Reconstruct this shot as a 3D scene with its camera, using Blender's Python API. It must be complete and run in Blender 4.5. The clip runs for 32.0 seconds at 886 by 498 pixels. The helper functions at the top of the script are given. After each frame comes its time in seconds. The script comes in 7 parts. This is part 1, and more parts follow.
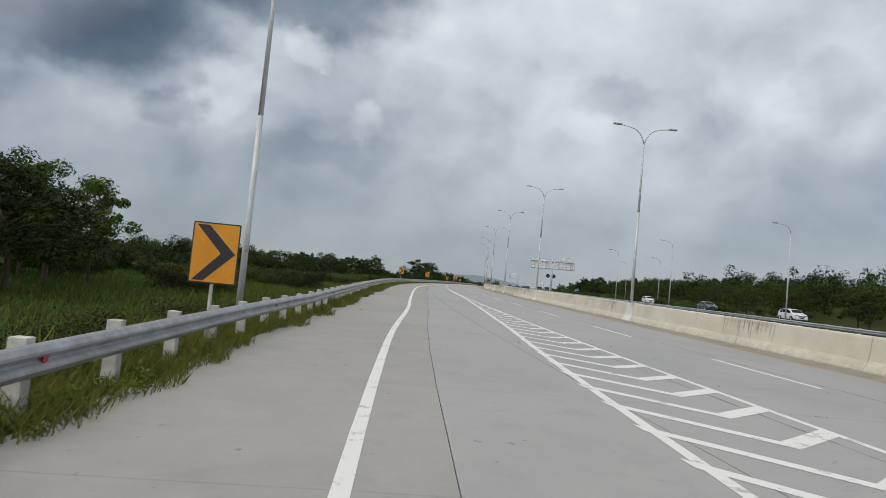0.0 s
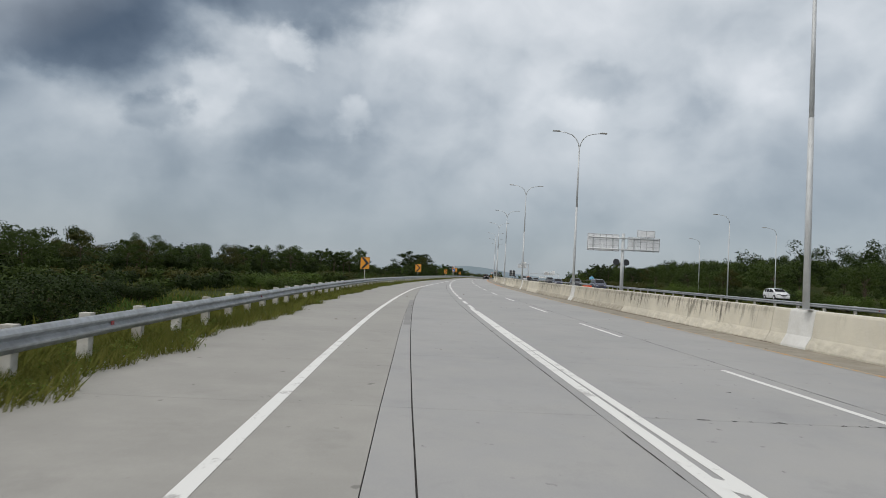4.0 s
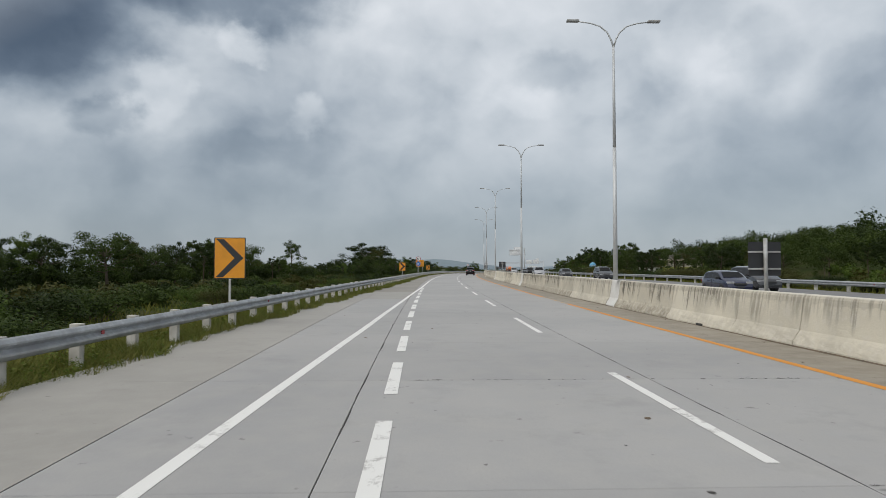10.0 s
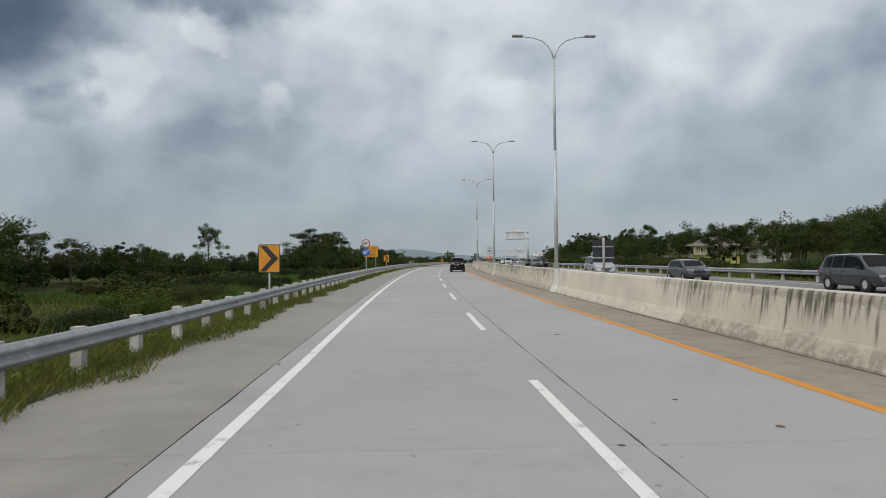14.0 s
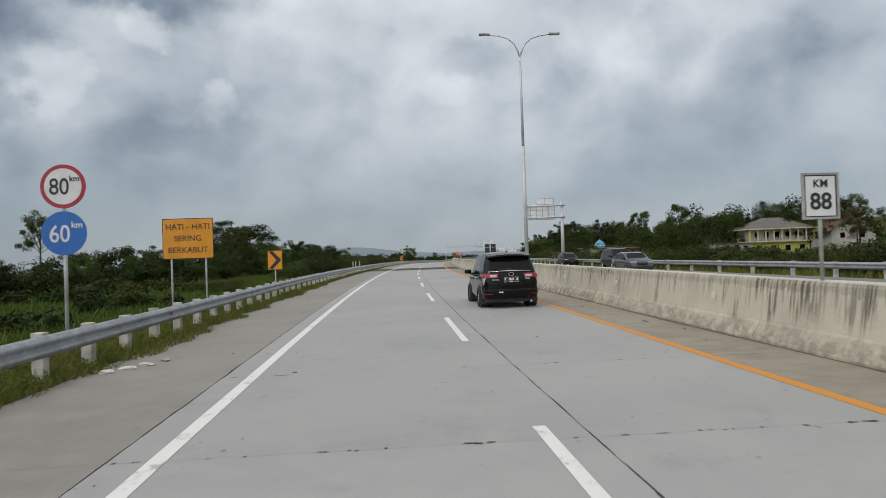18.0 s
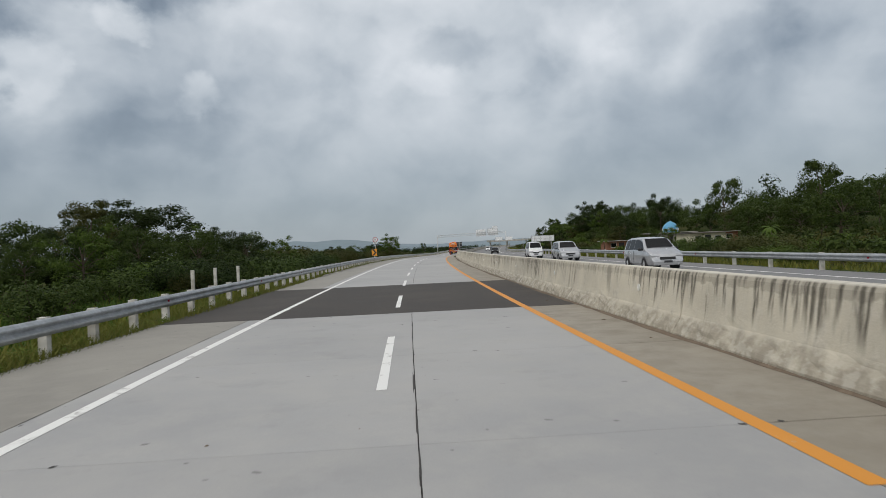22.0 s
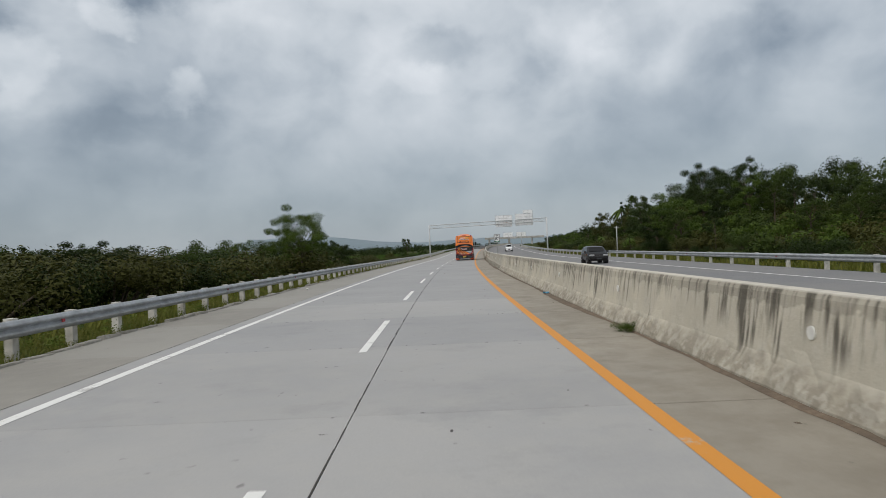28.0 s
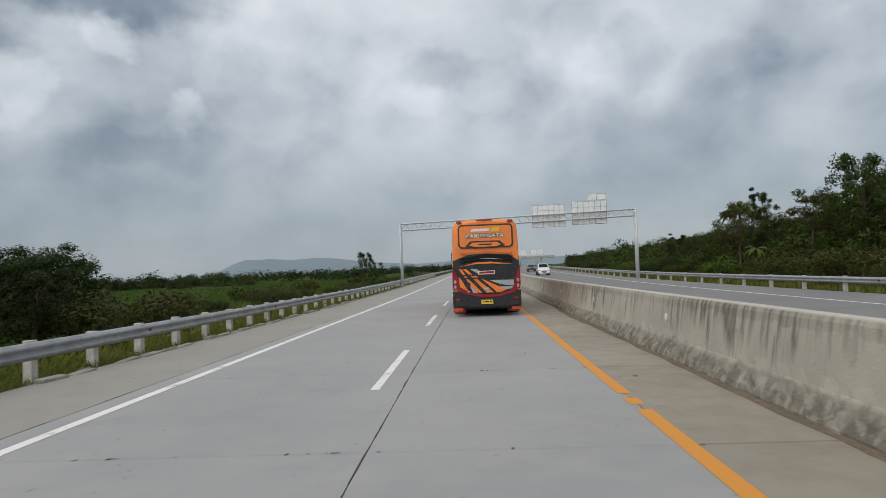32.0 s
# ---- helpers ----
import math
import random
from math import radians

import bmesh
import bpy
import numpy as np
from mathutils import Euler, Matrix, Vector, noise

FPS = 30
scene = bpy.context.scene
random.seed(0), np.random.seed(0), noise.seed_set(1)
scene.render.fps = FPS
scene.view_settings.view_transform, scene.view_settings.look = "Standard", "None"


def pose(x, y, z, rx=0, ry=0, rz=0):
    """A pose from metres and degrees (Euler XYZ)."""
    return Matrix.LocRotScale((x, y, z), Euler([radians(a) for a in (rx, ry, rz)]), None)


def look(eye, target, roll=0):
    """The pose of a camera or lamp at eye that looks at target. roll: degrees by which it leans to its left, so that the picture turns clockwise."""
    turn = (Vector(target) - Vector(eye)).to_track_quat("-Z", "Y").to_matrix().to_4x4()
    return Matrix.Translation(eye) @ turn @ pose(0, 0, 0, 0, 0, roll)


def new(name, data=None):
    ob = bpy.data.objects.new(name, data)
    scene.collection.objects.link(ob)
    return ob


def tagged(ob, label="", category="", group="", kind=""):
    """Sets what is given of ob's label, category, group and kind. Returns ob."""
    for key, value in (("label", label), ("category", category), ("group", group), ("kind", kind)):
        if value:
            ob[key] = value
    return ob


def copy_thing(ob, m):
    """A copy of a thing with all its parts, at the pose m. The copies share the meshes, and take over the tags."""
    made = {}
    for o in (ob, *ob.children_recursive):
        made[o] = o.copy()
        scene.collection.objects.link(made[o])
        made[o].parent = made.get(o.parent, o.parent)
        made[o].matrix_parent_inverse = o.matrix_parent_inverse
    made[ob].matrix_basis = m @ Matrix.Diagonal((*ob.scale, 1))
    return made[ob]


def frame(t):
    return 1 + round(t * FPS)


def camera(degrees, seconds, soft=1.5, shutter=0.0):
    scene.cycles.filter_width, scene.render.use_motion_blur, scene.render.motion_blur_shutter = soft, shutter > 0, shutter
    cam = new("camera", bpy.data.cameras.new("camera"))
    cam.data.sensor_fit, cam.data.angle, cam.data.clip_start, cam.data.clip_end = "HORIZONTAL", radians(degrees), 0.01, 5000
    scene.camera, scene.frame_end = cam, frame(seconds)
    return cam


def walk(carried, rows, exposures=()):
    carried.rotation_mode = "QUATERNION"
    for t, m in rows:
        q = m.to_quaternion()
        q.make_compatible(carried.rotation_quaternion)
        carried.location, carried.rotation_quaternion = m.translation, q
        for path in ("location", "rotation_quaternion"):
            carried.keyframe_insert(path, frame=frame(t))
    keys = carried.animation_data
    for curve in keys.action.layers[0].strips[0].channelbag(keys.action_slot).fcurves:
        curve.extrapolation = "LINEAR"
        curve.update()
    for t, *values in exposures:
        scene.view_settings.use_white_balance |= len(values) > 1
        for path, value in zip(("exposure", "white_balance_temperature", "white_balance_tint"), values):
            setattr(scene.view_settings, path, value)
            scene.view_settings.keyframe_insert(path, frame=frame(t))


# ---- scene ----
cam = camera(68.57, 32.0, soft=0.6, shutter=0.08)

# ---- the road's line: curvature and height along s, then places in (s, u, z) ----
BEND = [2.304, 1.721, 0.992, 0.911, 0.491, 0.733, 0.775, 0.588, 0.881, 0.614, 0.108, 0.25, 0.3, 0.3, 0.3, 0.3, 0.25, 0.25, 0.25, 0.25, 0.25, 0.25, 0.25, 0.25, 0.25]
RISE = [0.0, 2.12, 3.45, 4.45, 4.95, 4.55, 5.47, 6.17, 6.7, 7.11, 7.45, 7.73, 7.99]
STEP = 4.0
GRID = np.arange(-60, 1700, STEP)
_k = np.interp(GRID, np.arange(-40, 1401, 60.0), BEND) * 1e-3
TURN = np.cumsum(_k) * STEP
TURN -= np.interp(0, GRID, TURN)
_m = TURN - 0.5 * _k * STEP
LINE_X, LINE_Y = np.cumsum(np.sin(_m)) * STEP, np.cumsum(np.cos(_m)) * STEP
LINE_X -= np.interp(0, GRID, LINE_X)
LINE_Y -= np.interp(0, GRID, LINE_Y)
_w = np.hanning(25)
LINE_Z = np.convolve(np.pad(np.interp(GRID, np.arange(-40, 1501, 120.0), RISE), 12, mode="edge"), _w / _w.sum(), "valid")


# the plan's chainage s runs a little long past 260 m; this gives the true length along the line
MARKS = [-100, 250, 265, 290, 300, 320, 340, 365, 380, 400, 520, 560, 640, 900, 1800]
TRUE = [-100, 249.7, 263.8, 284.2, 292.2, 308.3, 327.4, 352.3, 369, 389, 509, 549.5, 631, 891, 1791]


def true_length(s):
    return np.interp(s, MARKS, TRUE)


def heading(s):
    return np.interp(true_length(s), GRID, TURN)


def spot(s, u, z=0.0):
    """World place of a point s metres along the road, u to the right of the lane divider, z above the road."""
    a, s = heading(s), true_length(s)
    return np.stack([np.interp(s, GRID, LINE_X) + u * np.cos(a), np.interp(s, GRID, LINE_Y) - u * np.sin(a),
                     np.interp(s, GRID, LINE_Z) + z], -1)


def at(s, u, z=0.0, turn=0.0):
    """A pose on the road whose y axis runs along it."""
    x, y, h = spot(s, u, z)
    return Matrix.LocRotScale((x, y, h), Euler((0, 0, -heading(s) + radians(turn))), None)


ROWS = [  # seconds, s, u, yaw to the right, pitch, roll
    (0, 19.78, -10.743, 7.12, 3.23, 5.51), (0.5, 25.93, -10.308, 6.68, 3.03, 4.96), (1, 32.36, -9.646, 6.20, 2.99, 5.25),
    (1.5, 38.69, -9.001, 5.57, 3.07, 4.95), (2, 45.05, -8.397, 5.10, 2.94, 4.50), (2.5, 51.53, -7.909, 4.66, 3.01, 4.23),
    (3, 58.16, -7.453, 4.27, 2.86, 3.81), (5.5, 91.80, -5.875, 2.72, 2.44, 2.51), (6, 98.37, -5.570, 2.33, 2.40, 2.36),
    (6.5, 105.26, -5.253, 1.97, 2.42, 2.22), (7, 112.30, -5.008, 1.67, 2.36, 2.04), (7.5, 119.41, -4.647, 1.71, 2.35, 1.73),
    (8, 126.18, -4.413, 1.83, 2.26, 1.39), (8.5, 133.26, -4.123, 1.99, 2.15, 0.97), (9, 140.44, -3.793, 2.07, 2.13, 0.73),
    (9.5, 147.58, -3.486, 2.07, 2.13, -0.02), (10, 154.78, -3.229, 2.38, 2.12, 0.02), (11, 168.80, -2.748, 3.35, 2.01, 0.12),
    (11.5, 176.10, -2.485, 3.60, 1.83, 0.13), (12, 183.67, -2.214, 3.73, 1.75, -0.33), (12.5, 191.38, -1.923, 3.67, 1.61, -0.55),
    (13, 198.97, -1.890, 3.62, 1.43, -0.28), (13.5, 206.35, -1.873, 3.34, 1.36, -0.62), (14, 213.92, -1.763, 3.08, 1.23, -0.50),
    (14.5, 221.44, -1.696, 3.39, 1.14, -0.34), (16.5, 251.24, -1.732, 4.50, 0.91, -1.00), (17, 259.28, -1.722, 4.67, 1.01, -1.57),
    (17.5, 268.03, -1.674, 5.00, 1.00, -1.88), (18, 277.57, -1.468, 4.95, 0.87, -1.90), (18.5, 287.00, -1.360, 5.12, 0.80, -2.12),
    (19, 296.59, -1.100, 4.91, 0.64, -2.08), (19.5, 306.16, -0.861, 4.75, 0.50, -2.12), (20, 315.97, -0.693, 4.97, 0.55, -2.49),
    (20.5, 324.61, -0.416, 4.65, 0.32, -2.40), (21, 332.70, -0.144, 4.27, 0.20, -2.60), (21.5, 340.76, 0.122, 3.89, 0.08, -2.52),
    (22, 349.06, 0.382, 3.50, 0.05, -2.64), (22.5, 357.27, 0.528, 3.23, -0.02, -2.81), (23, 365.29, 0.715, 3.00, -0.09, -2.77),
    (23.5, 372.82, 0.849, 2.69, -0.15, -2.86), (24, 380.37, 1.049, 2.30, -0.06, -2.89), (24.5, 388.64, 1.224, 1.97, -0.30, -2.69),
    (25, 397.01, 1.222, 1.72, -0.55, -2.44), (25.5, 405.51, 1.211, 1.40, -0.53, -2.34), (27.5, 439.33, 1.294, 0.95, -0.07, -2.51),
    (28, 447.96, 1.446, 0.51, -0.14, -2.36), (28.5, 456.64, 1.648, -0.01, -0.04, -2.64), (29, 465.14, 1.620, -0.32, -0.14, -2.40),
    (29.5, 473.63, 1.608, -0.75, -0.01, -2.24), (30, 482.40, 1.688, -1.27, 0.32, -1.87), (30.5, 491.25, 1.666, -1.57, 0.66, -2.37),
    (31, 500.14, 1.581, -1.92, 1.00, -1.92), (31.5, 509.31, 1.547, -2.22, 1.31, -1.81), (32, 518.54, 1.523, -2.12, 1.74, -2.13)]
path = []
for t, s, u, yaw, pitch, roll in ROWS:
    m = at(s, u, 1.789)
    path.append((t, m @ pose(0, 0, 0, 0, 0, -yaw) @ pose(0, 0, 0, 90 + pitch, 0, 0) @ pose(0, 0, 0, 0, 0, roll)))
walk(cam, path, [(0, 0.0), (32, 0.0)])

# ---- sky and sun ----
SUN_UP, SUN_SIDE = 52.0, 247.0
world = bpy.data.worlds.new("sky")
scene.world = world
world.use_nodes = True
nt = world.node_tree
nt.nodes.clear()


def add(tree, kind, inputs=None, **attrs):
    n = tree.nodes.new(kind)
    for k, v in attrs.items():
        setattr(n, k, v)
    for k, v in (inputs or {}).items():
        if isinstance(v, bpy.types.NodeSocket):
            tree.links.new(v, n.inputs[k])
        else:
            n.inputs[k].default_value = v
    return n


def ramp(tree, fac, stops):
    n = add(tree, "ShaderNodeValToRGB", {0: fac})
    e = n.color_ramp.elements
    while len(e) < len(stops):
        e.new(0.5)
    for el, (p, c) in zip(e, stops):
        el.position, el.color = p, (c, c, c, 1) if isinstance(c, (int, float)) else (*c, 1)
    return n.outputs[0]


def math_node(tree, op, a, b=0.0, clamp=False):
    return add(tree, "ShaderNodeMath", {0: a, 1: b}, operation=op, use_clamp=clamp).outputs[0]


def madd(tree, a, b, c):
    return add(tree, "ShaderNodeMath", {0: a, 1: b, 2: c}, operation="MULTIPLY_ADD").outputs[0]


def mixed(tree, fac, a, b, blend="MIX"):
    n = add(tree, "ShaderNodeMix", data_type="RGBA", blend_type=blend)
    for k, v in ((0, fac), (6, a), (7, b)):
        if isinstance(v, bpy.types.NodeSocket):
            tree.links.new(v, n.inputs[k])
        else:
            n.inputs[k].default_value = v if k == 0 else (*v, 1)
    return n.outputs[2]


def noise_at(tree, vec, scale, detail=4.0, rough=0.5, stretch=(1, 1, 1), shift=(0, 0, 0)):
    mp = add(tree, "ShaderNodeMapping", {0: vec, 1: shift, 3: stretch})
    return add(tree, "ShaderNodeTexNoise", {0: mp.outputs[0], 2: scale, 3: detail, 4: rough}).outputs[0]


sky = add(nt, "ShaderNodeTexSky", sky_type="NISHITA", sun_disc=False, sun_elevation=radians(SUN_UP), sun_rotation=radians(SUN_SIDE))
way = add(nt, "ShaderNodeTexCoord").outputs["Generated"]
sep = add(nt, "ShaderNodeSeparateXYZ", {0: way})
SQUASH = (1.0, 1.0, 1.25)


def pushed(scale, amount, detail, shift):
    """The sky's direction, pushed about by noise, so that cloud edges curl and fray."""
    mp = add(nt, "ShaderNodeMapping", {0: way, 1: shift, 3: SQUASH}).outputs[0]
    c = add(nt, "ShaderNodeTexNoise", {0: mp, 2: scale, 3: detail, 4: 0.55}).outputs[1]
    c = add(nt, "ShaderNodeVectorMath", {0: c, 1: (0.5, 0.5, 0.5)}, operation="SUBTRACT").outputs[0]
    return add(nt, "ShaderNodeVectorMath", {0: c, 1: (amount, amount, amount), 2: way}, operation="MULTIPLY_ADD").outputs[0]


frayed = add(nt, "ShaderNodeSeparateXYZ", {0: pushed(8.5, 0.115, 7.0, (2.3, 0.4, 1.1))})
azim = math_node(nt, "ARCTAN2", frayed.outputs[0], frayed.outputs[1])
elev = math_node(nt, "ARCSINE", frayed.outputs[2])


def heap(az, el, wide, high, soft):
    """A cloud about a compass direction and height in degrees: one at its heart, nought at its rim."""
    a = math_node(nt, "MULTIPLY", math_node(nt, "SUBTRACT", azim, radians(az)), 1 / radians(wide))
    e = math_node(nt, "MULTIPLY", math_node(nt, "SUBTRACT", elev, radians(el)), 1 / radians(high))
    d = math_node(nt, "ADD", math_node(nt, "MULTIPLY", a, a), math_node(nt, "MULTIPLY", e, e))
    n = add(nt, "ShaderNodeMapRange", {0: d, 1: 1.0, 2: 1.0 - soft, 3: 0.0, 4: 1.0}, interpolation_type="SMOOTHSTEP")
    return n.outputs[0]


curl = pushed(3.4, 0.12, 4.0, (0.4, 5.2, 0.0))
broad = noise_at(nt, way, 2.4, 3, 0.5, SQUASH, (3.1, 1.7, 0.4))
puffs = noise_at(nt, curl, 5.2, 7, 0.46, SQUASH, (7.3, 2.2, 0.6))
lit = noise_at(nt, curl, 5.2, 7, 0.46, SQUASH, (7.275, 2.2, 0.64))
tone = madd(nt, broad, 0.24, 0.235)
tone = math_node(nt, "ADD", tone, math_node(nt, "MULTIPLY", puffs, 0.38))
tone = math_node(nt, "ADD", tone, math_node(nt, "MULTIPLY", math_node(nt, "SUBTRACT", puffs, lit), 0.55))
# compass direction, height, half width, half height, softness, how much lighter or darker
CLOUDS = [(-24, 21.0, 17, 8.0, 0.7, -0.30), (-4.5, 25.4, 13, 6.5, 0.7, -0.29), (-17, 16, 9, 4.5, 0.8, -0.14), (-45, 12, 24, 16, 1.0, -0.16),
          (-13.7, 11.7, 3.2, 2.4, 0.8, -0.18), (-10.6, 14.4, 2.6, 3.2, 0.8, 0.13), (-3.8, 19.0, 2.4, 1.8, 0.9, 0.13), (0.9, 13.4, 1.9, 1.7, 0.9, 0.11),
          (27, 20, 26, 12, 1.0, 0.14), (-14, 5, 24, 7, 1.0, -0.13), (22.6, 17.0, 4.2, 2.4, 0.9, -0.10), (20.5, 14.2, 4.0, 1.8, 1.0, 0.08), (33.3, 16.8, 4.0, 4.0, 1.0, 0.11),
          (39.2, 17.2, 3.8, 3.4, 0.8, -0.08), (47, 15, 5.5, 3.4, 0.9, -0.08), (27.8, 12.0, 4.2, 2.4, 1.0, -0.07), (-1.5, 10.5, 10, 2.0, 1.0, -0.09)]
for az, el, wide, high, soft, amount in CLOUDS:
    tone = madd(nt, heap(az, el, wide, high, soft), amount, tone)
cloud = ramp(nt, tone, [(0.0, (0.074, 0.102, 0.143)), (0.16, (0.119, 0.155, 0.205)), (0.34, (0.243, 0.293, 0.351)), (0.49, (0.426, 0.478, 0.531)), (0.63, (0.604, 0.650, 0.693)), (0.84, (0.832, 0.862, 0.897))])
low = ramp(nt, sep.outputs[2], [(0.0, 1.0), (0.09, 0.8), (0.26, 0.0)])
veil = mixed(nt, math_node(nt, "MULTIPLY", low, 0.8), cloud, (0.325, 0.375, 0.42))
up = ramp(nt, sep.outputs[2], [(0.42, 0.0), (0.9, 1.0)])
bright = mixed(nt, up, veil, (0.46, 0.475, 0.49))
clear = add(nt, "ShaderNodeVectorMath", {0: sky.outputs[0], 3: 0.10}, operation="SCALE").outputs[0]
sunward = add(nt, "ShaderNodeVectorMath", {0: way, 1: (-0.566, -0.24, 0.788)}, operation="DOT_PRODUCT").outputs["Value"]
bright = mixed(nt, ramp(nt, sunward, [(0.2, 0.0), (0.97, 1.0)]), bright, (1.40, 1.375, 1.32))
tint = mixed(nt, 0.88, clear, bright)
nt.links.new(add(nt, "ShaderNodeBackground", {0: tint, 1: 1.0}).outputs[0], add(nt, "ShaderNodeOutputWorld").inputs[0])

sun = bpy.data.lights.new("sun", "SUN")
sun.energy, sun.angle, sun.color = 0.55, radians(14), (1.0, 0.94, 0.87)
new("sun", sun).matrix_world = look((-0.92 * math.cos(radians(SUN_UP)), -0.39 * math.cos(radians(SUN_UP)), math.sin(radians(SUN_UP))), (0, 0, 0))


# ---- materials ----
def material(name, color, rough=0.7, metal=0.0, vary=0.25, grain=8.0, bump=0.2, second=None, blotch=0.6, random_tint=0.0, stretch=(1, 1, 1), depth=0.02, spec=0.5):
    """A surface with colour variation at two scales, and fine relief."""
    mt = bpy.data.materials.new(name)
    mt.use_nodes = True
    t = mt.node_tree
    b = t.nodes["Principled BSDF"]
    pos = add(t, "ShaderNodeNewGeometry").outputs["Position"]
    fine_n = noise_at(t, pos, grain, 5, 0.6, stretch)
    wide_n = noise_at(t, pos, blotch, 4, 0.6, stretch)
    dark, light = [tuple(c * (1 - vary) for c in color), tuple(min(c * (1 + vary), 0.95) for c in color)]
    col = mixed(t, ramp(t, fine_n, [(0.3, 0), (0.7, 1)]), dark, light)
    if second:
        col = mixed(t, ramp(t, wide_n, [(0.42, 0), (0.66, 0.85)]), col, second)
    if random_tint:
        r = add(t, "ShaderNodeObjectInfo").outputs["Random"]
        col = mixed(t, 1.0, col, ramp(t, r, [(0.0, 1 - random_tint), (1.0, 1.0 + 0.0)]), "MULTIPLY")
    t.links.new(col, b.inputs["Base Color"])
    b.inputs["Metallic"].default_value = metal
    b.inputs["Specular IOR Level"].default_value = spec
    t.links.new(math_node(t, "MULTIPLY_ADD", wide_n, 0.25), b.inputs["Roughness"])
    t.nodes[-1].inputs[2].default_value = rough - 0.12
    if bump:
        t.links.new(add(t, "ShaderNodeBump", {"Height": fine_n, "Strength": bump, "Distance": depth}).outputs[0], b.inputs["Normal"])
    return mt


def gloss(name, color, rough=0.3, metal=0.0, coat=0.0, spec=0.5):
    mt = bpy.data.materials.new(name)
    mt.use_nodes = True
    t = mt.node_tree
    b = t.nodes["Principled BSDF"]
    pos = add(t, "ShaderNodeNewGeometry").outputs["Position"]
    n = noise_at(t, pos, 3.0, 4, 0.6)
    t.links.new(mixed(t, ramp(t, n, [(0.35, 0), (0.75, 1)]), color, tuple(c * 0.82 + 0.003 for c in color)), b.inputs["Base Color"])
    t.links.new(ramp(t, n, [(0.3, max(rough - 0.05, 0.02)), (0.8, rough + 0.1)]), b.inputs["Roughness"])
    b.inputs["Metallic"].default_value = metal
    b.inputs["Coat Weight"].default_value = coat
    b.inputs["Specular IOR Level"].default_value = spec
    return mt


def slab_material(name, light, dark, stain):
    mt = bpy.data.materials.new(name)
    mt.use_nodes = True
    t = mt.node_tree
    b = t.nodes["Principled BSDF"]
    pos = add(t, "ShaderNodeNewGeometry").outputs["Position"]
    wide = noise_at(t, pos, 0.22, 5, 0.6)
    mid = noise_at(t, pos, 1.6, 6, 0.65)
    fine_n = noise_at(t, pos, 45.0, 3, 0.6)
    spots = noise_at(t, pos, 5.5, 2, 0.45, shift=(9, 3, 0))
    scuff = noise_at(t, pos, 0.9, 6, 0.7, shift=(2, 8, 0))
    r = add(t, "ShaderNodeObjectInfo").outputs["Random"]
    col = mixed(t, ramp(t, wide, [(0.35, 0), (0.65, 1)]), dark, light)
    col = mixed(t, math_node(t, "MULTIPLY", ramp(t, mid, [(0.42, 0), (0.70, 1)]), 0.6), col, stain)
    col = mixed(t, 1.0, col, ramp(t, r, [(0, 0.93), (0.5, 0.97), (1, 1.0)]), "MULTIPLY")
    col = mixed(t, math_node(t, "MULTIPLY", ramp(t, spots, [(0.73, 0), (0.77, 1)]), 0.6), col, (0.09, 0.085, 0.08))
    col = mixed(t, math_node(t, "MULTIPLY", ramp(t, scuff, [(0.55, 0), (0.72, 1)]), 0.35), col, tuple(c * 0.72 for c in dark))
    col = mixed(t, math_node(t, "MULTIPLY", fine_n, 0.35), col, tuple(c * 0.7 for c in dark))
    t.links.new(col, b.inputs["Base Color"])
    t.links.new(ramp(t, mid, [(0.3, 0.6), (0.8, 0.82)]), b.inputs["Roughness"])
    b.inputs["Specular IOR Level"].default_value = 0.3
    t.links.new(add(t, "ShaderNodeBump", {"Height": fine_n, "Strength": 0.25, "Distance": 0.006}).outputs[0], b.inputs["Normal"])
    return mt


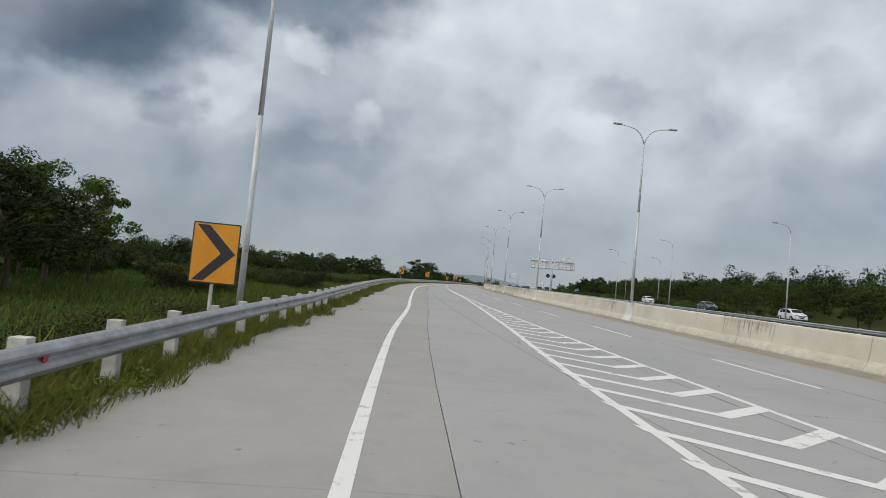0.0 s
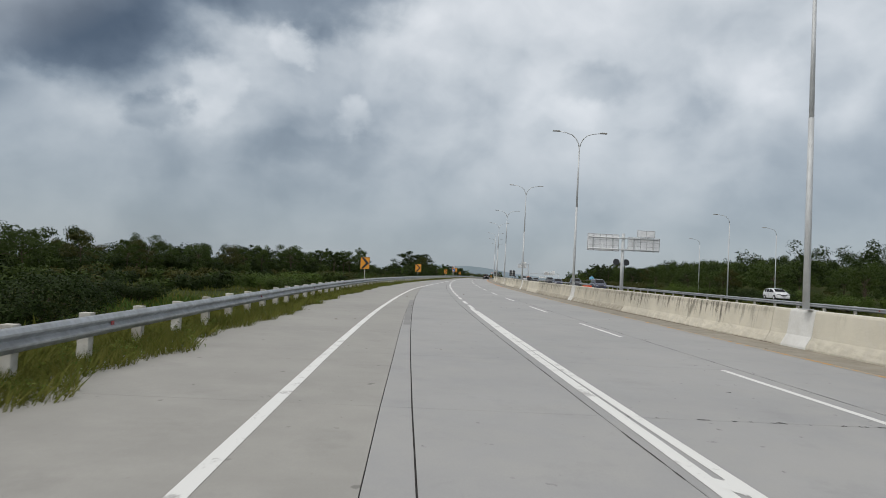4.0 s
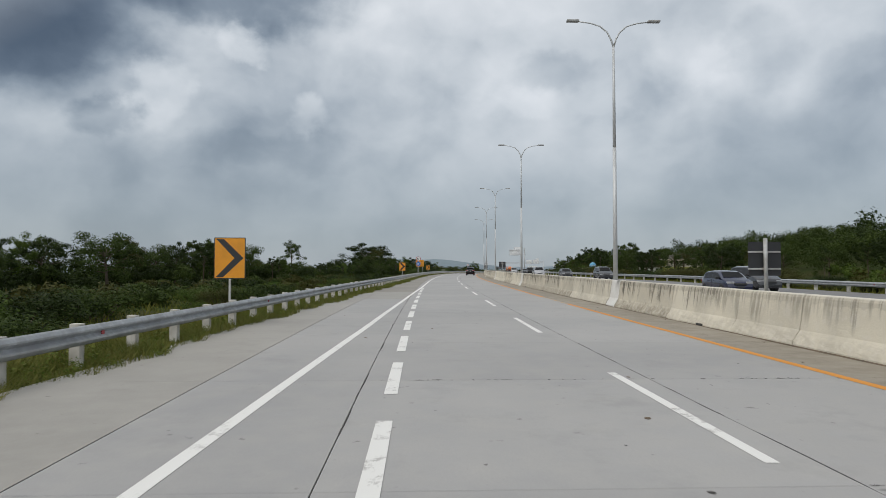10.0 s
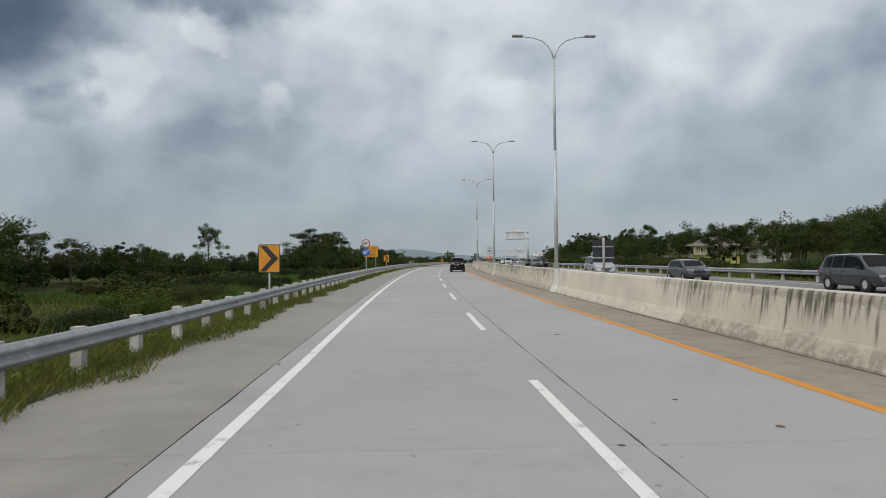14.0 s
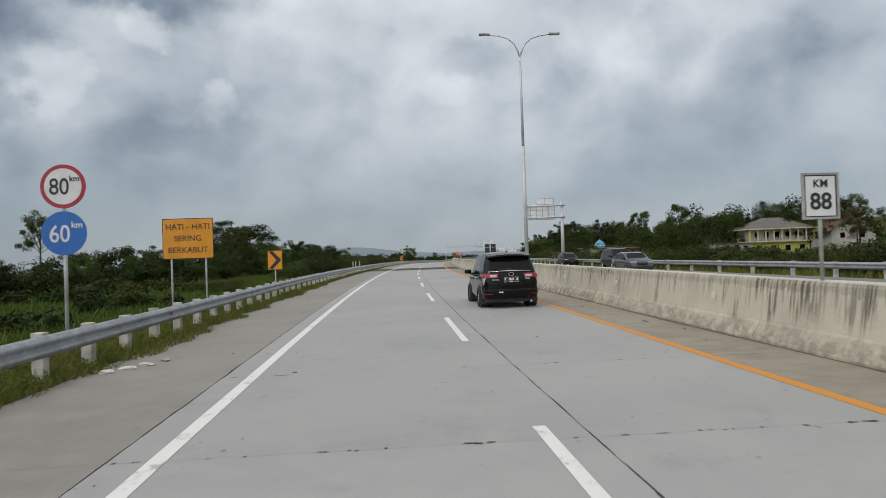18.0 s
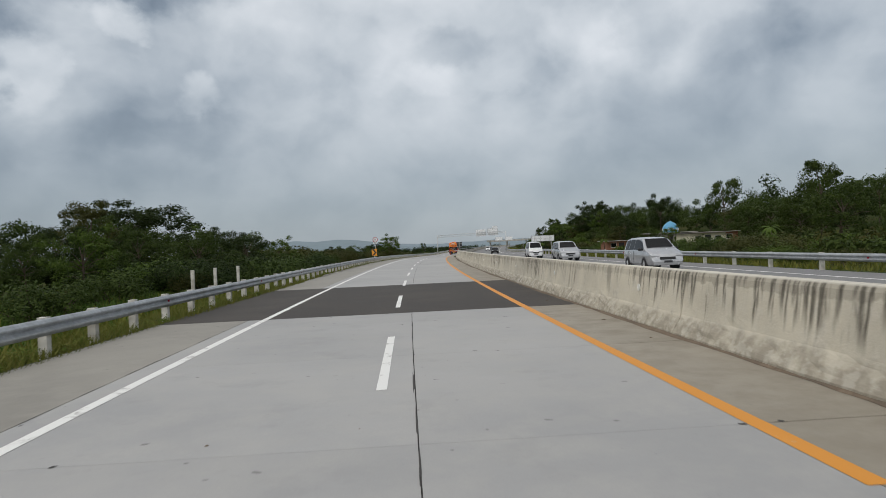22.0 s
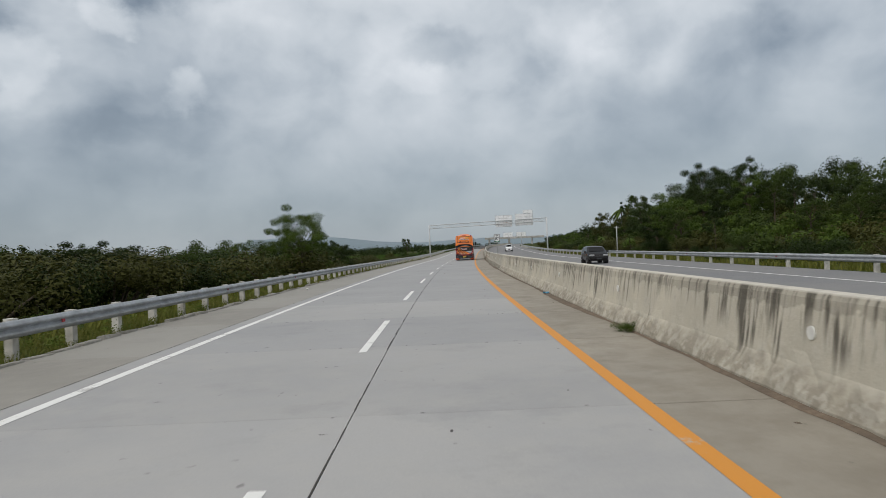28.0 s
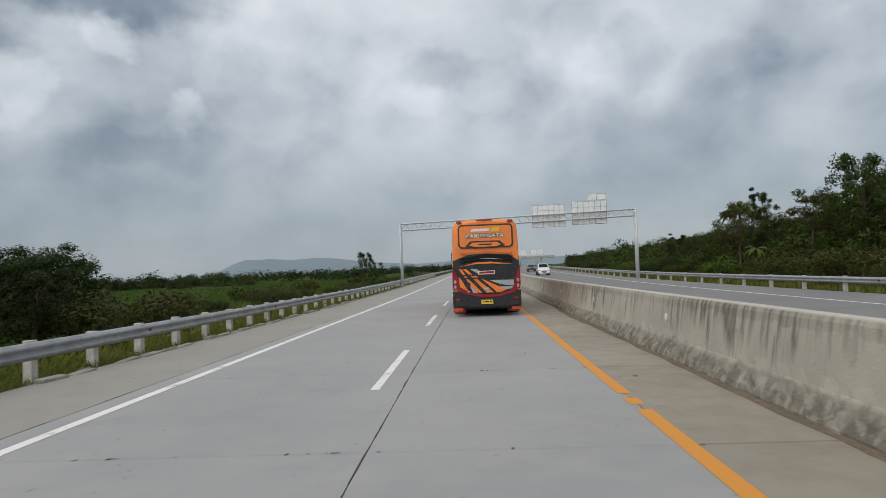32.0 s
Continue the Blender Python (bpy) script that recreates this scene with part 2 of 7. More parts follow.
def streak_material(name, base, streak, dirt, scale_and_top_white, amount, foot, flaking=0.75, damp=0.0):
    """Cast concrete: narrow rain streaks that hang from the top edge in patches, a rough splashed foot with scale and
    blots, a paler top.
    """
    mt = bpy.data.materials.new(name)
    mt.use_nodes = True
    t = mt.node_tree
    b = t.nodes["Principled BSDF"]
    pos = add(t, "ShaderNodeNewGeometry").outputs["Position"]
    high = add(t, "ShaderNodeAttribute", attribute_name="height").outputs["Fac"]
    run = add(t, "ShaderNodeAttribute", attribute_name="along").outputs["Fac"]
    line = add(t, "ShaderNodeCombineXYZ", {0: run, 1: madd(t, high, 0.06, 0.37), 2: 0.61}).outputs[0]
    runs = noise_at(t, line, 6.5, 4, 0.72)
    reach = noise_at(t, line, 1.7, 3, 0.6, shift=(31, 0, 0))
    patches = noise_at(t, line, 0.17, 3, 0.6, shift=(4, 1, 0))
    grain = noise_at(t, pos, 26, 5, 0.65)
    lumps = noise_at(t, pos, 3.2, 7, 0.68)
    wide = noise_at(t, pos, 0.8, 4, 0.6)
    col = mixed(t, ramp(t, wide, [(0.35, 0), (0.65, 1)]), base, tuple(c * 0.84 for c in base))
    soot = noise_at(t, line, 0.07, 3, 0.6, shift=(57, 2, 0))
    col = mixed(t, math_node(t, "MULTIPLY", ramp(t, madd(t, wide, 0.5, soot), [(0.66, 0), (0.86, 1)]), 0.25 if amount > 0 else 0.1), col, (0.30, 0.285, 0.25))
    col = mixed(t, math_node(t, "MULTIPLY", ramp(t, lumps, [(0.52, 0), (0.64, 1)]), 0.45), col, scale_and_top_white)
    where = ramp(t, patches, [(0.50 - amount * 0.12, 0.45 if amount > 0 else 0.0), (0.62 - amount * 0.12, 1)])
    below = math_node(t, "SUBTRACT", 1.14, high)
    hang = math_node(t, "SUBTRACT", math_node(t, "MULTIPLY", reach, 2.6), 0.72)
    fade = math_node(t, "MULTIPLY", math_node(t, "SUBTRACT", hang, below), 3.0, True)
    f = math_node(t, "MULTIPLY", math_node(t, "MULTIPLY", ramp(t, runs, [(0.49, 0), (0.555, 1)]), where), fade)
    col = mixed(t, math_node(t, "MULTIPLY", f, 0.88), col, streak)
    edge = math_node(t, "MULTIPLY", ramp(t, math_node(t, "ADD", below, math_node(t, "MULTIPLY", lumps, -0.35)), [(-0.09, 1), (0.0, 0)]), where)
    col = mixed(t, math_node(t, "MULTIPLY", edge, 0.30), col, streak)
    low_part = math_node(t, "MULTIPLY", math_node(t, "SUBTRACT", 0.42, high), 4.0, True)
    col = mixed(t, math_node(t, "MULTIPLY", ramp(t, madd(t, lumps, 0.5, low_part), [(0.45, 0), (0.75, 1)]), damp), col, dirt)
    splash = ramp(t, madd(t, low_part, 0.22, lumps), [(0.58, 0), (0.76, 1)])
    col = mixed(t, math_node(t, "MULTIPLY", splash, foot), col, dirt)
    flakes = math_node(t, "MULTIPLY", low_part, ramp(t, noise_at(t, pos, 5.0, 5, 0.6, shift=(3, 9, 1)), [(0.50, 0), (0.57, 1)]))
    col = mixed(t, math_node(t, "MULTIPLY", flakes, flaking), col, scale_and_top_white)
    # the top, from about 1.13 m up, is mixed towards the pale tone
    col = mixed(t, math_node(t, "MULTIPLY", ramp(t, math_node(t, "SUBTRACT", high, 0.65), [(0.475, 0), (0.495, 1)]), 0.75), col, scale_and_top_white)
    t.links.new(col, b.inputs["Base Color"])
    b.inputs["Roughness"].default_value = 0.85
    b.inputs["Specular IOR Level"].default_value = 0.25
    t.links.new(add(t, "ShaderNodeBump", {"Height": math_node(t, "ADD", grain, lumps), "Strength": 0.4, "Distance": 0.025}).outputs[0], b.inputs["Normal"])
    return mt


def paint_material(name, color, worn, under):
    """Road paint, worn through to the concrete in patches."""
    mt = bpy.data.materials.new(name)
    mt.use_nodes = True
    t = mt.node_tree
    b = t.nodes["Principled BSDF"]
    pos = add(t, "ShaderNodeNewGeometry").outputs["Position"]
    a, c = noise_at(t, pos, 2.2, 6, 0.7), noise_at(t, pos, 22, 4, 0.7)
    f = ramp(t, math_node(t, "MULTIPLY_ADD", c, 0.35, False), [(worn, 0), (worn + 0.09, 1)])
    t.nodes[-2].inputs[2].default_value = 0.0
    t.links.new(a, [n for n in t.nodes if n.bl_idname == "ShaderNodeMath"][-1].inputs[2])
    t.links.new(mixed(t, f, color, under), b.inputs["Base Color"])
    b.inputs["Roughness"].default_value = 0.65
    return mt


def leaf_material(name, color, back, sheen=0.10):
    mt = bpy.data.materials.new(name)
    mt.use_nodes = True
    t = mt.node_tree
    b = t.nodes["Principled BSDF"]
    isl = add(t, "ShaderNodeNewGeometry")
    r = add(t, "ShaderNodeObjectInfo").outputs["Random"]
    col = mixed(t, isl.outputs["Random Per Island"], color, back)
    col = mixed(t, math_node(t, "MULTIPLY", r, 0.5), col, tuple(c * f for c, f in zip(color, (1.25, 1.0, 0.6))))
    t.links.new(col, b.inputs["Base Color"])
    b.inputs["Roughness"].default_value = 0.6
    b.inputs["Specular IOR Level"].default_value = sheen
    tr = add(t, "ShaderNodeBsdfTranslucent", {0: col})
    mx = add(t, "ShaderNodeMixShader", {0: 0.18, 1: b.outputs[0], 2: tr.outputs[0]})
    t.links.new(mx.outputs[0], t.nodes["Material Output"].inputs[0])
    return mt


CONCRETE = slab_material("road_concrete", (0.405, 0.401, 0.396), (0.338, 0.339, 0.341), (0.44, 0.432, 0.414))
CONCRETE_DIM = slab_material("older_road_concrete", (0.378, 0.378, 0.38), (0.313, 0.316, 0.322), (0.405, 0.40, 0.393))
SHOULDER = slab_material("shoulder_concrete", (0.31, 0.295, 0.262), (0.248, 0.236, 0.211), (0.38, 0.363, 0.33))
SHOULDER_PALE = slab_material("pale_shoulder_concrete", (0.375, 0.364, 0.338), (0.312, 0.303, 0.282), (0.43, 0.419, 0.392))
SHOULDER_DIM = slab_material("older_shoulder_concrete", (0.345, 0.332, 0.30), (0.285, 0.275, 0.25), (0.385, 0.372, 0.34))
INNER = slab_material("inner_shoulder_concrete", (0.355, 0.322, 0.268), (0.285, 0.258, 0.212), (0.215, 0.19, 0.15))
PATCHING = slab_material("patching_concrete", (0.30, 0.297, 0.29), (0.23, 0.228, 0.222), (0.35, 0.343, 0.33))
JOINT = material("joint_filler", (0.05, 0.047, 0.045), 0.9, grain=12)
ASPHALT = material("asphalt", (0.040, 0.034, 0.030), 0.85, vary=0.4, grain=60, bump=0.4, second=(0.066, 0.057, 0.050), blotch=0.4, depth=0.008)
ASPHALT_GREY = material("grey_asphalt", (0.17, 0.17, 0.175), 0.8, vary=0.2, grain=60, bump=0.3, second=(0.21, 0.205, 0.2), blotch=0.3, depth=0.008)
WHITE_LINE = paint_material("white_road_paint", (0.74, 0.74, 0.72), 0.74, (0.42, 0.41, 0.40))
YELLOW_LINE = paint_material("yellow_road_paint", (0.62, 0.255, 0.028), 0.82, (0.42, 0.40, 0.36))
YELLOW_WORN = paint_material("worn_yellow_paint", (0.52, 0.29, 0.085), 0.60, (0.35, 0.318, 0.265))
BARRIER = streak_material("barrier_concrete", (0.57, 0.53, 0.435), (0.07, 0.063, 0.05), (0.20, 0.175, 0.135), (0.62, 0.59, 0.52), 0.75, 0.6, 0.3, 0.30)
BARRIER_CLEAN = streak_material("clean_barrier_concrete", (0.62, 0.585, 0.49), (0.22, 0.20, 0.165), (0.32, 0.29, 0.235), (0.67, 0.64, 0.57), -0.25, 0.3, 0.2, 0.05)
BARRIER_FRESH = streak_material("cream_barrier_concrete", (0.63, 0.59, 0.49), (0.10, 0.09, 0.07), (0.36, 0.325, 0.265), (0.68, 0.65, 0.58), 0.25, 0.3, 0.25, 0.05)
BARRIER_ROUGH = streak_material("rough_footed_barrier_concrete", (0.53, 0.495, 0.41), (0.12, 0.108, 0.085), (0.19, 0.168, 0.13), (0.62, 0.59, 0.53), 0.10, 0.8, 0.45, 0.35)
BARRIER_STAINED = streak_material("stained_barrier_concrete", (0.45, 0.425, 0.36), (0.12, 0.108, 0.085), (0.15, 0.135, 0.105), (0.52, 0.50, 0.455), 0.25, 1.0, 0.3, 0.6)
PILASTER = material("whitewash", (0.66, 0.66, 0.64), 0.85, vary=0.06, grain=14, second=(0.55, 0.54, 0.51), blotch=1.2)
GALV = material("galvanised_steel", (0.42, 0.44, 0.46), 0.5, 0.55, vary=0.18, grain=9, bump=0.05, second=(0.30, 0.31, 0.32), blotch=2.0)
LAMP_STEEL = material("pale_galvanised_steel", (0.56, 0.58, 0.59), 0.5, 0.25, vary=0.08, grain=6, bump=0.03, second=(0.48, 0.50, 0.51), blotch=1.0)
GALV_DULL = material("dull_galvanised_steel", (0.44, 0.45, 0.45), 0.62, 0.25, vary=0.2, grain=6, bump=0.08, second=(0.26, 0.25, 0.23), blotch=1.4)
RIB = material("weathered_steel_rib", (0.20, 0.205, 0.21), 0.6, 0.3, vary=0.15, grain=8, second=(0.14, 0.14, 0.14), blotch=1.5)
POST_WHITE = material("painted_concrete_post", (0.60, 0.585, 0.54), 0.85, vary=0.18, grain=12, bump=0.4, second=(0.30, 0.28, 0.24), blotch=3.0)
KERB = material("kerb_concrete", (0.33, 0.315, 0.28), 0.9, vary=0.25, grain=15, bump=0.5, second=(0.18, 0.17, 0.14), blotch=1.2)
SOIL = material("soil", (0.16, 0.12, 0.085), 0.95, vary=0.3, grain=14, bump=0.6, second=(0.10, 0.08, 0.06), blotch=1.0)
GROUND = material("grassy_ground", (0.042, 0.058, 0.019), 0.95, vary=0.45, grain=2.5, bump=0.8, second=(0.062, 0.060, 0.026), blotch=0.12, depth=0.15, spec=0.03)
GRASS = leaf_material("grass_blades", (0.098, 0.128, 0.025), (0.185, 0.175, 0.050), 0.1)
WEED = leaf_material("weed_leaves", (0.075, 0.125, 0.022), (0.165, 0.19, 0.04), 0.1)
PADDY = leaf_material("paddy_blades", (0.051, 0.1062, 0.0187), (0.085, 0.1403, 0.0306), 0.12)
LEAF_DARK = leaf_material("dark_leaves", (0.01391, 0.02695, 0.006954), (0.03651, 0.05737, 0.01478))
LEAF_MID = leaf_material("mid_green_leaves", (0.02784, 0.05011, 0.01114), (0.06867, 0.09837, 0.02413))
LEAF_LIGHT = leaf_material("light_leaves", (0.04131, 0.07895, 0.01285), (0.09914, 0.1423, 0.03121))
LEAF_DRY = leaf_material("yellowish_leaves", (0.03936, 0.0492, 0.01279), (0.08364, 0.08364, 0.02755))
BARK = material("bark", (0.075, 0.058, 0.042), 0.95, vary=0.35, grain=9, bump=0.8, second=(0.12, 0.10, 0.08), blotch=1.5, stretch=(1, 1, 0.25), spec=0.15)
SIGN_YELLOW = gloss("sign_yellow", (0.80, 0.33, 0.02), 0.4)
SIGN_BLACK = gloss("sign_black", (0.028, 0.03, 0.034), 0.45)
SIGN_WHITE = gloss("sign_white", (0.78, 0.79, 0.80), 0.4)
SIGN_RED = gloss("sign_red", (0.42, 0.03, 0.05), 0.4)
SIGN_BLUE = gloss("sign_blue", (0.03, 0.16, 0.52), 0.4)
SIGN_GREEN = gloss("sign_green", (0.015, 0.16, 0.09), 0.4)
SIGN_BACK = gloss("sign_back_sheet", (0.93, 0.94, 0.95), 0.45, 0.45)
RED_LENS = gloss("red_reflector", (0.33, 0.012, 0.022), 0.25)
WHITE_LENS = gloss("white_reflector", (0.72, 0.72, 0.68), 0.4)
# distance haze is painted into the hills' blue grey base colour
HAZED_HILL = material("far_hill_with_painted_haze", (0.175, 0.225, 0.26), 1.0, vary=0.10, grain=0.02, bump=0.0, second=(0.17, 0.225, 0.25), blotch=0.004)
ORANGE = gloss("bus_orange", (0.90, 0.225, 0.014), 0.28, 0.0, 0.6)
ORANGE_DEEP = gloss("bus_deep_orange", (0.62, 0.13, 0.012), 0.3, 0.0, 0.4)
CHARCOAL = gloss("bus_charcoal", (0.016, 0.017, 0.021), 0.25, 0.0, 0.15)
SILVER_GRAPHIC_AND_GLINT = gloss("silver_graphic_and_painted_glint", (0.42, 0.44, 0.48), 0.35, 0.2)
BLACK_GLASS = gloss("dark_glass", (0.006, 0.007, 0.008), 0.04, 0.0, 0.0, 0.16)
RED_LAMP = gloss("red_lamp_lens", (0.30, 0.006, 0.016), 0.10, 0.0, 0.3)
CLEAR_LAMP = gloss("clear_lamp_lens", (0.46, 0.47, 0.49), 0.12, 0.3, 0.6)
CHROME = gloss("chrome", (0.72, 0.73, 0.75), 0.12, 1.0)
ALLOY = gloss("alloy", (0.66, 0.67, 0.69), 0.3, 0.25)
TYRE = material("tyre_rubber", (0.022, 0.022, 0.023), 0.85, vary=0.3, grain=30, bump=0.3)
PLASTIC = gloss("black_plastic", (0.022, 0.022, 0.024), 0.5)
PLATE_YELLOW = gloss("plate_yellow", (0.78, 0.56, 0.03), 0.4)
PAINTS = {"black": gloss("black_car_paint", (0.0035, 0.003, 0.003), 0.06, 0.0, 0.0, 0.26), "white": gloss("white_car_paint", (0.78, 0.79, 0.80), 0.2, 0.0, 0.8),
          "silver": gloss("silver_car_paint", (0.50, 0.51, 0.53), 0.22, 0.5, 0.8), "blue": gloss("dark_blue_car_paint", (0.018, 0.022, 0.06), 0.14, 0.1, 0.8),
          "grey": gloss("dark_grey_car_paint", (0.045, 0.048, 0.055), 0.18, 0.2, 0.8)}
WALL_CREAM = material("cream_render", (0.62, 0.58, 0.44), 0.9, vary=0.08, grain=4, second=(0.50, 0.46, 0.36))
WALL_YELLOW = material("lime_yellow_render", (0.58, 0.60, 0.14), 0.9, vary=0.08, grain=4)
WALL_WHITE = material("white_render", (0.70, 0.69, 0.66), 0.9, vary=0.06, grain=4, second=(0.52, 0.50, 0.46))
BRICK_RED = material("red_brick_wall", (0.26, 0.12, 0.075), 0.9, vary=0.25, grain=6)
ROOF_TILE = material("clay_roof_tile", (0.20, 0.105, 0.075), 0.85, vary=0.3, grain=5, bump=0.5, second=(0.10, 0.075, 0.065), blotch=0.8)
ROOF_GREY = material("weathered_roof_tile", (0.125, 0.115, 0.105), 0.9, vary=0.3, grain=5, bump=0.5, second=(0.18, 0.16, 0.14), blotch=0.8)
TIN = material("tin_roof", (0.46, 0.45, 0.43), 0.6, 0.2, vary=0.15, grain=3, second=(0.30, 0.22, 0.17), blotch=0.7)
DOME_BLUE = gloss("dome_blue", (0.10, 0.34, 0.55), 0.35)
ORANGE_PLASTIC = material("orange_plastic", (0.72, 0.10, 0.03), 0.5, vary=0.12, grain=6)
CONCRETE_LIGHT = material("structure_concrete", (0.42, 0.41, 0.38), 0.9, vary=0.12, grain=5, second=(0.28, 0.27, 0.25))


# ---- mesh helpers ----
def finish(name, bm, mat, parent=None, label="", smooth=False):
    me = bpy.data.meshes.new(name)
    bmesh.ops.recalc_face_normals(bm, faces=bm.faces)
    bm.to_mesh(me)
    bm.free()
    if smooth:
        me.shade_smooth()
    me.materials.append(mat)
    ob = new(name, me)
    if parent is not None:
        ob.parent = parent
    return tagged(ob, label)


def part(name, bm, mat, parent, label="", smooth=False):
    return finish(name, bm, mat, parent, label, smooth)


def mesh_of(name, verts, faces, mat, parent=None, label="", smooth=False):
    me = bpy.data.meshes.new(name)
    me.from_pydata([tuple(v) for v in verts], [], faces)
    me.materials.append(mat)
    if smooth:
        me.shade_smooth()
    ob = new(name, me)
    if parent is not None:
        ob.parent = parent
    return tagged(ob, label)


def empty(name, m, label, category, group="", kind=""):
    ob = new(name)
    ob.matrix_world = m
    return tagged(ob, label, category, group, kind)


def box(bm, x0, x1, y0, y1, z0, z1, bevel=0.0, m=None):
    vs = [bm.verts.new((x, y, z)) for x in (x0, x1) for y in (y0, y1) for z in (z0, z1)]
    fs = [bm.faces.new([vs[i] for i in q]) for q in ((0, 1, 3, 2), (4, 6, 7, 5), (0, 4, 5, 1), (2, 3, 7, 6), (0, 2, 6, 4), (1, 5, 7, 3))]
    if bevel:
        es = list({e for f in fs for e in f.edges})
        res = bmesh.ops.bevel(bm, geom=es, offset=bevel, segments=2, affect="EDGES", profile=0.6)
        vs = list({v for f in res["faces"] for v in f.verts} | {v for v in vs if v.is_valid})
    if m is not None:
        bmesh.ops.transform(bm, matrix=m, verts=[v for v in vs if v.is_valid])
    return bm


def tube(bm, a, b, r0, r1=None, n=10, caps=True):
    r1 = r0 if r1 is None else r1
    a, b = Vector(a), Vector(b)
    q = (b - a).to_track_quat("Z", "Y").to_matrix()
    rings = []
    for p, r in ((a, r0), (b, r1)):
        rings.append([bm.verts.new(p + q @ Vector((r * math.cos(i * math.tau / n), r * math.sin(i * math.tau / n), 0))) for i in range(n)])
    for i in range(n):
        bm.faces.new((rings[0][i], rings[0][(i + 1) % n], rings[1][(i + 1) % n], rings[1][i]))
    if caps:
        bm.faces.new(rings[0][::-1])
        bm.faces.new(rings[1])
    return bm


def pipe(bm, points, radii, n=8):
    """A bent tube through points."""
    pts = [Vector(p) for p in points]
    rings = []
    for i, p in enumerate(pts):
        d = (pts[min(i + 1, len(pts) - 1)] - pts[max(i - 1, 0)]).normalized()
        q = d.to_track_quat("Z", "Y").to_matrix()
        r = radii[i]
        rings.append([bm.verts.new(p + q @ Vector((r * math.cos(k * math.tau / n), r * math.sin(k * math.tau / n), 0))) for k in range(n)])
    for a, b in zip(rings[:-1], rings[1:]):
        for k in range(n):
            bm.faces.new((a[k], a[(k + 1) % n], b[(k + 1) % n], b[k]))
    bm.faces.new(rings[0][::-1])
    bm.faces.new(rings[-1])
    return bm


def plate(bm, outline, y0, y1):
    """A flat outline in x and z, given thickness from y0 to y1."""
    a = [bm.verts.new((x, y0, z)) for x, z in outline]
    b = [bm.verts.new((x, y1, z)) for x, z in outline]
    n = len(outline)
    bm.faces.new(a)
    bm.faces.new(b[::-1])
    for i in range(n):
        bm.faces.new((a[i], b[i], b[(i + 1) % n], a[(i + 1) % n]))
    return bm


def disc(r, n=24, cx=0.0, cz=0.0):
    return [(cx + r * math.cos(i * math.tau / n), cz + r * math.sin(i * math.tau / n)) for i in range(n)]


def rounded(w, h, r, n=5, cx=0.0, cz=0.0):
    out = []
    for sx, sz, a0 in ((1, 1, 0), (-1, 1, 90), (-1, -1, 180), (1, -1, 270)):
        for i in range(n + 1):
            a = radians(a0 + 90 * i / n)
            out.append((cx + sx * (w / 2 - r) + r * math.cos(a), cz + sz * (h / 2 - r) + r * math.sin(a)))
    return out


def lettering(name, text, size, mat, parent, x, y, z, label="", italic=0.0, wide=1.0, bold=0.02):
    """Words on a face that looks towards -y."""
    cu = bpy.data.curves.new(name, "FONT")
    cu.body, cu.size, cu.align_x, cu.align_y, cu.extrude, cu.shear = text, size, "CENTER", "CENTER", 0.003, italic
    cu.offset = size * bold
    ob = new("lettering", cu)
    me = bpy.data.meshes.new_from_object(ob)
    bpy.data.objects.remove(ob)
    me.materials.clear()
    me.materials.append(mat)
    ob = new(name, me)
    ob.parent = parent
    ob.matrix_basis = pose(x, y, z, 90, 0, 0) @ Matrix.Diagonal((wide, 1, 1, 1))
    return tagged(ob, label)


def swept(name, profile, s0, s1, ds, mat, parent=None, label="", shift=None, closed=True, smooth=False):
    """A profile of (u, z) carried along the road from s0 to s1."""
    n = max(1, round((s1 - s0) / ds))
    ss = np.linspace(s0, s1, n + 1)
    verts, faces, m = [], [], len(profile)
    for s in ss:
        du = shift(s) if shift else 0.0
        verts += [spot(s, u + du, z) for u, z in profile]
    for i in range(n):
        for k in range(m if closed else m - 1):
            k2 = (k + 1) % m
            faces.append((i * m + k, i * m + k2, (i + 1) * m + k2, (i + 1) * m + k))
    if closed:
        faces += [tuple(range(m))[::-1], tuple(n * m + k for k in range(m))]
    return mesh_of(name, verts, faces, mat, parent, label, smooth)


def band(name, left, right, s0, s1, ds, z, mat, parent=None, label=""):
    """A flat strip between two lines u = left(s) and u = right(s)."""
    n = max(1, round((s1 - s0) / ds))
    ss = np.linspace(s0, s1, n + 1)
    verts = [p for s in ss for p in (spot(s, left(s), z), spot(s, right(s), z))]
    return mesh_of(name, verts, [(2 * i, 2 * i + 1, 2 * i + 3, 2 * i + 2) for i in range(n)], mat, parent, label)


def along(*pairs):
    a, b = zip(*pairs)
    return lambda s: float(np.interp(s, a, b))


# ---- lines across the plan ----
S0, S1 = -30.0, 1010.0
guard_u = along((-60, -18.3), (26, -13.85), (34, -13.3), (42, -12.6), (56, -12.05), (70, -11.75), (101, -11.5), (127, -11.0), (150, -9.9), (176, -8.65), (209, -7.3), (228, -6.75), (900, -6.75))
edge_u = along((-60, -15.5), (24.8, -10.75), (38, -9.95), (49, -9.10), (54, -8.85), (70, -8.4), (97, -7.95), (114, -7.55), (131, -7.1), (145, -6.25), (160, -5.45), (174, -4.8), (189, -4.27), (209, -3.75), (225, -3.6), (900, -3.6))
gore_u = along((-60, -14.0), (0, -9.3), (25.4, -6.95), (31, -6.5), (44, -5.33), (57, -4.52), (69, -4.02), (79, -3.82), (104, -3.69))
right_u = along((-60, 27.0), (230, 26.5), (290, 22.0), (350, 18.6), (450, 19.4), (520, 21.0), (600, 19.5), (900, 19.5))
MEDIAN = 5.55


def smooth01(x):
    x = np.clip(x, 0, 1)
    return x * x * (3 - 2 * x)


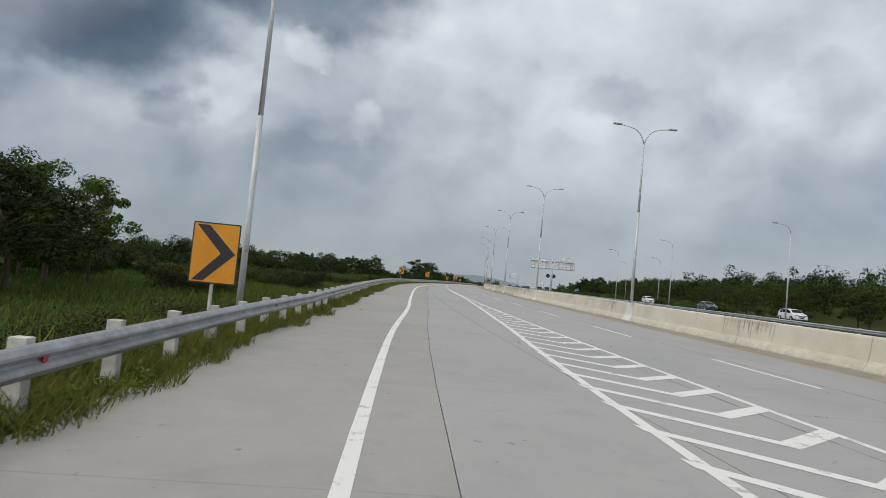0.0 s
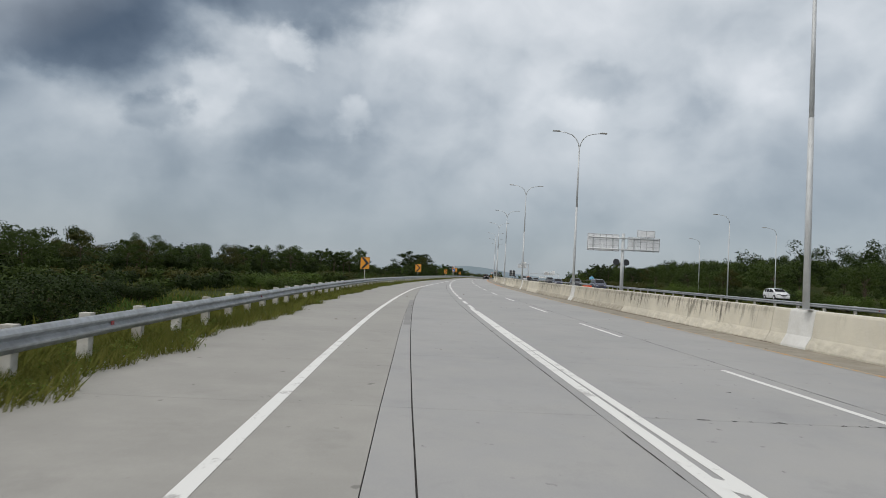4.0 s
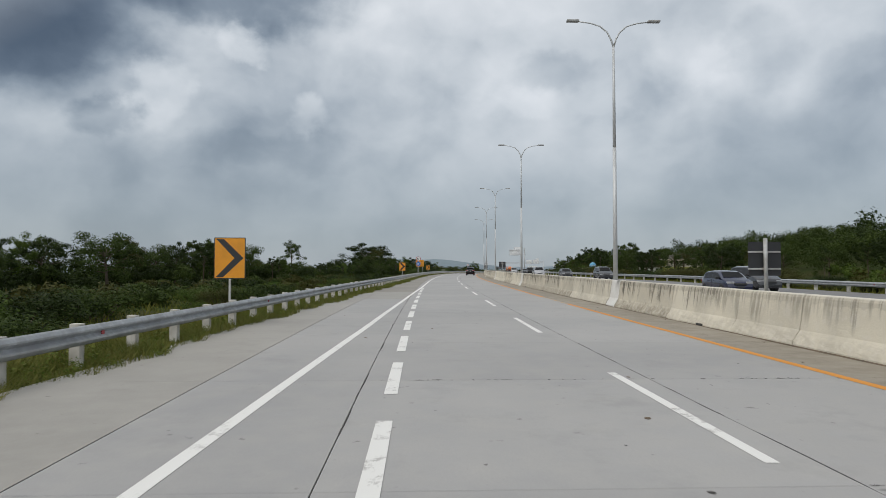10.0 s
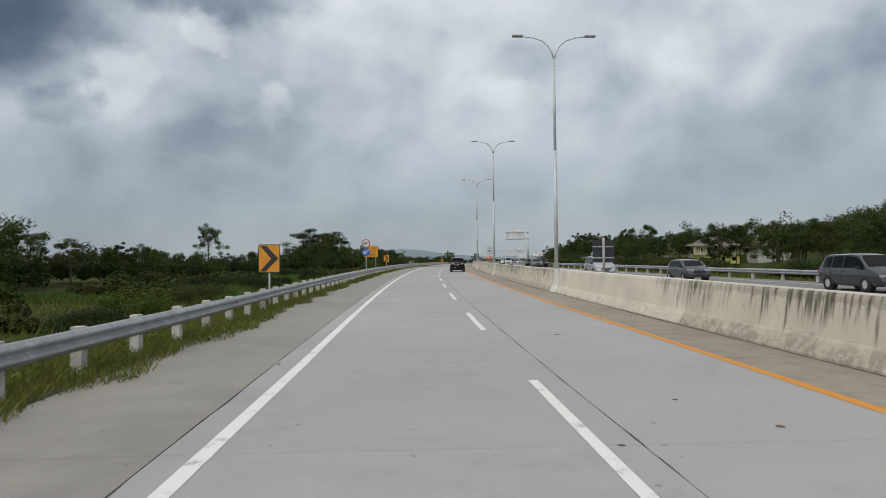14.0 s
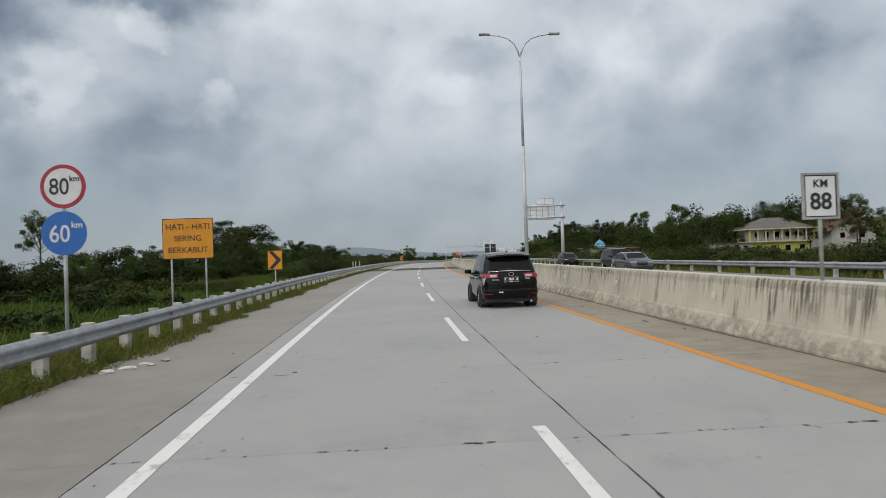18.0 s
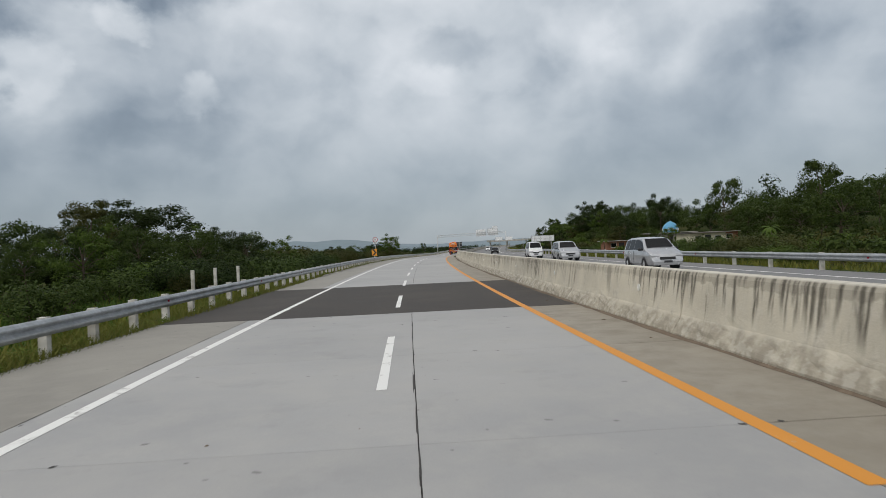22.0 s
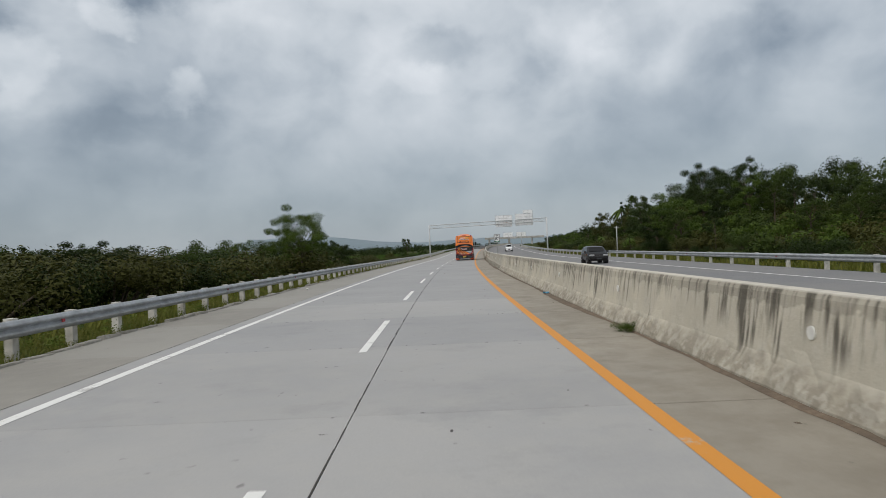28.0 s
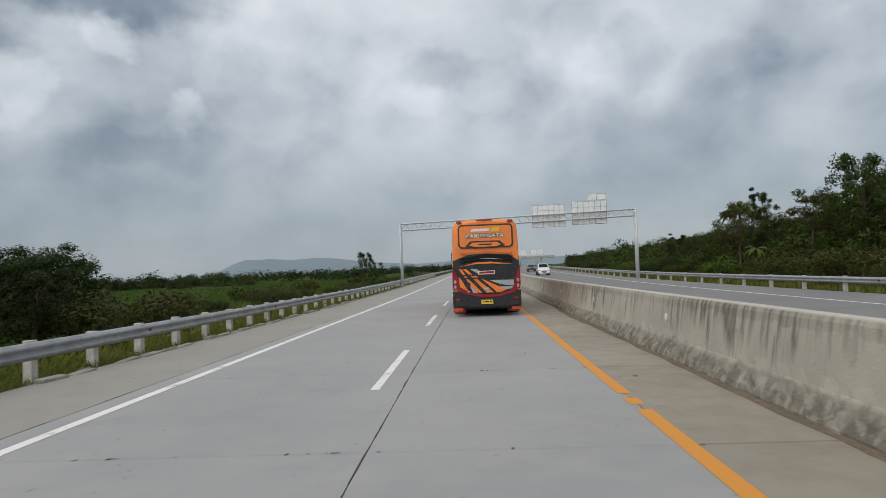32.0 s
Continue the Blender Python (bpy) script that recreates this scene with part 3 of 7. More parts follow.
def hill_height(s, u):
    amp = np.interp(s, [-60, 100, 200, 280, 330, 400, 450, 500, 540, 580, 640, 750, 1000], [3, 3, 3, 4, 7, 11, 8, 4, 6.5, 8, 5, 3, 2])
    near = np.interp(s, [0, 325, 350, 445, 455, 485, 505, 530, 900], [44, 40, 92, 92, 58, 56, 30, 24, 26])
    return amp * smooth01((u - near) / 42.0) + np.minimum(0.10 * np.maximum(u - near - 42, 0), np.interp(s, [450, 600], [9.0, 1.5]))


def land(s, u):
    """Height of the ground beside the road, over the road's own height."""
    gl, gr = np.vectorize(guard_u)(s), np.vectorize(right_u)(s)
    dl, dr = gl - u, u - gr
    low = np.interp(s, [-60, 200, 380, 460, 700], [-1.7, -1.6, -1.3, -1.2, -1.4])
    left = -0.07 + (low + 0.07) * smooth01((dl - 0.9) / 5.0) - 0.004 * np.maximum(dl - 60, 0)
    rt = -0.10 - 0.5 * smooth01((dr - 1.0) / 4.0) + hill_height(s, u)
    return np.where(dl > 0, left, np.where(dr > 0, rt, -0.35))


# ---- ground: one sheet to the horizon ----
def build_ground():
    us = np.array(sorted(set(np.round(np.concatenate([-np.geomspace(14, 420, 26), [-12.8, -11.6, -10.6, -9.6, -8.7, -7.9, -7.2, -6.4, -5.4], [5, 17, 19, 20.5, 22, 24, 26, 28, 30, 34], np.linspace(38, 120, 14), np.geomspace(135, 420, 8)]), 2))))
    ss = np.arange(-60, 1240, 8.0)
    S, U = np.meshgrid(ss, us, indexing="ij")
    Z = land(S, U)
    bump = np.array([noise.noise(Vector((a * 0.06, b * 0.06, 0))) for a, b in zip(S.ravel(), U.ravel())]).reshape(S.shape)
    off = np.minimum(np.abs(U), 60) / 60
    Z = Z + bump * 0.8 * np.where((U < -14) | (U > 30), off, 0)
    pts = spot(S.ravel(), U.ravel(), Z.ravel())
    ns, nu = S.shape
    faces = [(i * nu + j, i * nu + j + 1, (i + 1) * nu + j + 1, (i + 1) * nu + j) for i in range(ns - 1) for j in range(nu - 1)]
    rim = [i * nu for i in range(ns)] + [(ns - 1) * nu + j for j in range(1, nu)] + [i * nu + nu - 1 for i in range(ns - 2, -1, -1)] + [j for j in range(nu - 2, 0, -1)]
    mid = pts.mean(0)
    verts = list(pts)
    base = len(verts)
    for r in rim:
        d = pts[r][:2] - mid[:2]
        d = d / np.linalg.norm(d)
        verts.append((mid[0] + d[0] * 4600, mid[1] + d[1] * 4600, -6.0))
    n = len(rim)
    faces += [(rim[i], base + i, base + (i + 1) % n, rim[(i + 1) % n]) for i in range(n)]
    g = mesh_of("ground", verts, faces, GROUND, smooth=True)
    tagged(g, "uneven grassy ground with fields and a wooded slope beside the motorway", "ground", kind="structure")


build_ground()

# ---- pavement ----
road = band("road", lambda s: guard_u(s) + 0.1, lambda s: 5.2, S0 - 25, S1, 5.0, -0.02, JOINT)
tagged(road, "grey concrete motorway carriageway cast in long slabs", "road", kind="structure")
far_road = band("road", lambda s: 5.9, lambda s: right_u(s) - 0.3, S0 - 25, S1, 5.0, 0.0, ASPHALT_GREY)
tagged(far_road, "grey opposite carriageway behind the median barrier", "road", kind="structure")
ramp_road = band("road", lambda s: 33.0, lambda s: 42.0, S0 - 25, 300.0, 6.0, -0.1 + 0.0, ASPHALT_GREY)
tagged(ramp_road, "grey slip road beyond the opposite carriageway", "road", kind="structure")
for v in ramp_road.data.vertices:
    v.co.z += 0.3

lanes = [(lambda s: 3.605, lambda s: 5.18, INNER), (lambda s: 0.433, lambda s: 3.596, CONCRETE), (lambda s: -4.056, lambda s: 0.420, CONCRETE),
         (lambda s: max(-6.5, guard_u(s) + 0.2), lambda s: -4.070, SHOULDER)]
age = random.Random(64)
lane_joint = along((-60, -14.6), (25, -9.76), (37.5, -8.93), (50, -8.05), (63.5, -7.45), (70, -7.05), (85, -6.85), (108, -6.70))


def slab_corners(la, lb, a, b, gap):
    return [spot(a + gap, la(a), 0), spot(a + gap, lb(a), 0), spot(b - gap, lb(b), 0), spot(b - gap, la(b), 0)]


def add_slab(verts, faces, top):
    n = len(verts)
    verts += top + [p - np.array((0, 0, 0.03)) for p in top]
    faces += [(n, n + 1, n + 2, n + 3), (n, n + 4, n + 5, n + 1), (n + 1, n + 5, n + 6, n + 2), (n + 2, n + 6, n + 7, n + 3), (n + 3, n + 7, n + 4, n)]


PATCH = (367.0, 379.7)
asphalt = band("asphalt_patch", lambda s: guard_u(s) + 0.25, lambda s: 5.15, PATCH[0] + 0.02, PATCH[1] - 0.02, 2.5, 0.002, ASPHALT, road, "dark asphalt patch across the concrete")
tagged(asphalt, "dark asphalt patch laid across both lanes")
slab_rest = {}
count = 0
edges = sorted(set(list(np.arange(S0, 700, 5.0)) + list(PATCH)))
edges = [e for e in edges if not (PATCH[0] < e < PATCH[1]) and (abs(e - PATCH[0]) > 1.2 or e in PATCH) and (abs(e - PATCH[1]) > 1.2 or e in PATCH)]
for a, b in zip(edges[:-1], edges[1:]):
    if (a, b) == PATCH:
        continue
    here = list(lanes)
    if guard_u(a) < -7.0:
        if b <= 108:
            here.append((lambda s: guard_u(s) + 0.15, lambda s: lane_joint(s) - 0.006, SHOULDER))
            here.append((lambda s: lane_joint(s) + 0.006, lambda s: -6.52, CONCRETE))
        else:
            here.append((lambda s: min(-6.53, guard_u(s) + 0.15), lambda s: -6.52, SHOULDER))
    dim = age.random() < (a - 425) / 55
    for la, lb, mat in here:
        top = slab_corners(la, lb, a, b, 0.011 if mat is INNER else 0.003)
        if a < 190 and lb(a) == -4.070:
            mat = CONCRETE
        elif a < 198 and mat is SHOULDER:
            mat = SHOULDER_PALE
        lane = mat is CONCRETE and la(a) > -5
        if dim:
            mat = {"road_concrete": CONCRETE_DIM, "shoulder_concrete": SHOULDER_DIM}.get(mat.name, mat)
        if 120 <= a < 470 and lane or 180 < a < 560 and la(a) > 3:
            verts, faces = [], []
            add_slab(verts, faces, top)
            mesh_of("slab", verts, faces, mat, road)
            count += 1
        else:
            verts, faces = slab_rest.setdefault(mat.name, ([], []))
            add_slab(verts, faces, top)
for name, (verts, faces) in slab_rest.items():
    ob = mesh_of("slab_field", verts, faces, bpy.data.materials[name], road)
    ob["kind"] = "stuff"

strip = band("patch_strip", lambda s: -6.75, lambda s: -6.535 + 0.02 * math.sin(3 * s), 92.0, 108.0, 0.5, 0.003, PATCHING, road, "narrow strip of darker patching along the joint")

# ---- road markings ----
markings = empty("road_marking", Matrix(), "white and yellow painted lines, dashes and gore chevrons on the concrete", "road marking", kind="structure")


def stripe(name, line, width, s0, s1, mat, z=0.004, ds=3.0):
    return band(name, lambda s: line(s) - width / 2, lambda s: line(s) + width / 2, s0, s1, ds, z, mat, markings)


stripe("edge_line", edge_u, 0.17, S0, S1, WHITE_LINE)
stripe("edge_line", lambda s: -3.6, 0.15, S0, 101.0, WHITE_LINE)
stripe("edge_line", gore_u, 0.17, S0, 103.0, WHITE_LINE)
far_edge_u = along((-60, 23.5), (230, 23.5), (290, 19.7), (350, 16.3), (430, 16.3), (600, 16.3), (900, 16.3))
stripe("edge_line", far_edge_u, 0.17, 250.0, 800.0, WHITE_LINE, z=0.006)
for a, b in ((S0, 159.0), (185.5, 192.5)):
    stripe("yellow_line", lambda s: 3.6, 0.17, a, b, YELLOW_WORN)
for a, b in ((159.0, 185.5), (192.5, 352.5), (353.4, 526.6), (526.9, 527.3), (527.6, 900.0)):
    stripe("yellow_line", lambda s: 3.6, 0.19, a, b, YELLOW_LINE)
for k in range(66):
    s, e = np.interp((-0.881 + 11.520 * k, 4.119 + 11.520 * k), TRUE, MARKS)
    stripe("lane_dash", lambda q: 0.0, 0.14, s, e, WHITE_LINE, ds=2.4)
for k in range(24):
    s = float(np.interp(k, (0, 1, 2, 4, 10, 11, 16, 17, 24), (98.2, 102.75, 107.3, 117.7, 145.84, 150.34, 172.95, 177.4, 209.0)))
    if s > 101.0:
        stripe("short_dash", lambda q: -3.61, 0.19, s, s + 2.95, WHITE_LINE, z=0.006, ds=3.0)


def quad_on_road(name, pts, mat, z=0.005):
    return mesh_of(name, [spot(s, u, z) for s, u in pts], [(0, 1, 2, 3)], mat, markings)


v = 51.83 - 1.71 * 20
while v < 96:
    wl = gore_u(v)
    if -3.6 - wl > 0.25:
        vx = wl + (-3.6 - wl) * 0.56
        dl, dr = vx - wl, -3.6 - vx
        quad_on_road("gore_bar", [(v + 1.15 * dl, wl), (v + 1.15 * dl - 0.36, wl), (v - 0.36, vx), (v, vx)], WHITE_LINE)
        quad_on_road("gore_bar", [(v - 0.002, vx), (v - 0.40, vx), (v + 0.75 * dr - 0.40, -3.6), (v + 0.75 * dr + 0.02, -3.6)], WHITE_LINE, 0.0052)
    v += 1.71

# ---- median barrier, with its lamp pilasters ----
barrier = empty("median_barrier", Matrix(), "streaked cast concrete median barrier with a sloped foot", "barrier", kind="structure")
SHAPE = np.array([(-0.42, -0.1), (-0.42, 0.05), (-0.385, 0.12), (-0.335, 0.20), (-0.285, 0.28), (-0.24, 0.36), (-0.215, 0.50), (-0.165, 0.85), (-0.13, 1.08), (-0.095, 1.15), (0.0, 1.165), (0.10, 1.15), (0.13, 1.08), (0.24, 0.36), (0.42, 0.07), (0.42, -0.1)])
LUMPY = np.array([0, 0.5, 1, 1, 1, 0.6, 0.25, 0.1, 0.15, 0.2, 0, 0, 0, 0, 0, 0])


def barrier_segment(s0, s1, ds, mat):
    """A cast length of barrier with a lumpy foot; each point keeps its height and its place along the road."""
    n, m = max(1, round((s1 - s0) / ds)), len(SHAPE)
    ss = np.repeat(np.linspace(s0, s1, n + 1), m)
    u, z, k = np.tile(SHAPE[:, 0], n + 1), np.tile(SHAPE[:, 1], n + 1), np.tile(LUMPY, n + 1)
    if ds < 1:
        rough = np.array([noise.noise(Vector((a * 3.1, b * 6.0, 3))) + 0.6 * noise.noise(Vector((a * 8.0, b * 14.0, 7))) for a, b in zip(ss, z)])
        u = u + rough * k * np.where(ss > 330, 0.045, 0.025)
    verts = spot(ss, u + MEDIAN, z)
    faces = [(i * m + q, i * m + (q + 1) % m, (i + 1) * m + (q + 1) % m, (i + 1) * m + q) for i in range(n) for q in range(m)]
    faces += [tuple(range(m))[::-1], tuple(n * m + q for q in range(m))]
    ob = mesh_of("segment", verts, faces, mat, barrier)
    for key, val in (("height", z), ("along", ss)):
        ob.data.attributes.new(key, "FLOAT", "POINT").data.foreach_set("value", np.ascontiguousarray(val, np.float32))
    return ob


LAMPS = [28.4, 59.6, 90.6, 120.9, 152.4, 183.3, 214.35, 246.0, 280.2, 318.5]
DRAINS = [165.7, 174.1, 201.5, 210.4]
rng = random.Random(5)
s = S0
while s < 760:
    e = s + 7.66
    clean = 228 < s < 240 or s < 88 or 372 < s < 438 or s > 484 or rng.random() < 0.04
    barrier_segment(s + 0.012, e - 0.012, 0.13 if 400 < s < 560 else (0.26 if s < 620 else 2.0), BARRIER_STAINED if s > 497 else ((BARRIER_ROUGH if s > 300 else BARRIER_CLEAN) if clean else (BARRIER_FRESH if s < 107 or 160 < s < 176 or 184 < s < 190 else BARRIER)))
    s = e
barrier_segment(760.0, S1, 8, BARRIER)
pil = [(u - (0.012 if u < 0 else -0.012), z) for u, z in SHAPE]
for s in LAMPS:
    swept("pilaster", [(u + MEDIAN, z + 0.012) for u, z in pil], s - 0.28, s + 1.0, 0.64, PILASTER, barrier, "whitewashed lamp pilaster")
for s in DRAINS:
    bm = bmesh.new()
    box(bm, -0.22, 0.22, -0.02, 0.02, 0.0, 0.075, 0.01)
    part("drain_slot", bm, JOINT, barrier, "dark drain slot in the barrier's foot").matrix_world = at(s, MEDIAN - 0.418, 0.0, 90)
bm = bmesh.new()
plate(bm, disc(0.075, 14), -0.02, 0.0)
reflector = finish("reflector", bm, WHITE_LENS, barrier, "round white reflector")
reflector.matrix_world = at(262, MEDIAN - 0.19, 0.72, -90)
for s in np.arange(271, 640, 7.66):
    c = reflector.copy()
    scene.collection.objects.link(c)
    c.matrix_world = at(s, MEDIAN - 0.19, 0.72, -90)

# silt along the barrier's foot
verts, faces = [], []
rs = np.random.RandomState(3)
ss = np.arange(92, 640, 0.5)
w = 0.05 + 0.22 * np.clip(np.array([noise.noise(Vector((a * 0.11, 4, 0))) + 0.25 for a in ss]), 0, 1) + rs.rand(len(ss)) * 0.06
w = np.where(ss < 355, 0.02 + 0.4 * (w - 0.05), w)
for a, b in zip(ss, w):
    verts += [spot(a, MEDIAN - 0.40 - b, 0.003), spot(a, MEDIAN - 0.36, 0.035)]
silt = mesh_of("silt", verts, [(2 * i, 2 * i + 1, 2 * i + 3, 2 * i + 2) for i in range(len(ss) - 1)], SOIL)
tagged(silt, "dark damp silt lying along the foot of the barrier", "silt", kind="stuff")


# ---- guard rails ----
def build_guard(line, s0, s1, side, spacing, label, lenses):
    g = empty("guard_rail", Matrix(), label, "guard rail")
    w = [(0.0, 0.735), (0.035, 0.715), (0.075, 0.66), (0.075, 0.63), (0.015, 0.585), (0.0, 0.565), (0.015, 0.545), (0.075, 0.50), (0.075, 0.47), (0.035, 0.415), (0.0, 0.395)]
    prof_w = [(side * u, z) for u, z in w] + [(side * (u - 0.006), z) for u, z in w[::-1]]
    s = s0
    while s < s1:
        e = min(s + 8.0, s1)
        swept("rail_beam", prof_w, s, e + 0.05, 2.0, GALV, g, shift=line)
        s = e
    bm = bmesh.new()
    box(bm, -0.09, 0.09, -0.09, 0.09, -0.6, 0.755, 0.012)
    first = part("post", bm, POST_WHITE, g, "weathered white square post")
    n = 0
    for s in np.arange(s0 + 0.5, s1, spacing):
        p = first if n == 0 else first.copy()
        if n:
            scene.collection.objects.link(p)
        p.matrix_world = at(s, line(s) - side * 0.16, 0.012 * math.sin(s * 7.1) + (0.03 if s < 34 else 0.0), 3 * math.sin(s * 3.3))
        n += 1
    bm = bmesh.new()
    box(bm, -0.035, 0.035, -0.07, 0.07, 0.42, 0.70, 0.01)
    block = part("spacer", bm, GALV_DULL, g)
    bm = bmesh.new()
    plate(bm, rounded(0.11, 0.11, 0.03, 3), -0.014, 0.0)
    lens = part("reflector", bm, RED_LENS, g, "square red reflector")
    block.matrix_world = at(s0 + 0.5, line(s0) - side * 0.035, 0)
    for s in np.arange(s0 + 2.5, s1, spacing):
        c = block.copy()
        scene.collection.objects.link(c)
        c.matrix_world = at(s, line(s) - side * 0.035, 0)
    for i, s in enumerate(lenses):
        c = lens.copy() if i else lens
        if i:
            scene.collection.objects.link(c)
        c.matrix_world = at(s, line(s) + side * 0.035, 0.565, -90 if side > 0 else 90)
    return g


build_guard(guard_u, 10.0, 640.0, 1, 2.0, "long galvanised guard rail on weathered white concrete posts",
            [26.6, 36.9, 47.4, 62.5, 73, 83, 93.5, 103.8, 114.1, 123.8, 132.5, 141, 149.8, 158.5, 167, 177.6, 188.5, 199.8] + list(np.arange(211.1, 310, 10.77)) + [318.8, 326.9, 337] + list(np.arange(347.5, 630, 10.4)))
build_guard(right_u, 60.0, 760.0, -1, 4.0, "galvanised guard rail along the opposite carriageway's verge", list(np.arange(69.5, 760, 16.0)))
swept("guard_rail_run", [(-0.02, 0.40), (0.06, 0.48), (0.06, 0.65), (-0.02, 0.735)], 640, S1, 10, GALV, None, "", guard_u)
tagged(bpy.data.objects["guard_rail_run"], "far stretch of galvanised guard rail", "guard rail")
# rough kerb stones behind the shoulder, some tilted, sunk or missing
kerb = empty("kerb", Matrix(), "low broken kerb of rough concrete stones at the edge of the shoulder", "kerb", kind="structure")
STONES = []
for k in range(4):
    bm = bmesh.new()
    box(bm, -0.10, 0.10, -0.43 + 0.05 * k, 0.43, -0.14, 0.065, 0.022)
    for v in bm.verts:
        v.co += Vector((noise.noise(v.co * 5 + Vector((k, 0, 0))), 0.5 * noise.noise(v.co * 4 + Vector((0, k, 0))), noise.noise(v.co * 6 + Vector((0, 0, k))))) * 0.035
    me = bpy.data.meshes.new("kerb_stone")
    bm.to_mesh(me)
    bm.free()
    me.materials.append(KERB)
    STONES.append(me)
dice = random.Random(17)
for s in np.arange(396.0, 640.0, 0.92):
    if dice.random() < 0.10:
        continue
    o = new("kerb_stone", STONES[dice.randrange(4)])
    o.parent = kerb
    o.matrix_world = at(s, guard_u(s) + 0.33 + dice.uniform(-0.04, 0.04), dice.uniform(-0.045, 0.012), dice.uniform(-5, 5)) @ pose(0, 0, 0, dice.uniform(-3, 3), dice.uniform(-8, 8), 0)


# ---- lamps ----
def double_lamp():
    lamp = empty("street_lamp", Matrix(), "tall galvanised street lamp with two curved arms on the barrier", "street lamp", "median lamps")
    bm = bmesh.new()
    tube(bm, (0, 0, 0), (0, 0, 6.0), 0.10, 0.08, 12)
    tube(bm, (0, 0, 5.9), (0, 0, 10.7), 0.075, 0.05, 12)
    part("pole", bm, LAMP_STEEL, lamp, smooth=True)
    for sx in (-1, 1):
        bm = bmesh.new()
        pts = [(0, 0, 10.6), (sx * 0.10, 0, 10.95), (sx * 0.28, 0, 11.30), (sx * 0.60, 0, 11.58), (sx * 1.05, 0, 11.72), (sx * 1.65, 0, 11.80)]
        pipe(bm, pts, [0.045, 0.042, 0.038, 0.034, 0.031, 0.03])
        part("arm", bm, LAMP_STEEL, lamp, smooth=True)
        bm = bmesh.new()
        box(bm, min(sx * 1.55, sx * 2.1), max(sx * 1.55, sx * 2.1), -0.12, 0.12, 11.77, 11.86, 0.03)
        part("lamp_head", bm, GALV_DULL, lamp, "flat grey lamp head")
    bm = bmesh.new()
    box(bm, -0.16, 0.16, -0.16, 0.16, 0, 0.03, 0.005)
    part("base_plate", bm, GALV_DULL, lamp)
    return lamp


first = double_lamp()
for i, s in enumerate(LAMPS):
    m = at(s, MEDIAN - 0.26, 1.177) @ Matrix.Diagonal((1, 1, {59.6: 0.96, 90.6: 0.97, 183.3: 0.98, 246.0: 0.985}.get(s, 1.0), 1))
    if i == 0:
        first.matrix_world = m
    else:
        copy_thing(first, m)


def single_lamp(h=10.5):
    lamp = empty("street_lamp", Matrix(), "slender galvanised street lamp with one curved arm", "street lamp", "slip road lamps")
    bm = bmesh.new()
    tube(bm, (0, 0, -0.6), (0, 0, h - 1.0), 0.085, 0.05, 10)
    part("pole", bm, LAMP_STEEL, lamp, smooth=True)
    bm = bmesh.new()
    pipe(bm, [(0, 0, h - 1.05), (-0.1, 0, h - 0.6), (-0.4, 0, h - 0.25), (-0.9, 0, h - 0.08), (-1.6, 0, h)], [0.045, 0.04, 0.036, 0.032, 0.03])
    part("arm", bm, LAMP_STEEL, lamp, smooth=True)
    bm = bmesh.new()
    box(bm, -2.1, -1.5, -0.11, 0.11, h - 0.04, h + 0.05, 0.02)
    part("lamp_head", bm, GALV_DULL, lamp)
    return lamp


first = single_lamp()
for i, (s, u) in enumerate(((86, 31), (120, 31), (153, 31), (168, 44), (200, 44))):
    m = at(s, u, 0.2)
    if i == 0:
        first.matrix_world = m
    else:
        copy_thing(first, m)
tall = empty("street_lamp", at(38.8, -14.37, -0.1), "very tall slender steel pole behind the guard rail", "street lamp")
bm = bmesh.new()
tube(bm, (0, 0, -0.8), (0, 0, 6), 0.10, 0.085, 12)
tube(bm, (0, 0, 5.9), (0, 0, 12.5), 0.08, 0.05, 12)
part("pole", bm, LAMP_STEEL, tall, smooth=True)
bm = bmesh.new()
box(bm, 0.0, 0.10, -0.16, -0.09, 2.0, 2.5, 0.01)
part("junction_box", bm, GALV_DULL, tall)


# ---- signs ----
def post(parent, x, z0, z1, r=0.035):
    bm = bmesh.new()
    tube(bm, (x, 0.03, z0), (x, 0.03, z1), r, r, 10)
    part("post", bm, GALV_DULL, parent, smooth=True)


def chevron_sign(s, u, top, w=0.82, h=1.08, turn=0.0, label="orange chevron sign with a black arrow on a grey post"):
    g = empty("chevron_sign", at(s, u, 0, turn), label, "road sign", "bend chevrons")
    c = top - h / 2
    bm = bmesh.new()
    plate(bm, rounded(w, h, 0.03, 3, 0, c), -0.010, 0.0)
    part("border", bm, SIGN_BLACK, g)
    bm = bmesh.new()
    plate(bm, rounded(w - 0.05, h - 0.05, 0.02, 3, 0, c), -0.015, -0.010)
    part("panel", bm, SIGN_YELLOW, g)
    a, b = w / 2 - 0.06, h / 2 - 0.05
    bm = bmesh.new()
    q = [(-a + 0.01, b), (-a + 0.24, b), (a, 0), (-a + 0.22, -b), (-a - 0.0, -b), (a - 0.27, 0)]
    plate(bm, [(x, z + c) for x, z in q], -0.019, -0.0152)
    part("arrow", bm, SIGN_BLACK, g, "black arrow")
    post(g, 0, -1.6, c + 0.2)
    return g


for s, u, top, k in ((32.4, -13.64, 2.35, 1.08), (128.9, -11.5, 2.60, 1.0), (174.5, -8.98, 2.64, 1.15), (239.0, -7.25, 2.34, 1.0), (322.3, -8.15, 2.28, 1.0), (446.0, -7.25, 2.0, 1.0)):
    chevron_sign(s, u, top, 0.82 * k, 1.08 * k)

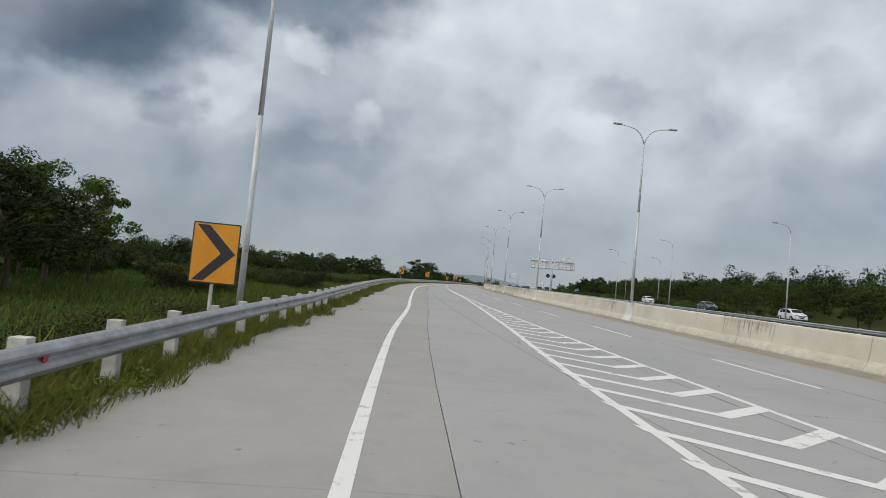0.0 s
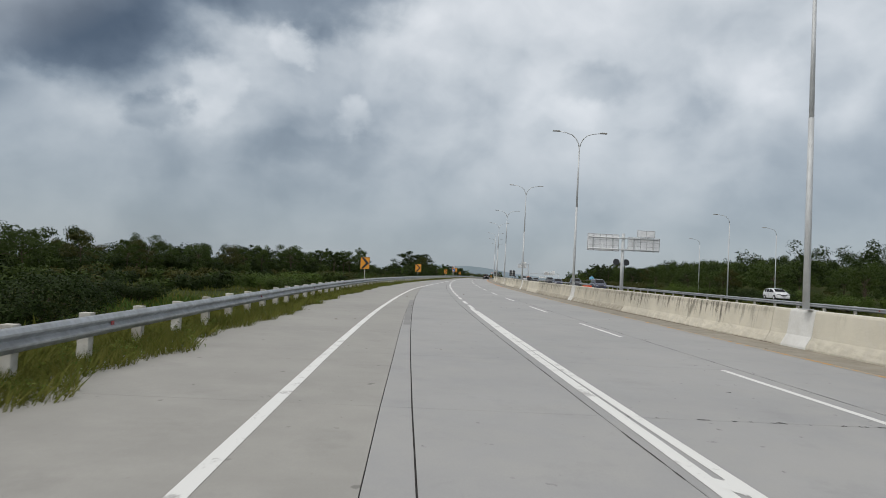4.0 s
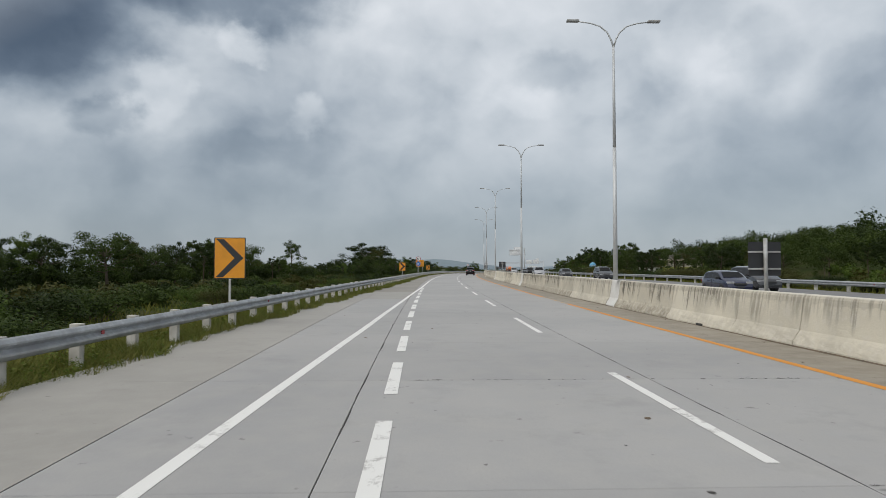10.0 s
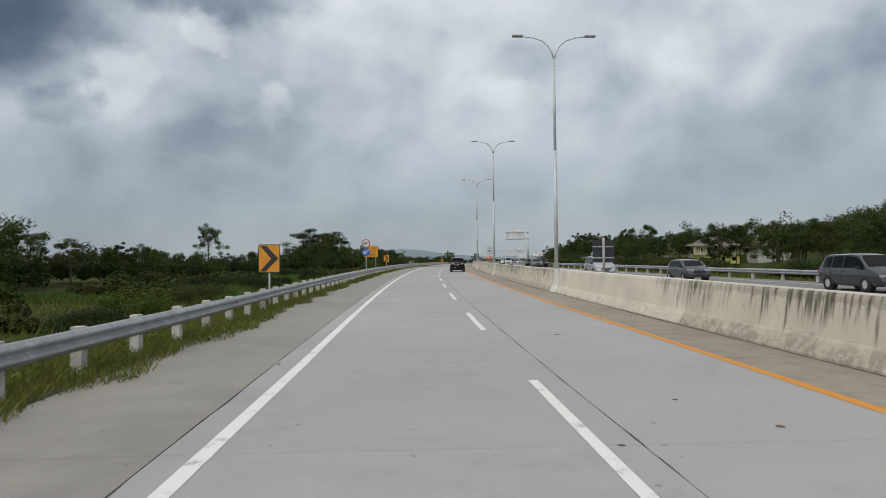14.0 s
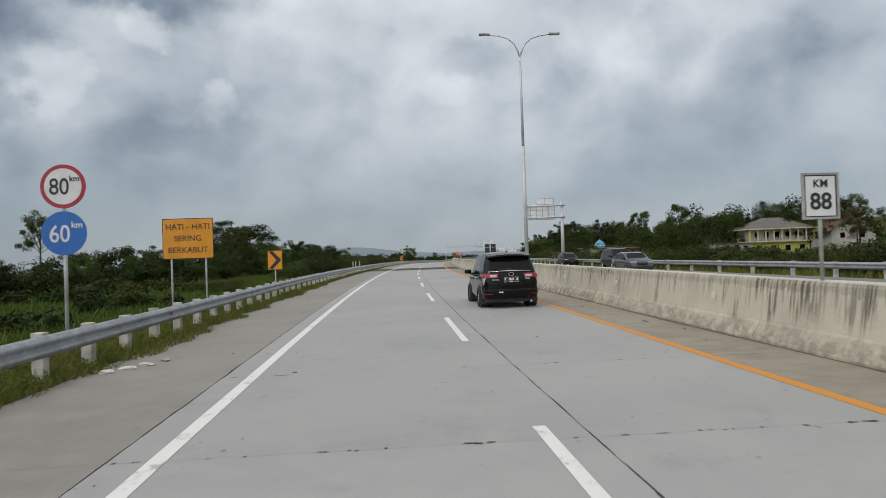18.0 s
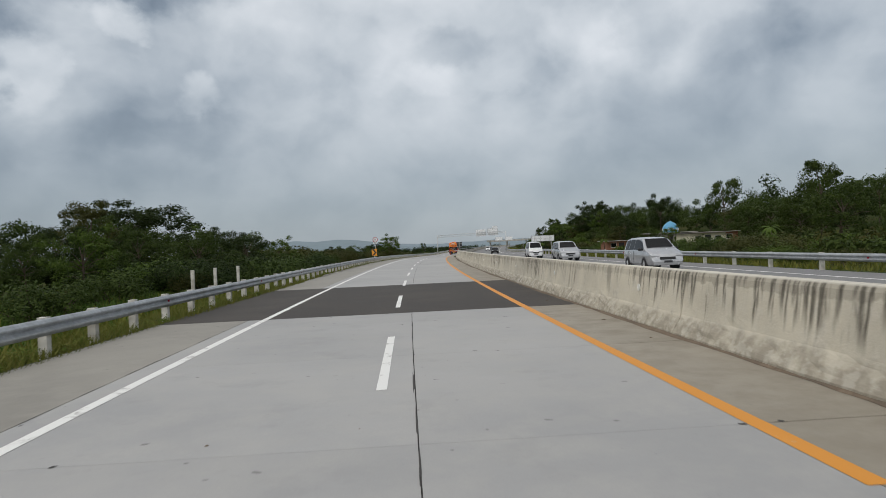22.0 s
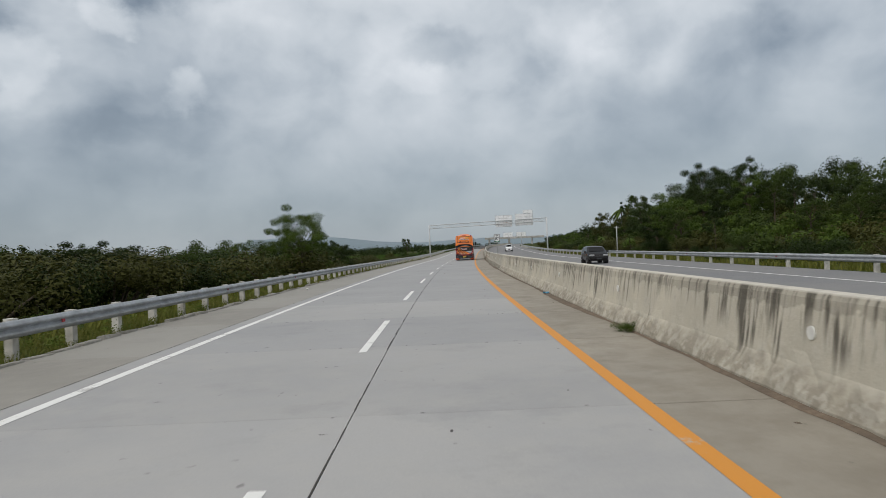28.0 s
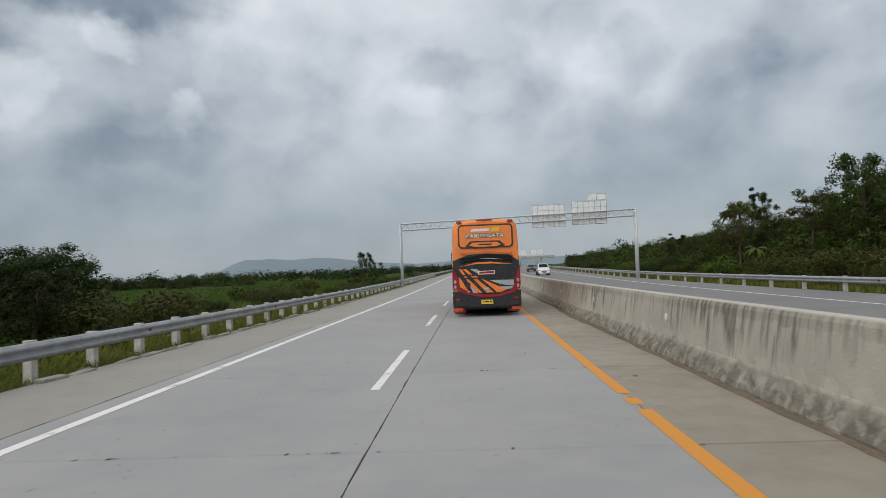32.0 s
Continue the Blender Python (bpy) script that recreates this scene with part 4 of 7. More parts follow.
limit = empty("speed_sign", at(295.5, -8.45, 0), "two round speed signs, red ringed white above blue, on one post", "road sign")
bm = bmesh.new()
plate(bm, disc(0.475, 36, 0, 3.5), -0.01, 0.0)
part("ring", bm, SIGN_RED, limit)
bm = bmesh.new()
plate(bm, disc(0.39, 36, 0, 3.5), -0.016, -0.010)
part("panel", bm, SIGN_WHITE, limit)
lettering("lettering", "80", 0.50, SIGN_BLACK, limit, -0.08, -0.020, 3.48, wide=0.85, bold=0.006)
lettering("lettering", "km", 0.17, SIGN_BLACK, limit, 0.24, -0.020, 3.66)
bm = bmesh.new()
plate(bm, disc(0.475, 36, 0, 2.49), -0.01, 0.0)
part("panel", bm, SIGN_BLUE, limit, "blue disc")
lettering("lettering", "60", 0.52, SIGN_WHITE, limit, -0.09, -0.014, 2.46, wide=0.85, bold=0.008)
lettering("lettering", "km", 0.19, SIGN_WHITE, limit, 0.27, -0.014, 2.66)
post(limit, 0, -1.5, 3.9, 0.04)

fog = empty("warning_sign", at(308.0, -9.0, 0), "orange fog warning sign with black letters on two posts", "road sign")
bm = bmesh.new()
plate(bm, rounded(1.84, 1.50, 0.03, 2, 0, 2.65), -0.012, 0.0)
part("border", bm, SIGN_BLACK, fog)
bm = bmesh.new()
plate(bm, rounded(1.79, 1.45, 0.03, 2, 0, 2.65), -0.018, -0.012)
part("panel", bm, SIGN_YELLOW, fog)
for text, z in (("HATI - HATI", 3.08), ("SERING", 2.65), ("BERKABUT", 2.22)):
    lettering("lettering", text, 0.30, SIGN_BLACK, fog, 0, -0.022, z, bold=0.004)
post(fog, -0.62, -1.6, 3.2)
post(fog, 0.62, -1.6, 3.2)

stop = empty("no_stopping_sign", at(449.5, -7.45, 0), "round no stopping sign with a small white plate below", "road sign")
bm = bmesh.new()
plate(bm, disc(0.40, 28, 0, 3.45), -0.01, 0.0)
part("ring", bm, SIGN_RED, stop)
bm = bmesh.new()
plate(bm, disc(0.32, 28, 0, 3.45), -0.016, -0.010)
part("panel", bm, SIGN_WHITE, stop)
lettering("lettering", "S", 0.42, SIGN_BLACK, stop, 0, -0.020, 3.45)
bm = bmesh.new()
plate(bm, [(-0.22, 3.62), (-0.18, 3.66), (0.22, 3.28), (0.18, 3.24)], -0.024, -0.0205)
part("slash", bm, SIGN_RED, stop)
bm = bmesh.new()
plate(bm, rounded(0.62, 0.26, 0.02, 2, 0, 2.93), -0.01, 0.0)
part("plate", bm, SIGN_WHITE, stop)
for z, w in ((2.98, 0.40), (2.88, 0.30)):
    bm = bmesh.new()
    plate(bm, rounded(w, 0.05, 0.01, 2, 0, z), -0.013, -0.0102)
    part("text_bar", bm, SIGN_BLACK, stop)
post(stop, 0, -1.5, 3.6)


def kilometre_sign(s, u, words, green, size=1.0):
    base = 2.9 - 1.87 * size
    g = empty("kilometre_sign", at(s, u, base) @ Matrix.Scale(size, 4), "white kilometre sign in a steel frame standing on the barrier", "road sign", "kilometre signs")
    z0, h = 1.02 - (0.12 if green else 0), 0.84 + (0.14 if green else 0)
    c = z0 + h / 2
    bm = bmesh.new()
    for x0, x1, za, zb in ((-0.35, -0.31, c - h / 2, c + h / 2), (0.31, 0.35, c - h / 2, c + h / 2), (-0.31, 0.31, c + h / 2 - 0.04, c + h / 2), (-0.31, 0.31, c - h / 2, c - h / 2 + 0.04)):
        box(bm, x0, x1, -0.03, 0.01, za, zb)
    part("frame", bm, GALV_DULL, g)
    bm = bmesh.new()
    plate(bm, rounded(0.62, h - 0.08, 0.03, 3, 0, c), -0.012, 0.0)
    part("border", bm, SIGN_BLACK, g)
    bm = bmesh.new()
    top = c + h / 2 - 0.06
    plate(bm, [(-0.28, top), (0.28, top), (0.28, top - 0.72), (-0.28, top - 0.72)], -0.017, -0.012)
    part("panel", bm, SIGN_WHITE, g)
    lettering("lettering", "KM", 0.20, SIGN_BLACK, g, 0, -0.021, top - 0.14)
    lettering("lettering", words, 0.42, SIGN_BLACK, g, 0, -0.021, top - 0.47)
    if green:
        bm = bmesh.new()
        plate(bm, [(-0.28, c - h / 2 + 0.06), (0.28, c - h / 2 + 0.06), (0.28, top - 0.74), (-0.28, top - 0.74)], -0.017, -0.012)
        part("green_strip", bm, SIGN_GREEN, g, "green strip")
        lettering("lettering", "800", 0.17, SIGN_WHITE, g, 0, -0.021, c - h / 2 + 0.13)
    bm = bmesh.new()
    x = 0.0
    tube(bm, (x, 0.03, (1.15 - base) / size), (x, 0.03, c + 0.3), 0.035, 0.035, 10)
    part("post", bm, GALV_DULL, g, smooth=True)


kilometre_sign(289.75, 5.48, "88", False, 0.89)
kilometre_sign(506.2, 5.46, "87", True, 0.78)


def back_panel(parent, x0, x1, z0, z1, y=0.0, nx=5, nz=3):
    """A sign seen from behind: pale sheet, thin frame and stiffening ribs."""
    bm = bmesh.new()
    plate(bm, rounded(x1 - x0, z1 - z0, 0.06, 3, (x0 + x1) / 2, (z0 + z1) / 2), y, y + 0.02)
    p = part("sign_panel", bm, SIGN_BACK, parent, "pale metal back of a sign panel")
    for i in range(nx + 1):
        x = x0 + 0.04 + (x1 - x0 - 0.08) * i / nx
        bm = bmesh.new()
        box(bm, x - 0.009, x + 0.009, y - 0.045, y - 0.001, z0 + 0.03, z1 - 0.03)
        part("rib", bm, RIB, p)
    for i in range(nz + 1):
        z = z0 + 0.04 + (z1 - z0 - 0.08) * i / nz
        bm = bmesh.new()
        box(bm, x0 + 0.04, x1 - 0.04, y - 0.030, y - 0.002, z - 0.008, z + 0.008)
        part("rib", bm, RIB, p)


butterfly = empty("sign_gantry", at(151.5, 17.4, -0.2), "grey gantry post carrying two large signs seen from behind", "sign gantry")
bm = bmesh.new()
tube(bm, (0, 0, -0.3), (0, 0, 7.75), 0.23, 0.19, 16)
part("post", bm, LAMP_STEEL, butterfly, smooth=True)
for z in (5.75, 7.15):
    bm = bmesh.new()
    tube(bm, (-4.3, -0.24, z), (4.35, -0.24, z), 0.085, 0.085, 10)
    part("arm", bm, LAMP_STEEL, butterfly, smooth=True)
for x in (-3.7, -1.3, 1.3, 3.7):
    bm = bmesh.new()
    box(bm, x - 0.07, x + 0.07, -0.20, -0.06, 5.6, 7.3)
    part("bracket", bm, LAMP_STEEL, butterfly)
back_panel(butterfly, -4.4, -0.5, 5.5, 7.6)
back_panel(butterfly, 0.55, 4.5, 5.65, 7.35)
back_panel(butterfly, 1.7, 3.9, 7.4, 8.25, nx=2, nz=1)
for x in (-0.75, 0.45):
    bm = bmesh.new()
    plate(bm, disc(0.40, 24, x, 4.2), -0.06, -0.03)
    part("round_sign", bm, SIGN_BLACK, butterfly, "dark back of a round sign")
cant = empty("sign_gantry", at(361.3, 16.75, -0.2), "grey cantilever gantry carrying a large sign seen from behind", "sign gantry")
bm = bmesh.new()
tube(bm, (0, 0, -0.3), (0, 0, 7.7), 0.21, 0.17, 16)
part("post", bm, LAMP_STEEL, cant, smooth=True)
for z in (5.85, 7.2):
    bm = bmesh.new()
    tube(bm, (-4.6, -0.22, z), (0.35, -0.22, z), 0.08, 0.08, 10)
    part("arm", bm, LAMP_STEEL, cant, smooth=True)
for x in (-4.0, -1.6):
    bm = bmesh.new()
    box(bm, x - 0.06, x + 0.06, -0.2, -0.06, 5.7, 7.35)
    part("bracket", bm, LAMP_STEEL, cant)
back_panel(cant, -4.4, -0.8, 5.6, 7.3)
back_panel(cant, -3.0, -0.9, 7.35, 8.1, nx=2, nz=1)

portal = empty("sign_gantry", at(588.5, 0, 0), "steel lattice portal gantry spanning the motorway, signs seen from behind", "sign gantry")
for x, z1 in ((-6.55, 6.95), (18.9, 7.50)):
    for dy in (-0.35, 0.35):
        bm = bmesh.new()
        tube(bm, (x, dy, -1.2), (x, dy, z1), 0.13, 0.11, 12)
        part("post", bm, LAMP_STEEL, portal, smooth=True)
bm = bmesh.new()
for dy in (-0.35, 0.35):
    for z in (6.15, 6.85):
        tube(bm, (-6.65, dy, z), (19.0, dy, z + 0.62), 0.065, 0.065, 8)
part("chord", bm, LAMP_STEEL, portal)
bm = bmesh.new()
for i in range(25):
    x = -6.5 + i * 1.016
    for dy in (-0.35, 0.35):
        zz = 0.62 * (x + 6.65) / 25.65
        tube(bm, (x, dy, 6.15 + zz), (x + 0.5, dy, 6.85 + zz + 0.012), 0.03, 0.03, 6)
        tube(bm, (x + 0.5, dy, 6.85 + zz + 0.012), (x + 1.0, dy, 6.15 + zz + 0.024), 0.03, 0.03, 6)
part("lattice", bm, LAMP_STEEL, portal)
back_panel(portal, 7.9, 11.5, 5.9, 8.4, 0.5, 6, 4)
back_panel(portal, 12.2, 16.0, 6.05, 8.6, 0.5, 6, 4)
back_panel(portal, 13.9, 16.0, 8.65, 9.4, 0.5, 2, 1)

overpass = empty("overpass", at(985.0, 0, 0), "distant concrete road bridge crossing over the motorway", "bridge")
bm = bmesh.new()
box(bm, -14, 34, -4.5, 4.5, 4.7, 5.6, 0.05)
part("deck", bm, CONCRETE_LIGHT, overpass, "grey concrete bridge deck")
for y in (-4.5, 4.3):
    bm = bmesh.new()
    box(bm, -14, 34, y, y + 0.2, 5.605, 6.3, 0.03)
    part("parapet", bm, CONCRETE_LIGHT, overpass)
for x in (-11, 5.55, 24):
    bm = bmesh.new()
    box(bm, x - 0.45, x + 0.45, -3.6, 3.6, -1.0, 4.695, 0.05)
    part("pier", bm, CONCRETE_LIGHT, overpass)
for s, u in ((770.0, 20.0), (772.0, 13.5)):
    g = empty("direction_board", at(s, u, 0), "pale back of a distant sign on a grey post", "road sign", "distant sign backs")
    back_panel(g, -2.4, 2.2, 4.6, 6.8, 0.0, 4, 2)
    post(g, 0, -0.4, 6.5, 0.14)
board = empty("direction_board", at(460.2, 20.3, -0.4), "pale back of a roadside board on two posts", "road sign")
back_panel(board, -2.0, 1.95, 2.45, 3.45, 0.0, 5, 2)
post(board, -1.4, -0.6, 3.3, 0.06)
post(board, 1.4, -0.6, 3.3, 0.06)
for s, h in ((171.3, 1.36), (239.1, 1.36), (337.6, 1.40), (449.1, 1.40)):
    g = empty("road_sign", at(s, MEDIAN + 0.15, 1.15), "dark-backed square sign on a grey post on the barrier", "road sign", "median frames")
    bm = bmesh.new()
    tube(bm, (0, 0, -0.02), (0, 0, h), 0.05, 0.05, 10)
    part("post", bm, GALV_DULL, g, smooth=True)
    for z in (h - 0.35, h - 0.79):
        bm = bmesh.new()
        box(bm, -0.42, 0.42, 0.045, 0.085, z - 0.022, z + 0.022)
        part("crossbar", bm, GALV_DULL, g)
    bm = bmesh.new()
    plate(bm, rounded(0.86, 0.88, 0.04, 4, 0.02, h - 0.53), 0.088, 0.10)
    part("sign_panel", bm, SIGN_BLACK, g, "dark back of the sign panel")
pole = empty("utility_pole", at(535.2, 22.5, -0.5), "thin grey utility pole behind the far guard rail", "pole")
bm = bmesh.new()
tube(bm, (0, 0, -0.4), (0, 0, 4.4), 0.08, 0.06, 8)
part("pole", bm, GALV_DULL, pole, smooth=True)
bm = bmesh.new()
box(bm, -0.35, 0.35, -0.03, 0.03, 4.2, 4.28)
part("crossbar", bm, GALV_DULL, pole)
for s, u in ((377.6, -9.5), (380.6, -9.5), (384.0, -9.3)):
    g = empty("marker_post", at(s, u, -0.4), "weathered white concrete marker post behind the guard rail", "marker post", "white marker posts")
    bm = bmesh.new()
    box(bm, -0.07, 0.07, -0.07, 0.07, -0.6, 1.65, 0.012)
    part("shaft", bm, POST_WHITE, g)
for i in range(4):
    g = empty("water_barrier", at(158 + i * 1.35, 14.8 + 0.9 * (i == 3), 0, 4 * i), "orange plastic water filled traffic barrier", "traffic barrier", "orange barriers")
    bm = bmesh.new()
    vs = [(-0.28, 0), (-0.28, 0.15), (-0.12, 0.35), (-0.10, 0.85), (0.10, 0.85), (0.12, 0.35), (0.28, 0.15), (0.28, 0)]
    plate(bm, vs, -0.6, 0.6)
    part("shell", bm, ORANGE_PLASTIC, g)


# ---- worn joints: dark crumbled spots and tar along the slab edges ----
def worn_joints():
    rs = np.random.RandomState(19)
    verts, faces = [], []

    def chip(s, u, ls, lu):
        n = len(verts)
        k = 7
        for i in range(k):
            a, r = i * math.tau / k + rs.rand() * 0.5, 0.55 + 0.6 * rs.rand()
            verts.append(spot(s + ls * r * math.cos(a), u + lu * r * math.sin(a), 0.0035))
        faces.append(tuple(range(n, n + k)))

    for e in np.arange(S0 + 50, 640, 5.0):
        if PATCH[0] - 1 < e < PATCH[1] + 1:
            continue
        heavy = rs.rand()
        for _ in range(int(34 * heavy ** 3.5) + 1):
            chip(e + rs.normal() * 0.012, rs.uniform(-4.0, 3.9), 0.016 + 0.03 * rs.rand() ** 2, 0.02 + 0.09 * rs.rand() ** 3)
    for u in (-4.063, 0.4265):
        s = S0 + 40
        while s < 620:
            long = rs.uniform(0.1, 0.9)
            chip(s, u + rs.normal() * 0.006, long, rs.uniform(0.006, 0.013))
            s += long * rs.uniform(1.2, 3.0)
    for _ in range(420):
        s = rs.uniform(20, 560)
        chip(s, rs.uniform(-4.0, 3.6), 0.01 + 0.035 * rs.rand() ** 2, 0.012 + 0.04 * rs.rand() ** 2)
    ob = mesh_of("joint_chips", verts, faces, JOINT)
    tagged(ob, "dark crumbled spots and tar along the slab joints", "joint wear", kind="stuff")


worn_joints()


# ---- plants ----
def leaf_cloud(rs, centres, radii, per, size, squash=0.8, droop=0.25):
    """Many small bent leaves scattered through clumps: verts and faces."""
    c = np.repeat(np.asarray(centres, float), per, 0)
    r = np.repeat(np.asarray(radii, float), per)
    d = rs.normal(size=c.shape)
    d /= np.linalg.norm(d, axis=1)[:, None]
    p = c + d * (r * (0.28 + 0.68 * rs.rand(len(r)) ** 0.6))[:, None] * np.array((1, 1, squash))
    face = d * np.array((1, 1, 0.9)) + rs.normal(size=p.shape) * 0.42 + np.array((0, 0, 0.35))
    face /= np.linalg.norm(face, axis=1)[:, None]
    a = np.cross(face, rs.normal(size=p.shape))
    a /= np.linalg.norm(a, axis=1)[:, None]
    b = np.cross(face, a)
    k = (size * (0.6 + 0.8 * rs.rand(len(p))))[:, None]
    drop = np.array((0, 0, -1.0)) * k * droop
    v = np.stack([p - a * k * 0.6 - b * k * 0.42, p - a * k * 0.6 + b * k * 0.42, p + a * k + drop], 1).reshape(-1, 3)
    return v, len(p)


def leaf_mesh(name, v, n, mat, c=3):
    me = bpy.data.meshes.new(name)
    me.vertices.add(len(v))
    me.vertices.foreach_set("co", v.ravel().astype(np.float32))
    me.loops.add(n * c)
    me.loops.foreach_set("vertex_index", np.arange(n * c, dtype=np.int32))
    me.polygons.add(n)
    me.polygons.foreach_set("loop_start", np.arange(0, n * c, c, dtype=np.int32))
    me.update(calc_edges=True)
    me.materials.append(mat)
    return me


def make_tree(seed, height, spread, trunk, clumps, per, size, mat, label, low=0.35, flatness=0.8, name="tree"):
    """A tapered trunk with forked limbs and a crown of leaf clumps on them."""
    rs = np.random.RandomState(seed)
    t = empty(name, Matrix(), label, "tree")
    bm = bmesh.new()
    lean = rs.normal(size=2) * 0.03 * height
    top = Vector((lean[0], lean[1], height * 0.72))
    mid = Vector((lean[0] * 0.3, lean[1] * 0.3, height * 0.36))
    pipe(bm, [(0, 0, -0.8), (0, 0, height * 0.08), mid, top], [trunk * 1.25, trunk, trunk * 0.75, trunk * 0.25], 8)
    centres, radii = [], []
    for i in range(clumps):
        a = i * 2.4 + rs.rand() * 0.9
        f = low + (1 - low) * (i + rs.rand()) / clumps
        w = spread * (1 - abs(f - 0.62) * 1.15) * (0.55 + 0.6 * rs.rand())
        end = Vector((lean[0] * f + math.cos(a) * w, lean[1] * f + math.sin(a) * w, height * min(f, 0.95)))
        root = mid.lerp(top, min(max(f - 0.25, 0), 0.9)) if f > 0.4 else mid * 0.9
        kn = root.lerp(end, 0.5) + Vector((0, 0, 0.04 * height))
        pipe(bm, [root, kn, end], [trunk * 0.32, trunk * 0.2, trunk * 0.07], 5)
        centres.append(end)
        radii.append(spread * (0.26 + 0.20 * rs.rand()))
        for _ in range(2):
            centres.append(Vector(end) + Vector(rs.normal(size=3) * spread * 0.28))
            radii.append(spread * (0.17 + 0.16 * rs.rand()))
    part("trunk", bm, BARK, t)
    v, n = leaf_cloud(rs, [tuple(c) for c in centres], radii, int(per * 0.72), size, flatness)
    ob = new("crown", leaf_mesh("crown", v, n, mat))
    ob.parent = t
    return t


def make_palm(seed, height, mat, label, fronds=13, length=2.2):
    rs = np.random.RandomState(seed)
    t = empty("palm", Matrix(), label, "palm tree")
    bm = bmesh.new()
    pipe(bm, [(0, 0, -0.5), (0.1, 0, height * 0.5), (0.25, 0.05, height)], [0.16, 0.13, 0.10], 8)
    part("trunk", bm, BARK, t)
    for i in range(fronds):
        a, up = i * 2.4, 0.2 + 0.9 * rs.rand()
        verts, faces = [], []
        for k in range(9):
            f = k / 8
            r, z = length * f, length * (up * f - 1.0 * f * f)
            w = 0.30 * math.sin(math.pi * min(f * 0.9 + 0.08, 1))
            c, s_ = math.cos(a), math.sin(a)
            for side in (-1, 0, 1):
                verts.append((0.25 + c * r - s_ * w * side, 0.05 + s_ * r + c * w * side, height + z - abs(side) * w * 0.5))
        for k in range(8):
            faces += [(3 * k, 3 * k + 1, 3 * k + 4, 3 * k + 3), (3 * k + 1, 3 * k + 2, 3 * k + 5, 3 * k + 4)]
        mesh_of("frond", verts, faces, mat, t)
    return t


def make_bush(seed, w, h, per, size, mat, label):
    rs = np.random.RandomState(seed)
    t = empty("bush", Matrix(), label, "bush")
    bm = bmesh.new()
    cs, ra = [], []
    for i in range(9):
        a = i * 2.4
        p = Vector((math.cos(a) * w * 0.5 * rs.rand() ** 0.5, math.sin(a) * w * 0.5 * rs.rand() ** 0.5, h * (0.35 + 0.5 * rs.rand())))
        pipe(bm, [(p.x * 0.2, p.y * 0.2, -0.4), (p.x * 0.7, p.y * 0.7, p.z * 0.6), p], [0.05, 0.035, 0.015], 5)
        cs.append(tuple(p))
        ra.append(w * (0.20 + 0.14 * rs.rand()))
    part("stem", bm, BARK, t)
    v, n = leaf_cloud(rs, cs, ra, per, size, 0.9)
    ob = new("foliage", leaf_mesh("foliage", v, n, mat))
    ob.parent = t
    return t


TREES = [
    (make_tree(1, 9.0, 3.4, 0.22, 13, 255, 0.155, LEAF_DARK, "dark green broadleaf tree with a dense rounded crown"), 9.4),
    (make_tree(2, 10.0, 2.9, 0.18, 12, 238, 0.155, LEAF_MID, "tall green tree with an open layered crown", 0.42), 10.4),
    (make_tree(3, 8.0, 3.6, 0.20, 14, 238, 0.155, LEAF_MID, "broad mid green tree with an uneven crown", 0.3), 8.3),
    (make_tree(4, 11.0, 2.3, 0.16, 10, 204, 0.155, LEAF_DARK, "slender dark tree with a bare trunk and tufted crown", 0.55), 11.4),
    (make_tree(5, 8.5, 3.1, 0.18, 13, 238, 0.155, LEAF_LIGHT, "fresh green tree with a loose feathery crown", 0.35), 8.8),
    (make_tree(6, 9.5, 3.0, 0.18, 12, 221, 0.155, LEAF_DRY, "yellowish green tree with a thinning crown", 0.4), 9.8),
]
BUSHES = [
    (make_bush(11, 3.4, 2.0, 520, 0.085, LEAF_MID, "dense green bush growing beside the road"), 2.2),
    (make_bush(12, 4.2, 2.4, 560, 0.09, LEAF_DARK, "dark spreading bush in the field edge"), 2.6),
    (make_bush(13, 3.0, 1.8, 480, 0.08, LEAF_LIGHT, "light green leafy bush among weeds"), 2.0),
    (make_bush(14, 3.8, 2.0, 480, 0.085, LEAF_DRY, "yellowish tangled bush among tall weeds"), 2.2),
]
PALM = make_palm(21, 5.0, LEAF_LIGHT, "small palm with arching fronds")
BANANA = make_palm(22, 1.2, LEAF_LIGHT, "banana plant with broad upright leaves", 8, 1.5)
for t, _ in TREES + BUSHES + [(PALM, 0), (BANANA, 0)]:
    t.matrix_world = Matrix.Translation((-900, -900, -40))
used = set()


def plant(kind, s, u, top=None, scale=None, group="", squeeze=1.0):
    """Sets a plant on the ground so that its crown ends at the height top over the road."""
    ob, h = kind
    z = float(land(np.array([s]), np.array([u]))[0]) - 0.15
    k = scale if scale else max((top - z) / h, 0.25)
    m = at(s, u, z, (s * 97 + u * 31) % 360) @ Matrix.Diagonal((k * squeeze, k * squeeze, k, 1))
    if ob.name in used:
        c = copy_thing(ob, m)
        c.matrix_world = m
    else:
        used.add(ob.name)
        ob.matrix_world = m
        c = ob
    if group:
        c["group"] = group
    return c


joined = {}


